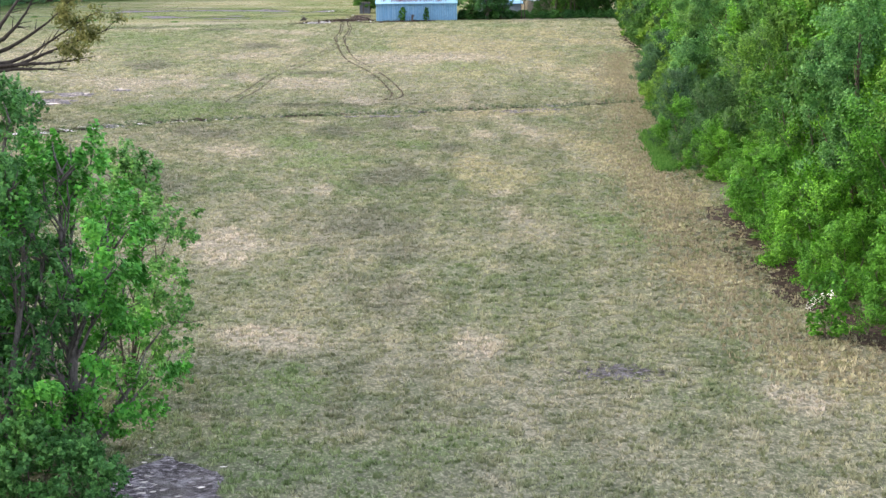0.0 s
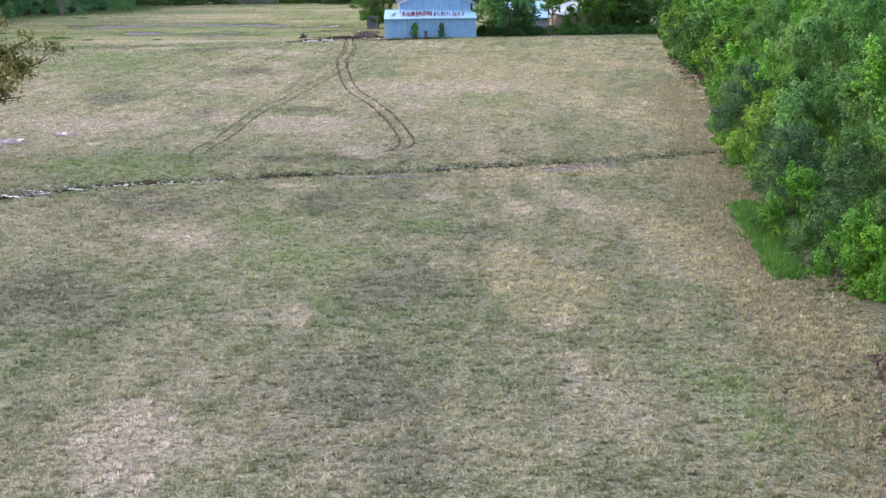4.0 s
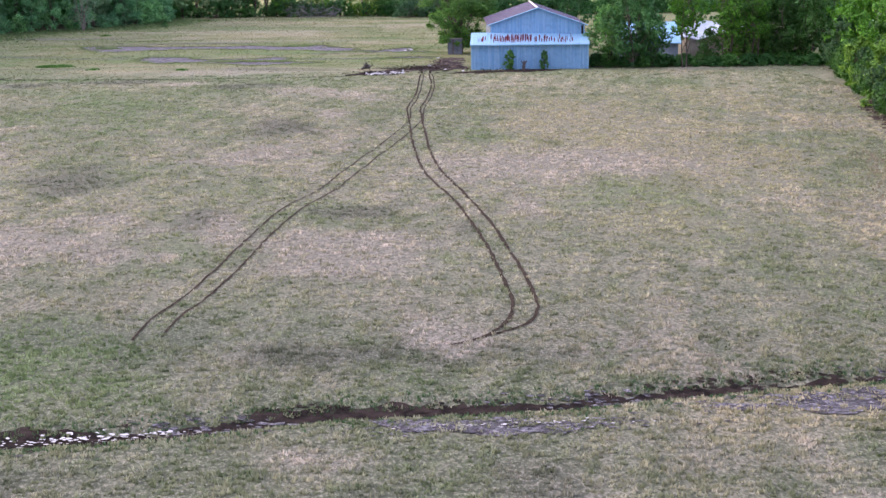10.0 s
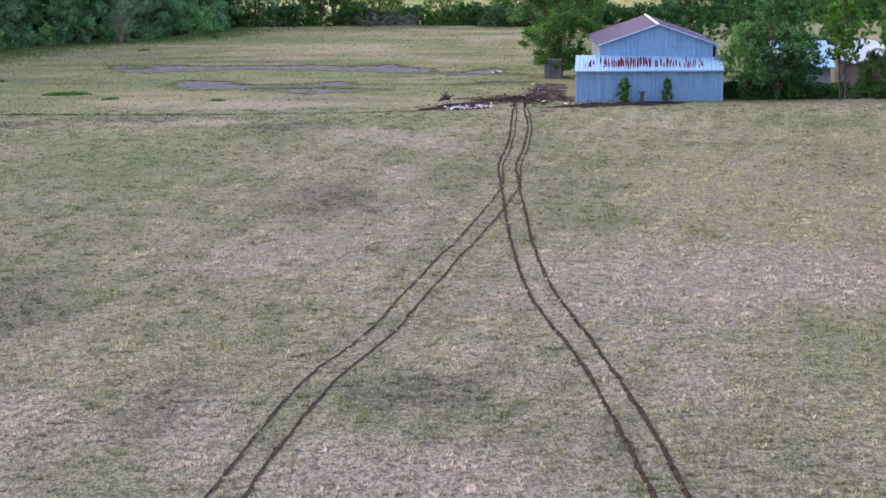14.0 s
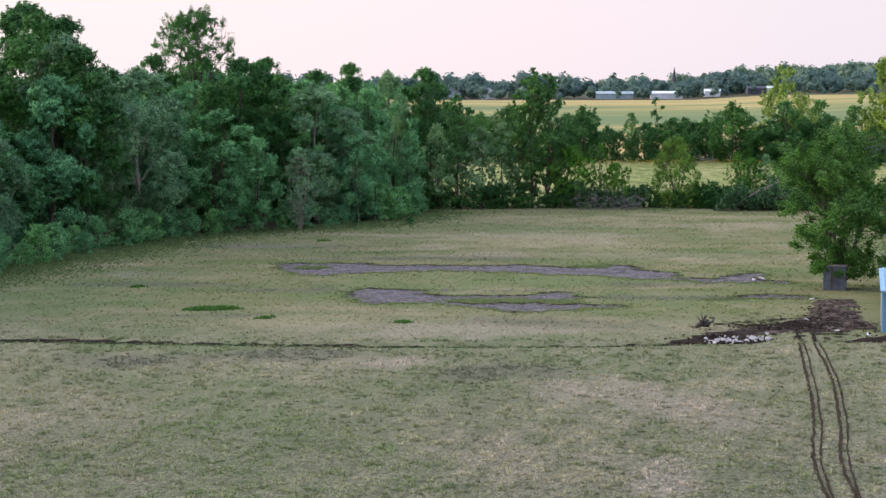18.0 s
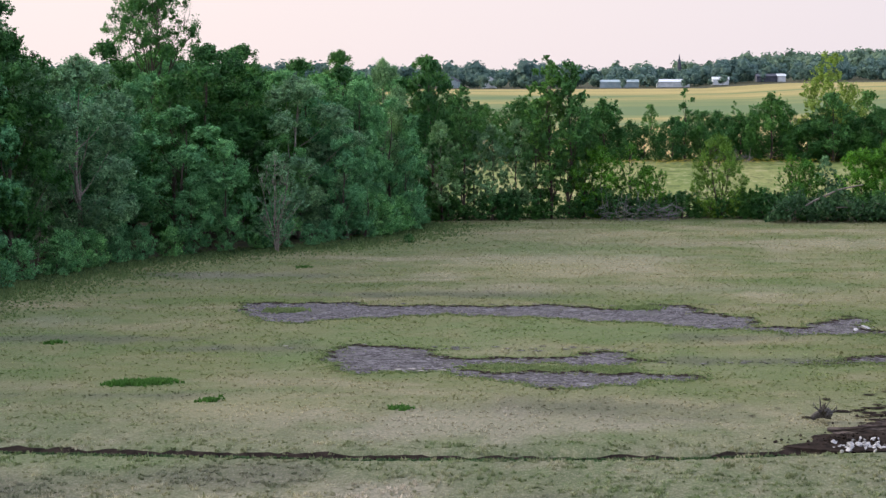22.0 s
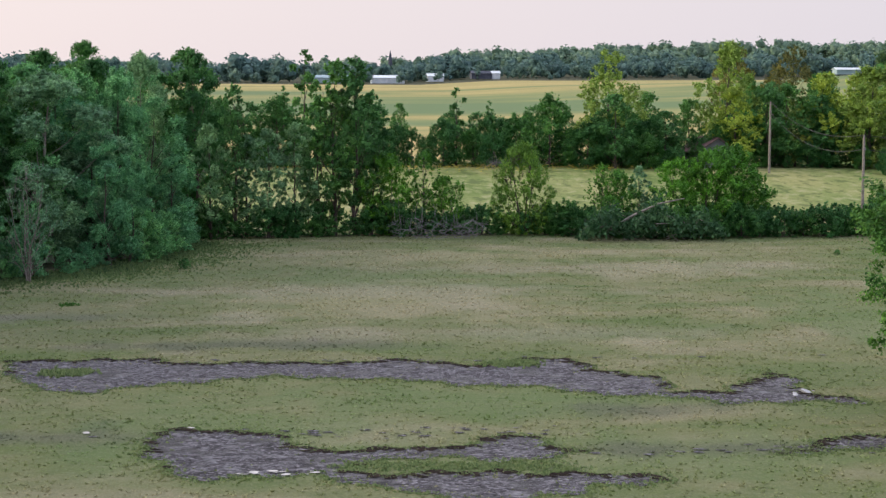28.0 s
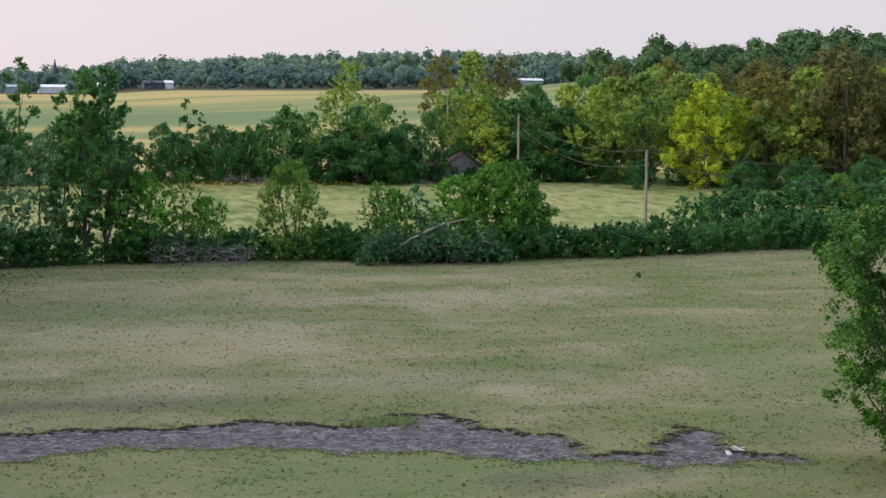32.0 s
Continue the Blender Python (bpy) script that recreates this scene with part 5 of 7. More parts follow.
for off, step, kinds, lo, hi in [(0.2, 2.9, (4, 4, 4, 4, 3), 0.4, 0.85), (5.2, 9.5, (1, 3, 0, 3), 0.6, 0.85), (9.0, 5.6, (0, 2, 2, 0), 0.85, 1.0), (13.5, 6.0, (2, 0, 2), 0.88, 1.05), (20, 11.0, (2, 0), 0.95, 1.1)]:
    for i, (x, y, dx, dy) in enumerate(along(WOOD_EDGE[1:], step, 1.0)):
        k = kinds[rng.randrange(len(kinds))]
        WOOD[k].put(x - dy * off + rng.uniform(-0.9, 0.9), y + dx * off + rng.uniform(-0.9, 0.9), rng.uniform(lo, hi), rng.uniform(0, 360))
for x, y, s in [(-70, 60, 1.28), (-74, 66, 1.3), (-66, 62, 1.1), (-46, 112, 0.95), (-43.5, 128, 1.0), (-39, 129, 1.02), (-52, 118, 1.0), (-58, 112, 1.05), (-60, 128, 1.1), (-50, 136, 1.05), (-68, 100, 1.1), (-75, 85, 1.2), (-80, 70, 1.25), (-66, 118, 1.1)]:
    WOOD[(2, 0, 2)[int(abs(x * 3)) % 3]].put(x, y, s, (x * 37) % 360)
for x, y, k, s, wide in [(-69.0, 64.7, 1, 1.33, 1.0), (-63.0, 72.3, 1, 1.12, 0.93), (-56.7, 80.6, 3, 1.05, 1.15), (-56.4, 90.1, 2, 1.06, 1.08), (-48.4, 96.3, 1, 1.0, 1.12), (-75.3, 75.1, 2, 1.38, 0.9), (-65.4, 65.4, 5, 0.98, 1.0), (-48.4, 82.2, 5, 0.88, 1.2), (-44.3, 100.3, 4, 0.78, 1.0), (-43.6, 105.8, 0, 0.97, 0.68), (-41.1, 110.8, 3, 1.07, 0.8), (-42.7, 119.7, 1, 1.12, 0.55), (-38.1, 124.2, 2, 1.0, 0.75), (-71.7, 56.0, 3, 0.9, 1.4), (-72.6, 77.0, 2, 1.3, 0.9)]:
    WOOD[k].put(x, y, s, (x * 71) % 360, wide * (1.28 if k in (1, 3) else 1.1))
tall_tree = make_tree("lone_tall_tree", "tall open-crowned tree standing above the wood", "tree", seed=21, h=23.6, r=5.0, base=0.74, limbs=12, clumps=170, leaves=180, leaf=0.14, trunk_r=0.36, mat=LEAF_DARK, ragged=0.3, gap=0.12, twigs=True, lump=1.3, top=0.5)
tall_tree.matrix_basis = pose(-62.4, 95, 0, 0, 0, 40)

# hedgerow across the end of the pasture
ROW = [
    Kind("hedgerow_tree", "tall slender tree of the hedgerow", "tree", ROW_G, seed=31, h=14, r=2.7, base=0.2, limbs=14, clumps=90, leaves=242, leaf=0.157, trunk_r=0.16, mat=LEAF_MID, top=0.8, ragged=0.5, gap=0.1),
    Kind("hedgerow_tree", "rounded green tree of the hedgerow", "tree", ROW_G, seed=32, h=8.6, r=3.4, base=0.05, limbs=18, clumps=150, leaves=270, leaf=0.095, trunk_r=0.12, stems=4, mat=LEAF_FRESH, ragged=0.15, twigs=True),
    Kind("hedgerow_tree", "light grey-green tree of the hedgerow", "tree", ROW_G, seed=33, h=10.5, r=2.6, base=0.15, limbs=12, clumps=75, leaves=270, leaf=0.136, trunk_r=0.13, mat=LEAF_GREY, ragged=0.45, gap=0.1),
    Kind("hedgerow_shrub", "dark low shrub of the hedgerow", "shrub", ROW_G, seed=34, h=2.6, r=2.2, base=0.0, limbs=5, clumps=34, leaves=144, leaf=0.143, trunk_r=0.06, stems=1, mat=LEAF_DARK, ragged=0.3),
    Kind("hedgerow_tree", "bright green bushy tree of the hedgerow", "tree", ROW_G, seed=35, h=7.6, r=3.4, base=0.1, limbs=12, clumps=100, leaves=270, leaf=0.121, trunk_r=0.12, stems=3, mat=LEAF_BRIGHT, ragged=0.4, gap=0.08),
    Kind("hedgerow_tree", "thin half-leafed sapling of the hedgerow", "tree", ROW_G, seed=36, h=8.0, r=2.2, base=0.3, limbs=18, clumps=36, leaves=181, leaf=0.107, trunk_r=0.09, mat=LEAF_BRIGHT, ragged=0.5),
]
for x, y, k, s in [(-36.5, 117, 2, 1.0), (-34.2, 119, 0, 0.72), (-33.0, 120, 2, 0.9), (-31.0, 119, 2, 0.95), (-28.6, 119.4, 2, 1.0), (-26.2, 120, 0, 0.9), (-24.6, 120.5, 0, 1.16), (-22.9, 121, 0, 1.18), (-21.3, 121, 0, 0.72), (-19.6, 121, 4, 0.72), (-16.2, 121, 5, 1.0), (-14.2, 121.4, 4, 0.72), (-12.2, 121, 3, 1.3), (-6.7, 121, 1, 1.0), (-2.4, 121, 3, 1.2), (0.8, 120, 5, 0.85), (2.4, 120, 4, 0.8), (4.4, 120, 2, 0.62), (8.4, 120, 4, 0.95), (11.2, 119.6, 4, 1.06), (13.6, 120.2, 4, 1.12), (16, 122, 4, 0.8), (40, 131, 3, 1.9), (44, 131, 3, 1.8), (48, 131.5, 3, 2.2), (52, 131, 1, 0.75), (56, 132, 3, 2.3), (60, 132, 3, 2.5), (36, 129, 3, 1.7)]:
    ROW[k].put(x, y, s, (x * 53) % 360)
rng = random.Random(12)
for off, step in [(0.0, 2.1), (1.7, 2.6)]:
    for x, y, dx, dy in along(HEDGE_LINE, step, 0.4):
        ROW[3].put(x + rng.uniform(-0.4, 0.4), y + off + rng.uniform(-0.3, 0.3), rng.uniform(0.5, 1.2) * (1.15 if x > 16 else 1), rng.uniform(0, 360), rng.uniform(0.9, 1.2))

# trees behind the meadow, and on the slope beyond
BACK = [
    Kind("field_tree", "green field-edge tree behind the meadow", "tree", BACK_G, seed=41, h=13, r=4.6, base=0.08, limbs=7, clumps=105, leaves=156, leaf=0.221, trunk_r=0.2, mat=LEAF_MID, ragged=0.35),
    Kind("field_tree", "dark field-edge tree behind the meadow", "tree", BACK_G, seed=42, h=10, r=4.8, base=0.0, limbs=6, clumps=135, leaves=172, leaf=0.188, trunk_r=0.18, mat=LEAF_DARK, ragged=0.35),
    Kind("field_tree", "pale yellow-green tree behind the meadow", "tree", BACK_G, seed=43, h=15, r=4.6, base=0.1, limbs=8, clumps=105, leaves=156, leaf=0.206, trunk_r=0.22, mat=LEAF_GOLD, ragged=0.35),
    Kind("field_tree", "narrow upright tree behind the meadow", "tree", BACK_G, seed=44, h=15, r=2.6, base=0.1, limbs=7, clumps=82, leaves=156, leaf=0.192, trunk_r=0.18, mat=LEAF_MID, top=0.8, ragged=0.4),
    Kind("field_tree", "large olive-brown tree on the wooded slope", "tree", HILL_G, seed=45, h=18, r=6.0, base=0.08, limbs=8, clumps=127, leaves=156, leaf=0.250, trunk_r=0.3, mat=LEAF_OLIVE, ragged=0.3),
    Kind("field_tree", "pale yellow-green tree on the wooded slope", "tree", HILL_G, seed=46, h=16, r=5.4, base=0.08, limbs=8, clumps=120, leaves=156, leaf=0.236, trunk_r=0.28, mat=LEAF_GOLD, ragged=0.35),
]


def set_back(k, x, y, scale, turn, wide=1.0):
    x, y, small = over_meadow(x, y)
    BACK[k].put(x, y, scale * small, turn, wide)


rng = random.Random(21)
for i in range(62):
    x = -84 + i * 2.5
    y = 250 + 5 * math.sin(i * 1.7) + rng.uniform(-3, 3)
    set_back(1, x, y, rng.uniform(0.45, 0.85) * (1.5 if i % 6 == 4 else 1), rng.uniform(0, 360))
for x, y, k, s in [(-86, 318, 0, 1.35), (-76, 322, 0, 1.4), (-66, 326, 1, 1.7), (-56, 330, 0, 1.3), (-46, 330, 1, 1.4), (-30, 322, 1, 1.0), (-24, 325, 3, 0.8), (-16, 326, 1, 1.1), (-12, 322, 0, 0.9), (-8.5, 328, 3, 0.85), (6.7, 322, 3, 1.02), (11, 324, 0, 0.8), (14.5, 326, 1, 1.0), (23, 330, 1, 1.0), (31, 330, 0, 0.8), (38, 322, 2, 0.9), (43, 326, 2, 1.0), (48, 330, 0, 1.1), (56, 326, 0, 1.0), (63, 322, 5, 0.9), (70, 326, 0, 1.2), (77, 320, 2, 0.9), (84, 324, 0, 1.15), (92, 326, 5, 1.1), (100, 322, 0, 1.2)]:
    set_back(k, -26 + (x + 26) * 0.82, y - 70, s * 0.84, (x * 41) % 360)
for i in range(16):
    set_back((1, 0, 1, 3)[i % 4], -60 + i * 11 + rng.uniform(-4, 4), 345 + rng.uniform(-14, 14), rng.uniform(0.4, 0.75), i * 70)
for x, y, k, s in [(30, 236, 1, 0.55), (34, 240, 0, 0.7), (25, 238, 0, 0.9), (21, 240, 1, 0.7), (46, 243, 5, 0.8), (52, 246, 0, 1.0), (57, 250, 0, 1.05), (63, 250, 5, 0.95), (61, 244, 0, 0.9), (68, 240, 5, 1.0), (72, 238, 5, 1.05), (76, 228, 2, 0.72), (80, 222, 2, 0.8), (83, 216, 2, 0.85), (87, 212, 2, 0.85), (91, 206, 4, 0.85), (96, 208, 4, 0.95), (101, 204, 4, 0.95), (106, 198, 4, 1.0), (94, 216, 4, 0.9), (112, 204, 4, 1.0), (88, 226, 4, 1.0), (80, 240, 5, 1.05), (97, 230, 5, 1.1), (108, 222, 5, 1.15), (70, 195, 1, 0.5), (76, 188, 1, 0.55), (82, 182, 1, 0.6), (90, 176, 1, 0.6), (72, 178, 1, 0.45), (62, 214, 1, 0.4), (84, 168, 1, 0.55), (80, 156, 1, 0.5), (76, 150, 1, 0.5), (88, 150, 1, 0.6), (66, 144, 1, 0.45), (72, 140, 1, 0.5)]:
    set_back(k, x, y, s, (x * 29) % 360, 1.25)

LEAF_SPRING = make_leaf("vivid_yellow_green_leaves", (0.163, 0.256, 0.024), (0.3, 0.427, 0.042), (0.471, 0.586, 0.072), 0.35)
BACK.append(Kind("field_tree", "broad vivid yellow-green tree at the meadow's edge", "tree", BACK_G, seed=47, h=12.5, r=5.6, base=0.04, limbs=14, clumps=200, leaves=170, leaf=0.2, trunk_r=0.26, mat=LEAF_SPRING, ragged=0.25, lump=1.25))
for x, y, k, scale, wide in [(56.5, 175.0, 6, 1.0, 1.15), (63.5, 181.0, 6, 0.85, 1.1), (60.0, 202.0, 2, 0.98, 1.25), (54.0, 205.0, 2, 0.8, 1.2), (78.0, 203.0, 4, 0.86, 1.4), (90.0, 210.0, 4, 0.95, 1.4), (100.0, 212.0, 4, 0.9, 1.3)]:
    BACK[k].put(x, y, scale, (x * 43) % 360, wide)
for i, (x, y, dx, dy) in enumerate(along([(20, 244), (34, 236), (44, 239), (54, 243), (66, 233), (74, 221), (82, 209), (92, 199), (104, 190), (114, 180)], 4.2)):
    set_back(1, x, y + 2 * math.sin(i * 1.9), 0.3 + 0.12 * math.sin(i * 2.7), i * 77)


def far_wood(name, label, spots, mats, seed, size, leaves=70, card=0.11, lobes=5, fine=1):
    """Distant woods: many crowns of several leafy lobes each, in one mesh."""
    r = np.random.default_rng(seed)
    sp = np.array(spots)
    s = size * np.clip(r.lognormal(-0.12, 0.28, len(sp)), 0.5, 1.5)
    off = r.normal(0, 1, (len(sp), lobes, 3)) * np.array([0.22, 0.22, 0.16])
    off[:, 0] = (0, 0, 0.22)
    c = (np.stack([sp[:, 0], sp[:, 1], land(sp[:, 0], sp[:, 1]) + s * 0.58], 1)[:, None] + off * s[:, None, None]).reshape(-1, 3)
    q = (s[:, None] * r.uniform(0.24, 0.4, (len(sp), lobes))).ravel()
    q[::lobes] *= 1.15
    per = max(3, leaves // lobes)
    m = len(c) * per
    i = np.repeat(np.arange(len(c)), per)
    d = r.normal(0, 1, (m, 3)) + np.array([0, -0.25, 0.35])
    d /= np.linalg.norm(d, axis=1)[:, None]
    p = c[i] + d * (q[i] * r.uniform(0.85, 1.1, m))[:, None]
    nn = d + np.array([0, 0, 0.3]) + r.normal(0, 0.5, (m, 3))
    nn /= np.linalg.norm(nn, axis=1)[:, None]
    t1 = np.cross(nn, r.normal(0, 1, (m, 3)))
    t1 /= np.linalg.norm(t1, axis=1)[:, None]
    t2 = np.cross(nn, t1)
    tree = np.repeat(np.arange(len(sp)), lobes)
    z = (s[tree][i] * card * r.uniform(0.5, 1.2, m))[:, None]
    v = np.stack([p - t1 * z - t2 * z * 0.5, p + t1 * z - t2 * z * 0.5, p + t2 * z], 1).reshape(-1, 3)
    # an uneven inner mass closes each lobe
    bm = bmesh.new()
    bmesh.ops.create_icosphere(bm, subdivisions=fine, radius=1)
    cv = np.array([g.co[:] for g in bm.verts])
    cf = np.array([[g.index for g in t.verts] for t in bm.faces])
    bm.free()
    core = (c[:, None] + cv[None] * q[:, None, None] * r.uniform(0.6, 0.95, (len(c), len(cv), 1))).reshape(-1, 3)
    corf = (cf[None] + (np.arange(len(c)) * len(cv))[:, None, None]).reshape(-1, 3) + len(v)
    fa = np.concatenate([np.arange(len(v)).reshape(-1, 3), corf])
    me = mesh_from(name, np.concatenate([v, core]), fa, mats)
    kinds = r.integers(0, len(mats), len(sp))
    me.polygons.foreach_set("material_index", np.concatenate([kinds[tree][i], np.repeat(kinds[tree], len(cf))]).astype(np.int32))
    return tagged(new(name, me), label, "woods", kind="stuff")


LEAF_HILL = make_leaf("deep_hill_leaves", (0.02, 0.055, 0.03), (0.042, 0.1, 0.05), (0.085, 0.16, 0.08), 0.25)
# distance haze is mixed into these two paler, bluer leaf colours
LEAF_FAR = make_leaf("haze_tinted_leaves", (0.079, 0.149, 0.174), (0.116, 0.203, 0.222), (0.165, 0.263, 0.262), 0.25)
LEAF_FAR2 = make_leaf("haze_tinted_dark_leaves", (0.067, 0.13, 0.145), (0.101, 0.182, 0.193), (0.143, 0.238, 0.226), 0.25)
rs = np.random.default_rng(4)
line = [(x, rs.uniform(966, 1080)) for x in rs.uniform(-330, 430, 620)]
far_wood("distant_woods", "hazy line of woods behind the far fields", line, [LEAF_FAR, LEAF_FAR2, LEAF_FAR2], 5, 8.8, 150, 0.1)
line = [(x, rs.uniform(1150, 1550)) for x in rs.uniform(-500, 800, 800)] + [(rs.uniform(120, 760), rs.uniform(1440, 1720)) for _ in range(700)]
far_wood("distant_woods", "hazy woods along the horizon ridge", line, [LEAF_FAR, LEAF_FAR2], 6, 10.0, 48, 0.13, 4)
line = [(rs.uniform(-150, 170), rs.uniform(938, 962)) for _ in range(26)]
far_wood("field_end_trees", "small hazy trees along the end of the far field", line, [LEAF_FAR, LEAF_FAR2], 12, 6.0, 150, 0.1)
slope = []
while len(slope) < 1000:
    x, y = rs.uniform(105, 560), rs.uniform(330, 640)
    clear = abs((x + 35.2) / (y + 45.2) - 0.323) < 0.014 and y > 430
    if x - 0.35 * (y - 330) > 118 - 0.1 * (y - 330) and not clear:
        slope.append((x, y))
far_wood("hillside_woods", "unbroken green woods on the hillside", slope, [LEAF_HILL, LEAF_HILL, LEAF_SAGE], 7, 7.2, 250, 0.085)
for i in range(120):
    set_back((0, 4, 1, 0, 5, 4, 0)[i % 7], rs.uniform(105, 200), rs.uniform(210, 335), rs.uniform(0.75, 1.05), i * 83)
for i in range(60):
    set_back((0, 1, 4, 0)[i % 4], rs.uniform(80, 230), rs.uniform(335, 440), rs.uniform(0.8, 1.1), i * 59)
# deeper trees of the wood, and those beside the meadow
for i in range(110):
    y = rs.uniform(-10, 130)
    edge = float(np.interp(y, [p[1] for p in WOOD_EDGE], [p[0] for p in WOOD_EDGE]))
    WOOD[(0, 2, 1, 2)[i % 4]].put(edge - rs.uniform(24, 75), y, rs.uniform(0.75, 1.0), i * 47)
for i in range(46):
    y = rs.uniform(135, 260)
    WOOD[(0, 2, 2, 1)[i % 4]].put(-46 - 0.32 * (y - 125) - rs.uniform(0, 60), y, rs.uniform(0.55, 0.78), i * 61)


# ---- barn ----
def make_paint(name, base, worn, rust=0.0):
    m, n, l = material(name)
    tc = n.new("ShaderNodeTexCoord")
    vec = tc.outputs["Object"]
    streak = noisy(n, l, scaled(n, l, vec, 3.0, 3.0, 0.12), 1.6, 5, 0.65)
    spots = noisy(n, l, vec, 2.4, 5, 0.6)
    c = mixed(n, l, ramp(n, l, streak, [(0.38, 0.0), (0.72, 0.8)]), base, worn)
    c = mixed(n, l, ramp(n, l, spots, [(0.3, 0.35), (0.5, 0.0)]), c, tuple(q * 0.55 for q in base))
    if rust:
        r = noisy(n, l, scaled(n, l, vec, 2.2, 0.7, 1), 1.1, 6, 0.7)
        c = mixed(n, l, ramp(n, l, r, [(0.62 - rust, 0.0), (0.70 - rust, 1.0)]), c, (0.095, 0.055, 0.07))
    return finish(m, n, l, c, 0.42, 0.25, spots, 0.15, 0.01)


BLUE_WALL = make_paint("weathered_blue_steel", (0.15, 0.34, 0.57), (0.30, 0.48, 0.66))
BLUE_ROOF = make_paint("pale_blue_steel_roof", (0.21, 0.42, 0.60), (0.33, 0.51, 0.64))
RED_RUST = make_plain("red_rust", (0.07, 0.012, 0.017), (0.14, 0.03, 0.036), 6.0, rough=0.95, dist=0.004, spec=0.05)
BROWN_ROOF = make_paint("rusty_brown_steel_roof", (0.10, 0.09, 0.135), (0.175, 0.155, 0.21), rust=0.06)
GREY_WALL = make_plain("unpainted_grey_steel", (0.20, 0.24, 0.30), (0.29, 0.33, 0.39), 1.5, rough=0.5, metal=0.2, dist=0.01)
TRIM = make_plain("pale_trim", (0.55, 0.52, 0.52), (0.68, 0.64, 0.62), 3.0, rough=0.5, dist=0.005)
CONCRETE = make_plain("weathered_concrete", (0.16, 0.15, 0.155), (0.30, 0.285, 0.285), 3.0, dist=0.02)
WHITE_ROOF = make_plain("white_metal_roof", (0.26, 0.32, 0.40), (0.38, 0.44, 0.51), 1.0, rough=0.4, dist=0.01)
TAN_WALL = make_plain("tan_steel_wall", (0.24, 0.215, 0.175), (0.33, 0.30, 0.245), 1.2, rough=0.6, dist=0.01)
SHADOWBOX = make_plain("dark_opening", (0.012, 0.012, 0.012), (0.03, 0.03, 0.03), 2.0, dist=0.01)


def sheet(length, height, pitch=0.3, rib=0.035, thick=0.03):
    """Ribbed steel sheeting in the XZ plane, ribs upright, facing -Y, with thickness."""
    n = max(2, int(round(length / pitch)))
    p = length / n
    xs, ys = [], []
    for i in range(n):
        for a, b in ((0.0, 0.0), (0.62, 0.0), (0.70, -rib), (0.92, -rib)):
            xs.append((i + a) * p), ys.append(b)
    xs.append(length), ys.append(0.0)
    k = len(xs)
    v = [(x, y, 0) for x, y in zip(xs, ys)] + [(x, y, height) for x, y in zip(xs, ys)] + [(x, thick, 0) for x in xs] + [(x, thick, height) for x in xs]
    f = []
    for i in range(k - 1):
        f += [(i, i + 1, k + i + 1, k + i), (2 * k + i + 1, 2 * k + i, 3 * k + i, 3 * k + i + 1), (k + i, k + i + 1, 3 * k + i + 1, 3 * k + i), (i + 1, i, 2 * k + i, 2 * k + i + 1)]
    f += [(0, k, 3 * k, 2 * k), (k - 1, 3 * k - 1, 4 * k - 1, 2 * k - 1)]
    return np.array(v, dtype=float), np.array(f)


def moved(vf, m):
    v, f = vf
    a = np.array(m)
    return v @ a[:3, :3].T + a[:3, 3], f


def slope_top(vf, fn):
    """Lifts the upper edge of sheeting to a line of its own."""
    v, f = vf
    v = v.copy()
    top = v[:, 2] > 0.01
    v[top, 2] = fn(v[top, 0])
    return v, f


BARN = new("barn")
tagged(BARN, "weathered blue steel barn with a rust-streaked lean-to", "barn")
BARN.matrix_basis = pose(0, 0, 0)
EAVE, JOIN_Y, JOIN_Z = 2.58, 4.0, 3.50
TURN = -4.2
SKEW = Matrix(((1, 0.125, 0, 0), (0, 1, 0, 0), (0, 0, 1, 0), (0, 0, 0, 1)))
part("lean_to_wall", mesh_from("lean_to_wall", *moved(sheet(12, EAVE, 0.34), pose(0, 0, -0.03)), BLUE_WALL), BARN, "ribbed blue steel wall")


def lean_side():
    w = moved(sheet(4.0, EAVE, 0.34), pose(0, 0, 0))
    w = slope_top(w, lambda s: EAVE + (JOIN_Z - EAVE) * s / 4.0)
    return w


part("lean_to_end_wall", mesh_from("lean_to_end_wall", *moved(lean_side(), SKEW @ pose(0.03, 0.04, -0.03, 0, 0, 90)), GREY_WALL), BARN, "pale grey steel end wall")
part("lean_to_end_wall", mesh_from("lean_to_end_wall", *moved(lean_side(), SKEW @ pose(11.94, 0.04, -0.03, 0, 0, 90)), BLUE_WALL), BARN)
pitch_len = math.hypot(4.3, JOIN_Z - EAVE)
tilt = math.degrees(math.atan2(JOIN_Z - EAVE, 4.0))
roof_m = SKEW @ pose(-0.15, -0.3, EAVE - 0.07 + 0.06) @ pose(0, 0, 0, -(90 - tilt), 0, 0)
lean_roof = part("lean_to_roof", mesh_from("lean_to_roof", *moved(sheet(12.3, pitch_len, 0.34), roof_m), BLUE_ROOF), BARN, "pale blue steel roof with red rust streaks")
rr = random.Random(3)
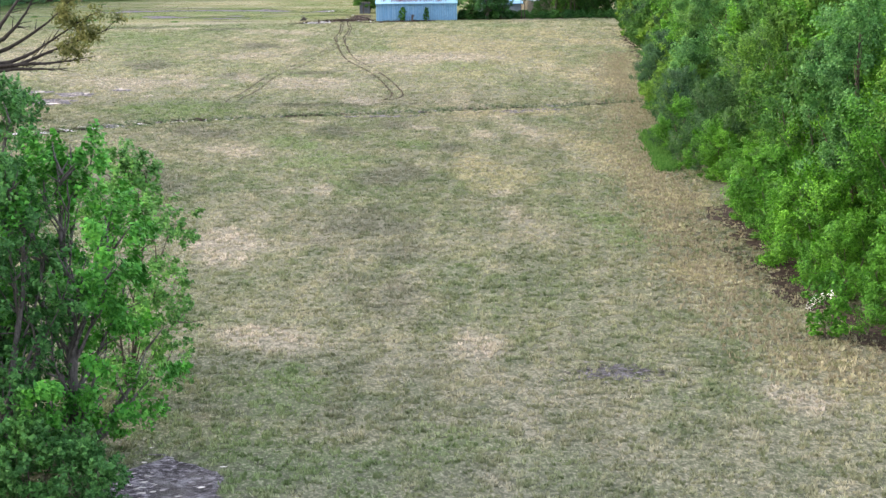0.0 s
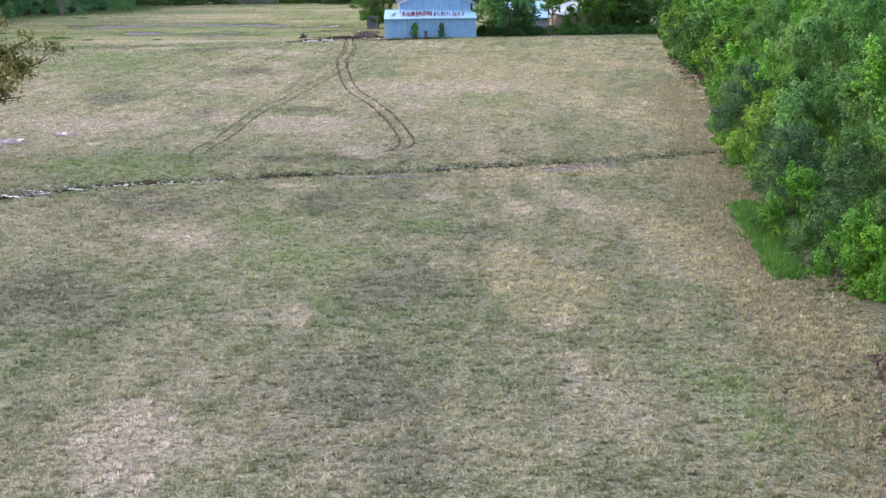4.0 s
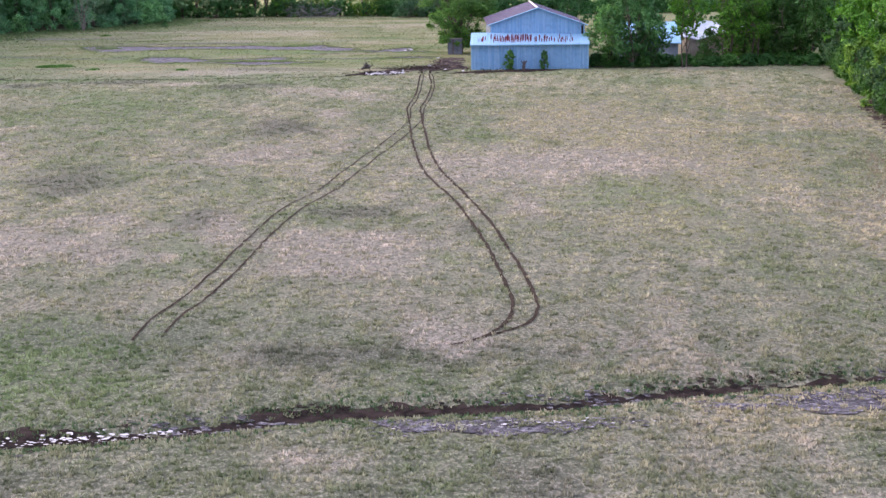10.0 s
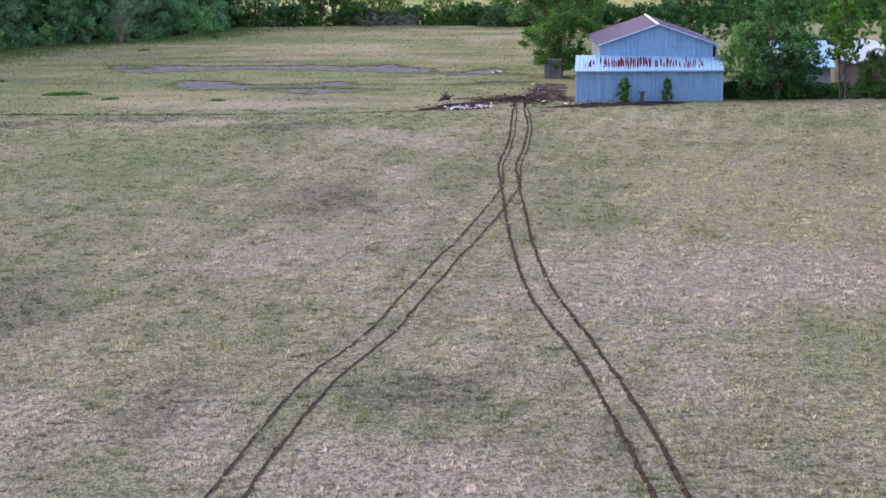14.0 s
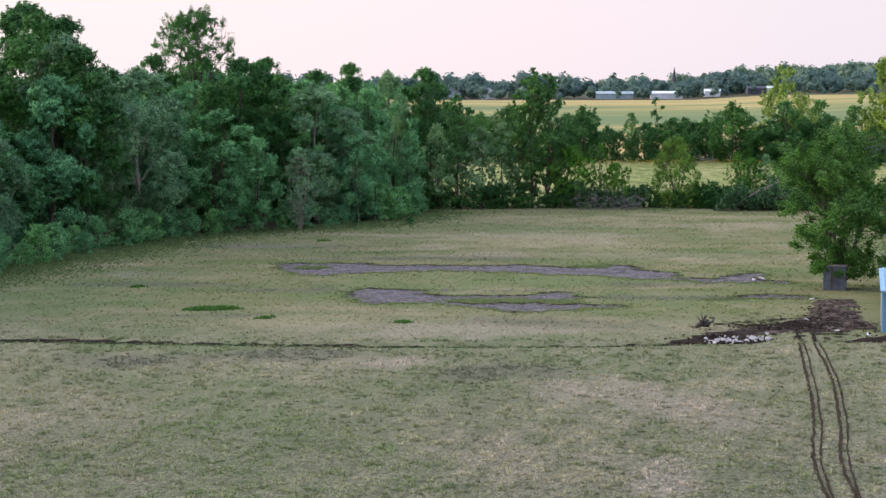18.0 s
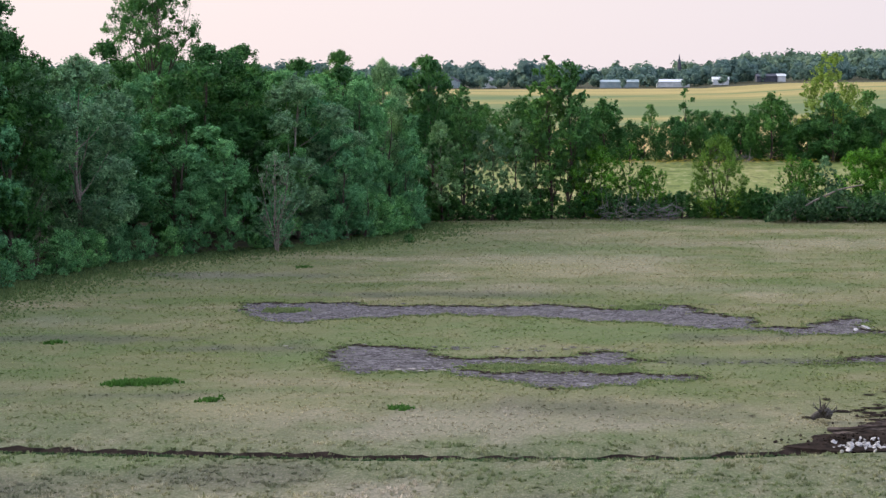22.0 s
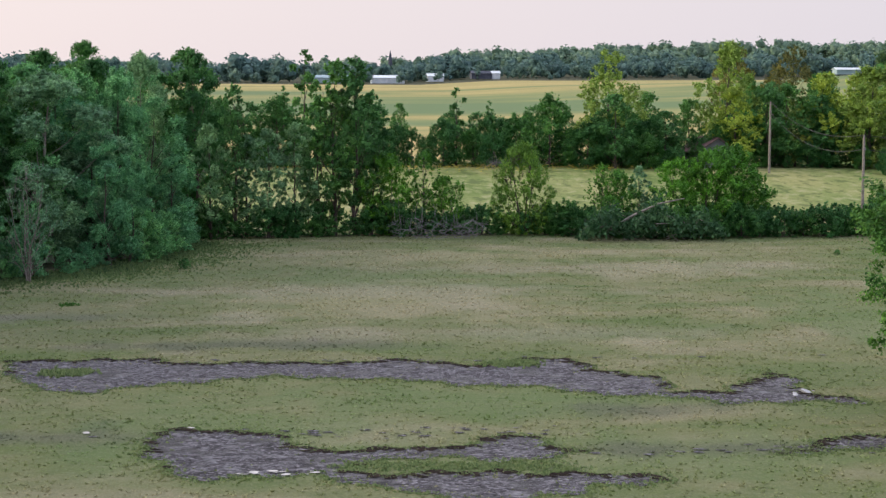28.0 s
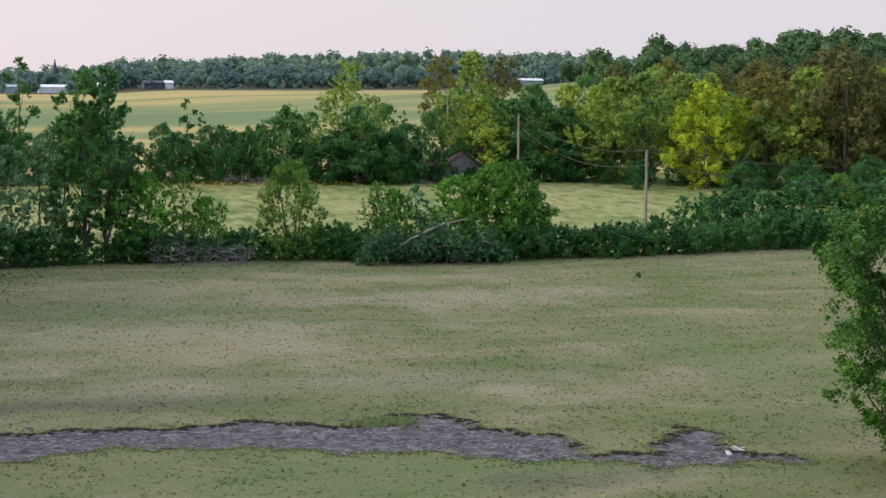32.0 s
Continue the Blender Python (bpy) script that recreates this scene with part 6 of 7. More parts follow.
for i in range(74):
    x = 0.9 + 9.6 * i / 73 + rr.uniform(-0.05, 0.05)
    mid_way = math.exp(-((x - 4.6) / 2.3) ** 2)
    if rr.random() > 0.6 + 0.4 * mid_way:
        continue
    ln = rr.uniform(1.3, 2.6) * (0.8 + 0.5 * mid_way)
    u0 = rr.uniform(0.5, 1.1) if rr.random() < 0.7 else rr.uniform(1.2, 1.9)
    ln = min(ln, 3.7 - u0)
    w = rr.uniform(0.07, 0.14)
    vs = []
    k = 5
    for j in range(k):
        t = j / (k - 1)
        ww = w * rr.uniform(0.7, 1.1) * (0.55 if j in (0, 4) else 1)
        vs += [(x - ww / 2, -0.043, u0 + ln * t), (x + ww / 2, -0.043, u0 + ln * t)]
    fs = [(2 * j, 2 * j + 1, 2 * j + 3, 2 * j + 2) for j in range(k - 1)]
    part("rust_streak", mesh_from("rust_streak", *moved((np.array(vs), np.array(fs)), roof_m), RED_RUST), lean_roof, "red rust streak")
part("eave_trim", mesh_from("eave_trim", *box(-0.16, -0.34, EAVE - 0.12, 12.16, -0.28, EAVE + 0.0), BLUE_ROOF), BARN)
part("corner_trim", mesh_from("corner_trim", *box(-0.06, -0.06, -0.05, 0.06, 0.05, EAVE - 0.03), BLUE_ROOF), BARN, "pale corner trim")
part("corner_trim", mesh_from("corner_trim", *box(11.95, -0.06, -0.05, 12.06, 0.05, EAVE - 0.03), BLUE_ROOF), BARN)
# main shed behind, turned a little
MAIN = pose(2.35, 4.0, -0.05, 0, 0, TURN)
MW, MD, ME, MR = 9.8, 17.0, 4.4, 6.1
gable = slope_top(sheet(MW, ME, 0.34), lambda s: ME + (MR - ME) * (1 - np.abs(s - MW / 2) / (MW / 2)))
part("gable_wall", mesh_from("gable_wall", *moved(gable, MAIN), BLUE_WALL), BARN, "ribbed blue steel gable")
back_gable = moved(gable, pose(MW, MD, 0, 0, 0, 180))
part("gable_wall", mesh_from("gable_wall", *moved(back_gable, MAIN), BLUE_WALL), BARN)
part("side_wall", mesh_from("side_wall", *moved(moved(sheet(MD - 0.1, ME - 0.02, 0.34), pose(0.0, MD - 0.05, 0, 0, 0, -90)), MAIN), GREY_WALL), BARN, "pale grey steel side wall")
part("side_wall", mesh_from("side_wall", *moved(moved(sheet(MD - 0.1, ME - 0.02, 0.34), pose(MW, 0.05, 0, 0, 0, 90)), MAIN), GREY_WALL), BARN)
rl = math.hypot(MW / 2 + 0.3, (MR - ME) * (MW / 2 + 0.3) / (MW / 2))
ra = math.degrees(math.atan2(MR - ME, MW / 2))
drop = (MR - ME) * 0.3 / (MW / 2)
left_roof = pose(-0.3, MD + 0.25, ME - drop + 0.05, 0, 0, -90) @ pose(0, 0, 0, -(90 - ra), 0, 0)
right_roof = pose(MW + 0.3, -0.25, ME - drop + 0.05, 0, 0, 90) @ pose(0, 0, 0, -(90 - ra), 0, 0)
for m in (left_roof, right_roof):
    part("main_roof", mesh_from("main_roof", *moved(moved(sheet(MD + 0.5, rl, 0.34), m), MAIN), BROWN_ROOF), BARN, "rust-browned steel roof slope")
part("ridge_cap", mesh_from("ridge_cap", *moved(tube([(MW / 2, -0.28, MR + 0.06), (MW / 2, MD * 0.5, MR + 0.06), (MW / 2, MD + 0.28, MR + 0.06)], [0.11] * 3, 8), MAIN), TRIM, True), BARN, "pale ridge capping")
for s in (0, 1):
    a = (-0.3, -0.27, ME - drop + 0.05) if s == 0 else (MW + 0.3, -0.27, ME - drop + 0.05)
    part("verge_trim", mesh_from("verge_trim", *moved(tube([a, ((a[0] + MW / 2) / 2, -0.27, (a[2] + MR + 0.06) / 2), (MW / 2, -0.27, MR + 0.06)], [0.07] * 3, 6), MAIN), BLUE_ROOF, True), BARN, "pale blue verge trim")
part("corner_gap", mesh_from("corner_gap", *moved(box(MW - 0.35, -0.06, ME - 0.95, MW - 0.15, -0.042, ME - 0.1), MAIN), SHADOWBOX), BARN, "dark gap at the corner sheet")

# shrubs and stump against the lean-to wall
VINE = Kind("wall_shrub", "dark columnar evergreen shrub against the blue wall", "shrub", "shrubs at the barn wall", seed=51, h=1.9, r=0.62, base=0.02, limbs=5, clumps=110, leaves=84, leaf=0.1, trunk_r=0.05, mat=LEAF_DARK, ragged=0.3, lump=1.4)
VINE.put(3.85, -0.72)
VINE.put(7.35, -0.72, 0.95, 120, 0.8)


STUMP_WOOD = make_plain("dark_rotten_wood", (0.045, 0.042, 0.042), (0.15, 0.14, 0.135), 9.0, stretch=(3, 3, 0.8), dist=0.08, strength=1.0)


def make_stump(name, label, x, y, h, r, seed, mat):
    g = np.random.default_rng(seed)
    e = new(name)
    tagged(e, label, "stump")
    e.matrix_basis = pose(x, y, land_at(x, y))
    path = [(0, 0, -0.1), (0.02, 0, h * 0.4), (0.04, 0.03, h * 0.75), (0.1, 0.05, h)]
    part("trunk", mesh_from("trunk", *tube(path, [r * 1.3, r, r * 0.9, r * 0.6], 9), mat, True), e)
    for i in range(7):
        a = i * 0.9 + g.random()
        d = np.array([math.cos(a) * 0.5, math.sin(a) * 0.4, g.uniform(0.3, 0.8)])
        s = np.array([0.04, 0.03, h * g.uniform(0.3, 0.8)])
        part("branch_stub", mesh_from("branch_stub", *tube([s, s + d * 0.4, s + d * 0.7], [0.05, 0.035, 0.012], 5), mat, True), e)
    for i in range(6):
        a = i * 1.05 + g.random()
        d = np.array([math.cos(a), math.sin(a), 0])
        p = [d * r * 0.5 + (0, 0, h * 0.2), d * r * 1.6 + (0, 0, h * 0.18 * g.random()), d * r * (2.2 + g.random()) + (0, 0, -0.06)]
        part("root", mesh_from("root", *tube(p, [r * 0.35, r * 0.25, r * 0.1], 6), mat, True), e)
    return e


make_stump("tree_stump", "dark broken stump at the barn wall", 5.25, -0.9, 0.95, 0.16, 1, STUMP_WOOD)
ROOTS = new("uprooted_stump")
tagged(ROOTS, "uprooted dark stump with tangled roots", "stump")
ROOTS.matrix_basis = pose(-10.7, 1.0, 0.25)
g = np.random.default_rng(8)
part("trunk", mesh_from("trunk", *tube([(-0.5, 0, -0.1), (-0.3, 0.05, 0.05), (0, 0.1, 0.1), (0.25, 0.1, 0.12), (0.4, 0.12, 0.12)], [0.12, 0.16, 0.2, 0.26, 0.1], 9), STUMP_WOOD, True), ROOTS)
for i in range(15):
    d = g.normal(0, 1, 3)
    d[2] = abs(d[2]) * 1.3 + 0.2
    d /= np.linalg.norm(d)
    part("root", mesh_from("root", *tube([(0, 0, 0.1), d * 0.3 + g.normal(0, 0.12, 3) + (0, 0, 0.1), d * 0.62 + g.normal(0, 0.12, 3) + (0, 0, 0.1)], [0.08, 0.045, 0.012], 5), STUMP_WOOD, True), ROOTS)

# heaps of turned soil
def heap(x, y, rx, ry, h, seed, mat, label):
    k = 22
    u, a = np.meshgrid(np.linspace(0, 1, 10), np.arange(k) * 2 * np.pi / k, indexing="ij")
    s = np.random.default_rng(seed)
    px = x + rx * u * np.cos(a) * (1 + 0.15 * np.sin(3 * a + seed))
    py = y + ry * u * np.sin(a) * (1 + 0.15 * np.sin(4 * a + seed))
    pz = land(px, py) + h * np.clip(1 - u ** 1.6, 0, 1) * (1 + 0.35 * np.sin(px * 3.1 + seed) * np.sin(py * 2.7)) + s.normal(0, 0.05, u.shape) * (1 - u) - 0.02 * (u > 0.99)
    v = np.stack([px, py, pz], -1).reshape(-1, 3)
    i, j = np.meshgrid(np.arange(9), np.arange(k), indexing="ij")
    f = np.stack([i * k + j, (i + 1) * k + j, (i + 1) * k + (j + 1) % k, i * k + (j + 1) % k], -1).reshape(-1, 4)
    return tagged(new("soil_mound", mesh_from("soil_mound", v, f, mat, True)), label, "soil mound", "soil mounds by the barn")


heap(-1.7, 9.5, 1.4, 4.0, 0.2, 1, RUST_SOIL, "long heap of turned brown soil beside the barn")
heap(-5.0, 3.2, 1.5, 1.2, 0.22, 2, SOIL, "low heap of dark turned soil")
heap(-1.2, 3.4, 0.8, 1.4, 0.25, 3, RUST_SOIL, "low heap of brown soil by the barn corner")
heap(-0.8, 15, 1.6, 3.4, 0.16, 4, RUST_SOIL, "heap of turned soil below the barn tree")

def clods(label, n, cx, cy, rx, ry, size, mat, seed):
    """Loose clods of earth, too many to pick apart, in one mesh."""
    g = np.random.default_rng(seed)
    base = np.array([(1, 0, 0), (0, 1, 0), (-1, 0, 0), (0, -1, 0), (0, 0, 0.8), (0, 0, -0.6)], dtype=float)
    tri = np.array([(0, 1, 4), (1, 2, 4), (2, 3, 4), (3, 0, 4), (1, 0, 5), (2, 1, 5), (3, 2, 5), (0, 3, 5)])
    c = np.stack([cx + rx * g.normal(0, 0.5, n), cy + ry * g.normal(0, 0.5, n)], 1)
    s = size * g.uniform(0.3, 1.3, (n, 1, 1)) * g.uniform(0.6, 1.4, (n, 6, 1))
    v = base[None] * s
    v[:, :, :2] += c[:, None]
    v[:, :, 2] += land(c[:, 0], c[:, 1])[:, None] + g.uniform(0.0, 0.25, (n, 1))
    f = (tri[None] + (np.arange(n) * 6)[:, None, None]).reshape(-1, 3)
    return tagged(new("earth_clods", mesh_from("earth_clods", v.reshape(-1, 3), f, mat)), label, "soil", kind="stuff")


clods("dark clods of turned earth beside the barn", 200, -2.0, 9.0, 1.9, 5.0, 0.075, RUST_SOIL, 1)
clods("dark clods of turned earth before the barn", 260, -5.0, 2.0, 4.4, 2.6, 0.075, SOIL, 2)
clods("dark clods along the drain head", 160, -10.0, -3.6, 2.6, 1.1, 0.08, SOIL, 3)
clods("dark clods of soil below the barn wall", 120, 3.0, -2.4, 4.5, 0.8, 0.07, SOIL, 4)

for i, pts in enumerate([[(-5.4, -4.6), (-5.2, -1.0), (-4.6, 2.0), (-3.6, 5.0), (-2.6, 8.5)], [(-4.6, -4.6), (-4.3, -1.0), (-3.6, 2.0), (-2.7, 4.6), (-1.9, 7.5)], [(-10.8, -1.4), (-8.4, 0.0), (-6.0, 1.0), (-3.6, 1.6)], [(-9.2, 2.0), (-6.6, 3.2), (-4.4, 5.0), (-3.0, 7.6)]]):
    ribbon("wheel_rut", curve(pts), 0.22, SOIL, "dark wheel mark in turned soil", "wheel track", 60 + i, lift=0.07)

# white rocks in the drain head
STONE = make_plain("pale_limestone", (0.38, 0.39, 0.42), (0.66, 0.66, 0.69), 4.0, dist=0.02)
rock_me = []
for s in range(4):
    g = np.random.default_rng(60 + s)
    bm = bmesh.new()
    bmesh.ops.create_icosphere(bm, subdivisions=1, radius=0.5)
    for v in bm.verts:
        v.co *= float(g.uniform(0.65, 1.15))
        v.co.z *= 0.7
    me = bpy.data.meshes.new("rock")
    bm.to_mesh(me)
    bm.free()
    me.materials.append(STONE)
    rock_me.append(me)
g = random.Random(14)
for i in range(105):
    t = g.random()
    x, y = -10.8 + 3.6 * t + g.gauss(0, 0.15), -4.7 + 0.8 * t + g.gauss(0, 0.5)
    s = g.uniform(0.11, 0.27)
    ob = tagged(new("rock", rock_me[i % 4]), "pale broken limestone rock in the drain", "rock", "rocks heaped in the drain head")
    ob.matrix_basis = pose(x, y, max(land_at(x, y), -0.1) + s * 0.22 + g.uniform(0.02, 0.16), g.uniform(0, 60), g.uniform(0, 60), g.uniform(0, 360)) @ Matrix.Diagonal((s * 1.2, s, s, 1))
for x, y, s in [(-4.3, 31.6, 0.45), (-5.0, 31.0, 0.3), (-3.9, 5.4, 0.35), (-2.7, 0.2, 0.3), (-2.2, 17.5, 0.3), (-1.0, -1.4, 0.3)]:
    ob = tagged(new("rock", rock_me[0]), "pale rock lying on bare soil", "rock", "loose rocks by the barn")
    ob.matrix_basis = pose(x, y, land_at(x, y) + s * 0.2, 10, 20, x * 90) @ Matrix.Diagonal((s * 1.6, s, s, 1))

# dark sheet stands for both litter and the shadow of the yard trees
patch("yard_floor", [(12.8, 0.9), (20, 1.2), (28, 1.0), (36, 2.0), (44, 6), (46, 14), (30, 11), (13, 12)], WOODFLOOR, "dark litter with the yard trees' shade in its colour", "litter", 16, lift=0.05, amount=0.5)
# small concrete shed under the barn tree
PALE_CONCRETE = make_plain("pale_weathered_concrete", (0.085, 0.10, 0.125), (0.16, 0.18, 0.215), 2.4, dist=0.02)
SHED = new("well_house")
tagged(SHED, "small grey concrete well house under a tree", "shed")
SHED.matrix_basis = pose(-0.55, 24.0, 0, 0, 0, -6)
part("wall", mesh_from("wall", *box(0, 0, -0.05, 1.65, 1.5, 1.75), PALE_CONCRETE), SHED)
part("lid", mesh_from("lid", *box(-0.06, -0.06, 1.75, 1.71, 1.56, 1.85), CONCRETE), SHED, "flat concrete cover slab")
part("corner_post", mesh_from("corner_post", *box(0.55, -0.05, -0.05, 0.68, 0.0, 1.74), BARK), SHED)

# the tree at the barn
barn_tree = make_tree("barn_tree", "broad many-stemmed green tree by the concrete well house", "tree", seed=58, h=11.9, r=4.6, base=0.1, limbs=22, clumps=400, leaves=260, leaf=0.13, trunk_r=0.16, stems=6, mat=LEAF_BARN, ragged=0.4, gap=0.34, lump=1.25, top=0.7)
barn_tree.matrix_basis = pose(0.9, 25.8, 0, 0, 0, 27) @ Matrix.Diagonal((1.36, 0.85, 0.97, 1))

BANK_LOW = Kind("yard_shrub", "low dark shrub under the yard trees", "shrub", "shrubs under the yard trees", seed=65, h=1.3, r=1.2, base=0.0, limbs=5, clumps=60, leaves=70, leaf=0.12, trunk_r=0.04, stems=3, mat=LEAF_DARK, ragged=0.4)
# yard trees right of the barn, and sheds behind them
YARD_G = "yard trees beside the barn"
YARD = [
    Kind("yard_tree", "leafy green yard tree beside the barn", "tree", YARD_G, seed=55, h=8.6, r=3.3, base=0.2, limbs=14, clumps=150, leaves=190, leaf=0.15, trunk_r=0.13, stems=3, mat=LEAF_MID, ragged=0.45, gap=0.12),
    Kind("yard_tree", "light open yard tree beside the sheds", "tree", YARD_G, seed=56, h=9.0, r=2.4, base=0.35, limbs=14, clumps=80, leaves=150, leaf=0.152, trunk_r=0.11, stems=2, mat=LEAF_BRIGHT, ragged=0.5, gap=0.2),
    Kind("yard_tree", "tall dark tree behind the barn", "tree", YARD_G, seed=57, h=10.5, r=4.2, base=0.2, limbs=12, clumps=110, leaves=150, leaf=0.194, trunk_r=0.22, mat=LEAF_DARK, ragged=0.3),
    Kind("yard_tree", "dark leafy tree shading the sheds", "tree", YARD_G, seed=59, h=9.0, r=3.2, base=0.06, limbs=14, clumps=150, leaves=170, leaf=0.15, trunk_r=0.12, stems=2, mat=LEAF_DEEP, ragged=0.45, gap=0.1),
]
for x, y, k, s in [(16.8, 0.4, 0, 1.0), (14.4, 1.6, 0, 0.72), (18.9, 1.8, 0, 0.62), (22.2, 0.6, 1, 0.86), (27.0, 2.3, 1, 0.95), (30.2, 3.4, 1, 1.05), (29.0, 5.0, 3, 0.8), (31.6, 7.5, 3, 0.9), (25.2, 3.0, 3, 0.42), (33.4, 5.2, 3, 0.9), (35.8, 6.2, 3, 1.0), (13.4, 26, 2, 0.85), (20.5, 30, 2, 0.95), (30, 34, 2, 1.0), (36, 30, 2, 1.05), (42, 24, 2, 1.0), (40, 12, 0, 1.2), (44, 16, 0, 1.2)]:
    YARD[k].put(x, y, s, (x * 67) % 360)
for i in range(44):
    BANK_LOW.put(13.2 + i * 0.6, 2.4 + 1.3 * math.sin(i * 2.1), 0.62 + 0.3 * math.sin(i * 1.7), i * 50, 1.4)


def make_house(name, label, category, x, y, turn, w, d, eave, ridge, wall, roof, door=None, windows=()):
    e = new(name)
    tagged(e, label, category)
    e.matrix_basis = pose(x, y, land_at(x, y), 0, 0, turn)
    v = [(0, 0, -0.1), (w, 0, -0.1), (w, d, -0.1), (0, d, -0.1), (0, 0, eave), (w, 0, eave), (w, d, eave), (0, d, eave), (w / 2, 0, ridge), (w / 2, d, ridge)]
    bm = bmesh.new()
    bv = [bm.verts.new(p) for p in v]
    for f in [(0, 1, 5, 8, 4), (1, 2, 6, 5), (2, 3, 7, 9, 6), (3, 0, 4, 7), (3, 2, 1, 0)]:
        bm.faces.new([bv[i] for i in f])
    me = bpy.data.meshes.new("wall")
    bm.to_mesh(me)
    bm.free()
    me.materials.append(wall)
    part("wall", me, e)
    o = 0.35
    k = (ridge - eave) / (w / 2)
    for s in (0, 1):
        x0 = -o if s == 0 else w + o
        z0 = eave - k * o + 0.03
        vv = [(x0, -o, z0), (w / 2, -o, ridge + 0.03), (w / 2, d + o, ridge + 0.03), (x0, d + o, z0)]
        vv += [(a, b, c + 0.12) for a, b, c in vv]
        part("roof", mesh_from("roof", vv, [(0, 1, 2, 3), (4, 7, 6, 5), (0, 4, 5, 1), (1, 5, 6, 2), (2, 6, 7, 3), (3, 7, 4, 0)], roof), e)
    if door:
        part("door", mesh_from("door", *box(door[0], -0.05, 0, door[0] + door[1], -0.01, door[2]), SHADOWBOX), e)
    for wx, wz in windows:
        win = part("window", mesh_from("window", *box(wx, -0.05, wz, wx + 0.9, -0.01, wz + 1.1), SHADOWBOX), e)
        part("frame", mesh_from("frame", *box(wx - 0.08, -0.07, wz - 0.08, wx + 0.98, -0.052, wz), TRIM), win)
    return e


make_house("white_shed", "pale blue-roofed shed half hidden by yard trees", "shed", 23.4, 10.0, 90, 7.0, 6.0, 2.0, 3.9, WHITE_ROOF, BLUE_ROOF)
make_house("tan_shed", "tan metal shed with a low white roof", "shed", 26.0, 11.0, 5, 10.0, 14, 2.2, 3.4, TAN_WALL, WHITE_ROOF, (3.2, 0.9, 1.9))
make_house("white_shed", "white-walled outbuilding behind yard trees", "shed", 17.6, 10.0, 0, 3.6, 6, 2.4, 3.4, WHITE_ROOF, WHITE_ROOF)

# farmhouse at the meadow's edge, and far sheds
make_house("cottage", "small dark-roofed cottage among trees", "house", 24.6, 184, 10, 5.6, 6, 2.2, 3.9, make_plain("grey_blue_siding", (0.10, 0.11, 0.125), (0.15, 0.16, 0.18), 1.0), make_plain("dark_red_shingles", (0.085, 0.05, 0.05), (0.14, 0.09, 0.085), 3.0), (3.4, 1.0, 2.0), [(1.2, 1.0), (5.6, 1.0)])
FAR_WHITE = make_plain("far_white_steel", (0.55, 0.62, 0.70), (0.70, 0.75, 0.80), 0.5)
FAR_GREY = make_plain("far_grey_steel", (0.26, 0.36, 0.42), (0.36, 0.45, 0.50), 0.5)
FAR_NAVY = make_plain("far_dark_steel", (0.05, 0.06, 0.09), (0.09, 0.10, 0.13), 0.5)
for x, w, wall, lab in [(-12.7, 21.3, FAR_GREY, "long grey-blue steel shed beyond the far field"), (18.6, 17.9, FAR_WHITE, "long white steel shed beyond the far field"), (49.1, 8.7, FAR_WHITE, "white steel shed beyond the far field"), (73, 10.9, FAR_NAVY, "long dark shed beyond the far field"), (84.2, 4.3, FAR_WHITE, "small white shed beyond the far field")]:
    make_house("far_shed", lab, "shed", x + w, 951, 90, 12, w, 2.9, 4.2, wall, wall)
make_house("far_house", "white house among distant trees", "house", -78, 962, 5, 8, 8, 4, 6.4, FAR_WHITE, FAR_GREY)
make_house("far_house", "pale house among distant trees", "house", -101, 964, -8, 9, 8, 3.6, 6.0, FAR_GREY, FAR_NAVY)
make_house("far_hall", "long white hall on the wooded slope", "shed", 190.5, 640, 90, 6, 9.5, 1.7, 2.4, FAR_GREY, FAR_WHITE)
SPIRE = new("church_steeple")
tagged(SPIRE, "slender dark church steeple above distant trees", "steeple")
SPIRE.matrix_basis = pose(44.3, 1219, land_at(44.3, 1219) + 2.0)
part("tower", mesh_from("tower", *box(-1.6, -1.6, -0.5, 1.6, 1.6, 6), FAR_GREY), SPIRE)
part("spire", mesh_from("spire", *tube([(0, 0, 6), (0, 0, 11), (0, 0, 17.5)], [1.8, 1.2, 0.1], 8), FAR_NAVY), SPIRE)
for x, y, h, lab in [(413.6, 1684, 15, "thin radio mast on the distant ridge"), (452, 1690, 11, "shorter radio mast on the distant ridge")]:
    mast = new("radio_mast")
    tagged(mast, lab, "mast", "masts on the ridge")
    mast.matrix_basis = pose(x, y, land_at(x, y))
    part("pole", mesh_from("pole", *tube([(0, 0, -1), (0, 0, h * 0.5), (0, 0, h)], [0.7, 0.6, 0.4], 6), FAR_GREY), mast)
    for k in (0.55, 0.8):
        part("bracket", mesh_from("bracket", *box(-1.1, -0.3, h * k, 1.1, 0.3, h * k + 0.5), FAR_GREY), mast)

# utility poles and wires
POLES = [(26.4, 119.8, 9.5), (32.4, 177.3, 9.0), (40.0, 237.0, 9.8), (70.0, 108.0, 9.5)]
tops = []
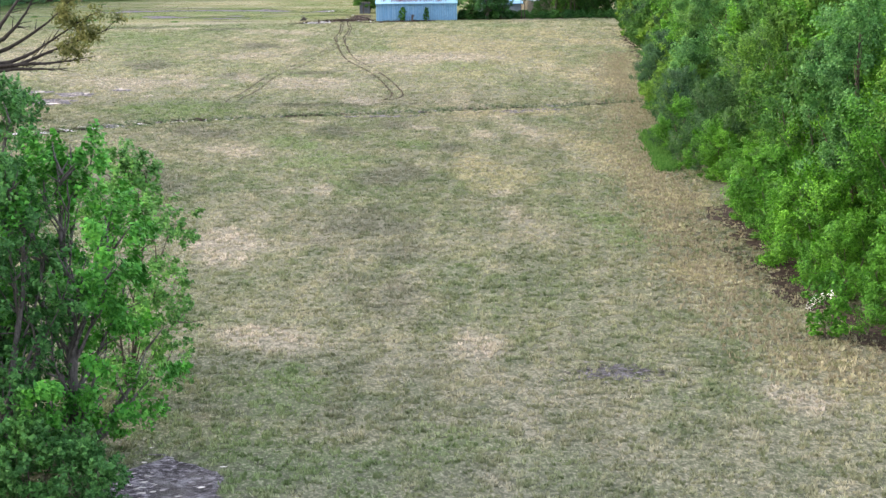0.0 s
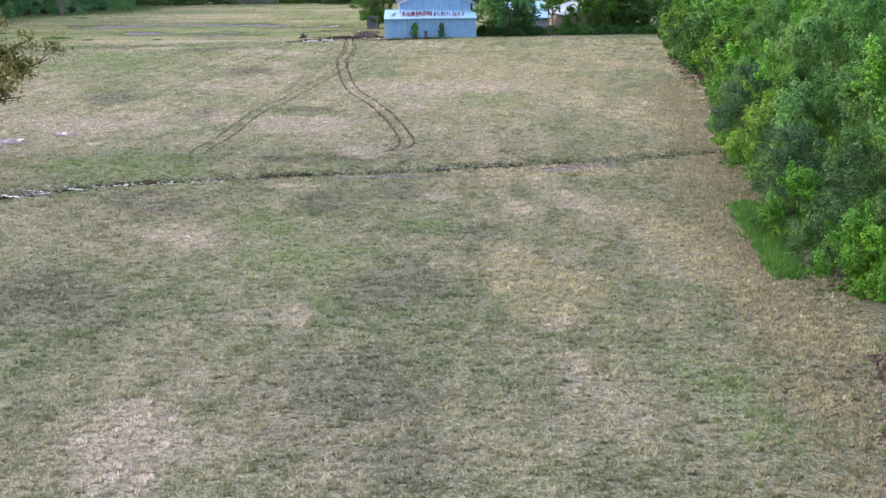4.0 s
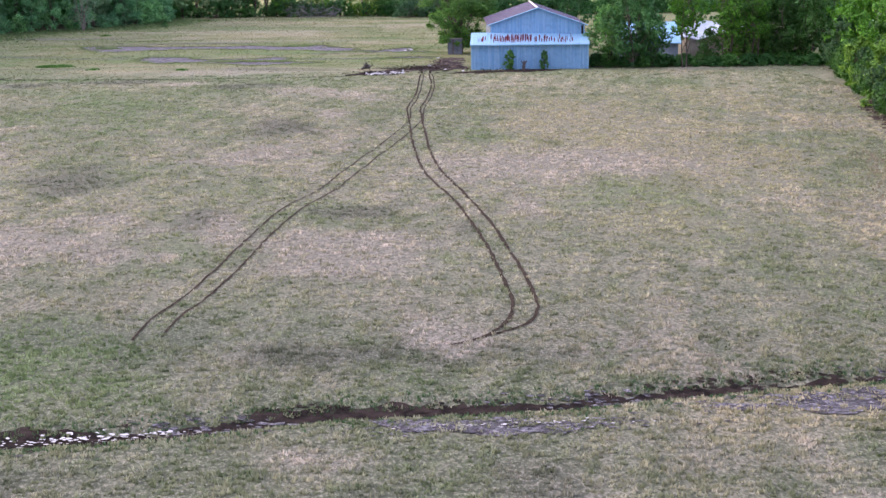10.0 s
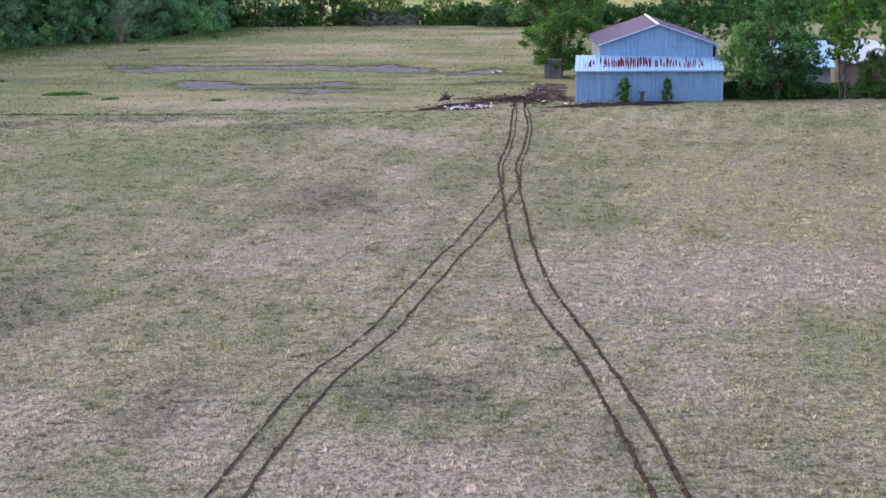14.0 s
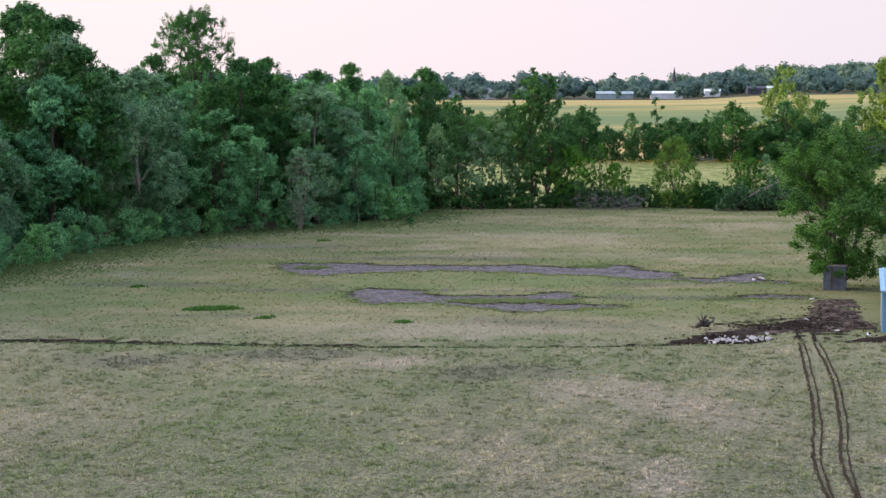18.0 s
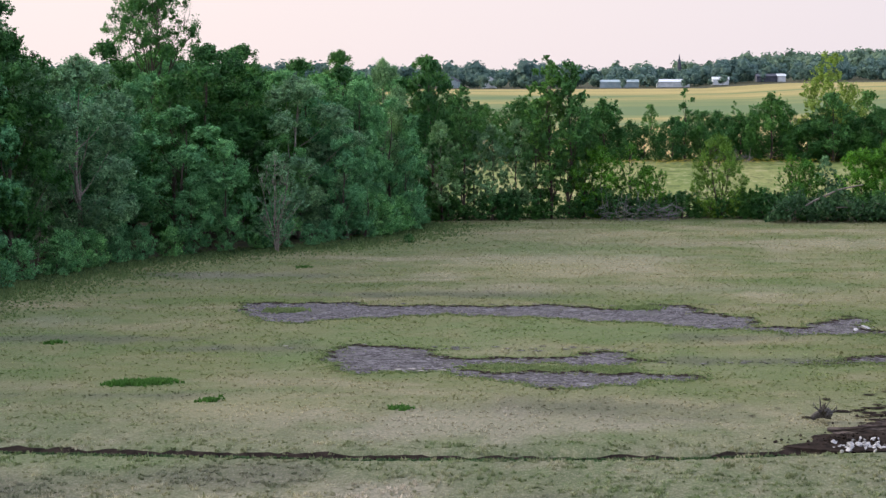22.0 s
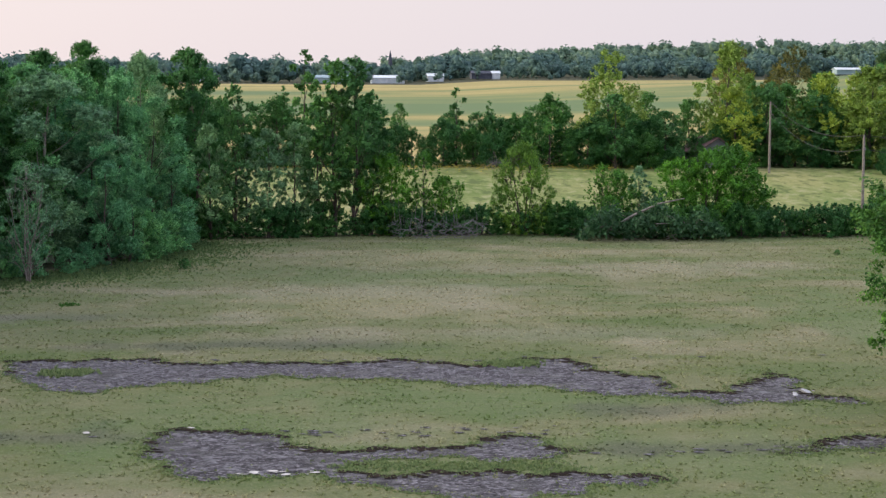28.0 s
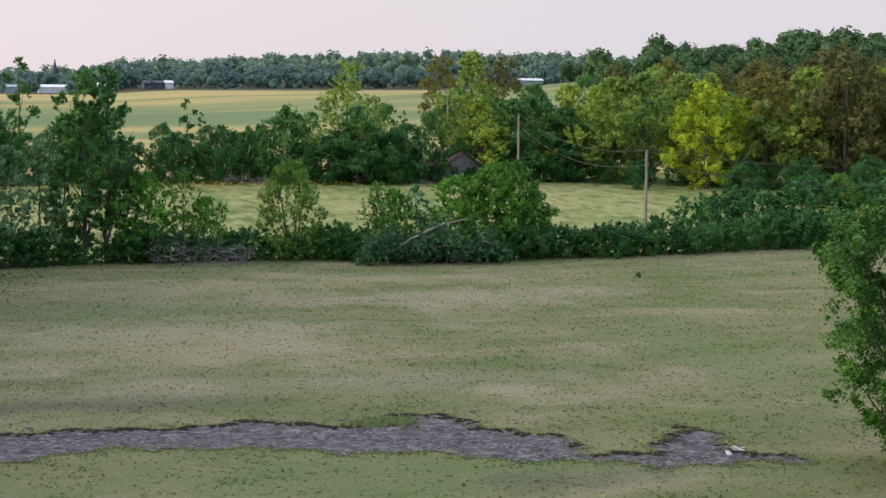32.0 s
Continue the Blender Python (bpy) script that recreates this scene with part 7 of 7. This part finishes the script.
for x, y, h in POLES:
    p = new("utility_pole")
    tagged(p, "weathered grey wooden utility pole at the hedgerow", "utility pole", "poles of the power line")
    z = land_at(x, y)
    p.matrix_basis = pose(x, y, z)
    part("pole", mesh_from("pole", *tube([(0, 0, -0.3), (0, 0, h * 0.5), (0, 0, h)], [0.17, 0.15, 0.12], 8), DEADWOOD, True), p)
    part("insulator", mesh_from("insulator", *tube([(0, 0, h), (0, 0, h + 0.12), (0, 0, h + 0.22)], [0.06, 0.08, 0.03], 8), CONCRETE, True), p)
    part("bracket", mesh_from("bracket", *box(-0.12, -0.2, h - 1.3, 0.12, -0.12, h - 1.05), CONCRETE), p)
    tops.append(np.array([x, y, z + h]))
WIRE = make_plain("grey_cable", (0.05, 0.05, 0.055), (0.09, 0.09, 0.095), 2.0)
for a, b in ((3, 0), (0, 1), (1, 2)):
    for dz, sag in ((0.15, 1.6), (-1.2, 1.9)):
        u = np.linspace(0, 1, 25)[:, None]
        p = tops[a] + (tops[b] - tops[a]) * u + np.array([0, 0, dz]) - np.array([0, 0, 4 * sag]) * u * (1 - u)
        tagged(new("power_cable", mesh_from("power_cable", *tube(p, [0.025] * 25, 4), WIRE)), "thin power cable sagging between poles", "cable", "cables of the power line")

# ---- left bank at the start: big trees, a half-dead limb ----
GREY_BARK = make_plain("dull_grey_bark", (0.06, 0.058, 0.058), (0.15, 0.145, 0.145), 6.0, stretch=(3, 3, 0.8), dist=0.03)
BANK = [
    Kind("bank_tree", "large leafy green tree at the pasture's edge", "tree", "trees on the near bank", seed=61, h=8.7, r=3.1, base=0.12, limbs=24, clumps=190, leaves=170, leaf=0.115, lump=1.5, trunk_r=0.22, mat=LEAF_VIVID, bark=GREY_BARK, ragged=0.55, gap=0.42, twigs=True),
    Kind("bank_shrub", "airy green sapling beside the large tree", "shrub", "trees on the near bank", seed=62, h=7.8, r=2.5, base=0.05, limbs=16, clumps=150, leaves=150, leaf=0.1, trunk_r=0.07, stems=3, mat=LEAF_MID, ragged=0.5, gap=0.35),
    Kind("bank_shrub", "low dark shrub at the tree's foot", "shrub", "trees on the near bank", seed=63, h=2.2, r=1.7, base=0.0, limbs=6, clumps=60, leaves=126, leaf=0.101, trunk_r=0.05, stems=3, mat=LEAF_DARK, ragged=0.4),
]
BANK[0].put(-28.5, -227.8)
# shade on this side of the bank is put into the dark leaf colour
BANK.append(Kind("bank_tree", "near bank tree with bare twigs, shade put into its dark leaves", "tree", "trees on the near bank", seed=64, h=8.6, r=2.6, base=0.06, limbs=40, clumps=170, leaves=160, leaf=0.1, trunk_r=0.22, stems=2, mat=LEAF_DARK, bark=GREY_BARK, ragged=0.5, gap=0.15, twigs=True))
BANK[3].put(-30.3, -229.0)
BANK[3].put(-32.4, -226.0, 1.25, 130, 1.1)
BANK[3].put(-31.9, -215.0, 1.1, 250)
BANK[3].put(-31.0, -226.6, 0.95, 60)
BANK[1].put(-27.3, -221.6)
BANK[2].put(-29.4, -231.2)
BANK[2].put(-28.2, -231.6, 0.8, 90)
BANK[2].put(-31.4, -230.6, 1.1, 200)
BANK[2].put(-38.6, -136, 1.0, 20, label="dark shrub at the ditch bank")


BLOSSOM = make_plain("white_blossom", (0.62, 0.62, 0.58), (0.8, 0.8, 0.76), 8.0, dist=0.005)
g = np.random.default_rng(77)
FLOWERING = make_tree("flowering_shrub", "green shrub with white blossom at the hedge foot", "shrub", seed=78, h=2.3, r=1.1, base=0.02, limbs=6, clumps=50, leaves=90, leaf=0.09, trunk_r=0.04, stems=3, mat=LEAF_BRIGHT, ragged=0.3)
FLOWERING.matrix_basis = pose(-3.6, -215.6, 0)
c = np.repeat(np.array([(-0.75, -0.75, 1.5), (-0.5, -0.85, 1.65), (-0.2, -0.95, 1.7), (-0.85, -0.6, 1.25)]), 40, axis=0) + g.normal(0, 0.07, (160, 3))
a, q = g.normal(0, 0.014, (160, 3)), g.normal(0, 0.014, (160, 3))
part("blossom", mesh_from("blossom", np.stack([c - a, c - q, c + a, c + q], 1).reshape(-1, 3), np.arange(640).reshape(-1, 4), BLOSSOM), FLOWERING, "clusters of white blossom")


DARK_BARK = make_plain("dark_wet_bark", (0.022, 0.02, 0.018), (0.06, 0.052, 0.046), 6.0, dist=0.03)


def dead_limb_tree():
    e = new("half_dead_tree")
    tagged(e, "half-dead tree with long bare limbs and sparse olive leaves", "tree")
    e.matrix_basis = pose(-42.5, -121, 0)
    g = np.random.default_rng(31)
    wood = [tube([(0, 0, -0.2), (0.1, 0, 2.5), (0.5, 0.1, 5), (0.8, 0, 8), (1.0, 0.2, 11)], [0.42, 0.36, 0.3, 0.2, 0.06], 8)]
    part("trunk", mesh_from("trunk", *joined(wood), DARK_BARK, True), e)
    tips = []
    for x0, z0, x1, z1 in [(0.4, 2.6, 10.2, 6.0), (0.5, 3.2, 8.4, 6.8), (0.6, 4.2, 6.4, 8.6), (0.6, 5.0, 4.6, 9.8), (0.4, 3.0, 8.6, 3.6), (0.7, 6.0, 3.4, 10.6), (0.3, 2.8, 6.0, 3.0)]:
        k = np.linspace(0, 1, 9)
        p = np.stack([x0 + (x1 - x0) * k, 0.6 * np.sin(k * 3 + z1), z0 + (z1 - z0) * k ** 1.3], 1) + np.cumsum(g.normal(0, 0.07, (9, 3)), 0)
        part("limb", mesh_from("limb", *tube(p, 0.2 * (1 - 0.85 * k), 6), DARK_BARK, True), e)
        for _ in range(13):
            q = g.uniform(0.25, 1.0)
            s = np.array([np.interp(q, k, p[:, i]) for i in range(3)])
            d = np.array([g.uniform(0.1, 1.2), g.normal(0, 0.5), g.uniform(-0.5, 1.3)]) * g.uniform(0.5, 1.4)
            t = np.array([s, s + d * 0.5 + g.normal(0, 0.05, 3), s + d])
            part("twig", mesh_from("twig", *tube(t, [0.05, 0.032, 0.012], 4), DARK_BARK), e)
            tips.append(s + d)
    t = np.array([q for q in tips if q[0] > 6.0 and q[2] > 3.9])
    n = len(t) * 110
    c = t[np.repeat(np.arange(len(t)), 110)] + g.normal(0, 0.4, (n, 3))
    a, b = g.normal(0, 0.11, (n, 3)), g.normal(0, 0.075, (n, 3))
    v = np.stack([c - a, c - b, c + a, c + b], 1).reshape(-1, 3)
    part("crown", mesh_from("crown", v, np.arange(len(v)).reshape(-1, 4), LEAF_OLIVE), e, "sparse olive leaves")
    return e


dead_limb_tree()

# brush piles at the hedgerow
GREY_TWIGS = make_plain("grey_dead_twigs", (0.13, 0.125, 0.135), (0.27, 0.26, 0.275), 5.0)


def brush_pile(name, label, x, y, n, length, height, seed, mat, leafy=None, thin=1.0):
    g = np.random.default_rng(seed)
    e = new(name)
    tagged(e, label, "brush pile")
    e.matrix_basis = pose(x, y, land_at(x, y))
    for i in range(n):
        a = g.uniform(0, 6.28)
        c = np.array([g.uniform(-0.5, 0.5) * length, g.normal(0, 0.8), 0.1 + height * g.random() * 0.5])
        d = np.array([math.cos(a), 0.6 * math.sin(a), g.uniform(-0.05, 0.75)]) * g.uniform(0.8, 2.4)
        p = np.array([c - d * 0.5, c + g.normal(0, 0.12, 3), c + d * 0.5])
        p[:, 2] = np.clip(p[:, 2], 0.05, None)
        r = g.uniform(0.015, 0.06) * thin
        if thin < 1 and i % 6 == 0:
            p[2] = p[0] + np.array([g.normal(0, 0.4), g.normal(0, 0.3), g.uniform(1.0, height)])
            p[1] = (p[0] + p[2]) / 2 + g.normal(0, 0.12, 3)
        part("branch", mesh_from("branch", *tube(p, [r, r * 0.8, r * 0.3], 4), mat), e)
    if leafy:
        m = 5200
        u = g.uniform(-0.5, 0.5, m)
        zz = height * (1 - (2 * u) ** 2) ** 0.5 * (0.62 + 0.22 * np.sin(u * 17 + 1) + 0.16 * np.sin(u * 41))
        c = np.stack([u * length + g.normal(0, 0.3, m), g.normal(0, 1.1, m), zz * g.beta(1.7, 1.1, m) + 0.1 + g.exponential(0.18, m)], 1)
        c[:, 2] = np.maximum(c[:, 2], 0.1)
        a, b = g.normal(0, 0.12, (m, 3)) - (0, 0, 0.06), g.normal(0, 0.07, (m, 3))
        v = np.stack([c - a, c - b, c + a, c + b], 1).reshape(-1, 3)
        part("foliage", mesh_from("foliage", v, np.arange(len(v)).reshape(-1, 4), leafy), e)
    return e


brush_pile("brush_pile", "grey tangle of dead branches at the hedgerow", -15.2, 117.3, 150, 8.6, 3.2, 1, GREY_TWIGS, thin=0.5)
fallen = brush_pile("fallen_tree", "fallen grey-green tree lying along the hedgerow", 4.6, 114.6, 50, 13.0, 4.2, 2, DEADWOOD, LEAF_SAGE)
part("trunk", mesh_from("trunk", *tube([(-4.5, 0, 0.6), (-2, -0.3, 2.2), (0.5, -0.5, 3.4), (3, -0.4, 3.9)], [0.14, 0.13, 0.1, 0.05], 7), DEADWOOD, True), fallen)
brush_pile("brush_pile", "grey heap of cut branches in the meadow", -0.4, 184, 50, 5.6, 2.1, 3, GREY_TWIGS, thin=0.8)
for x, y, s in [(-37.4, 91.2, 0.36), (18.0, 100, 0.2)]:
    BANK[2].put(x, y, s, x * 31, label="low green tussock in the pasture")
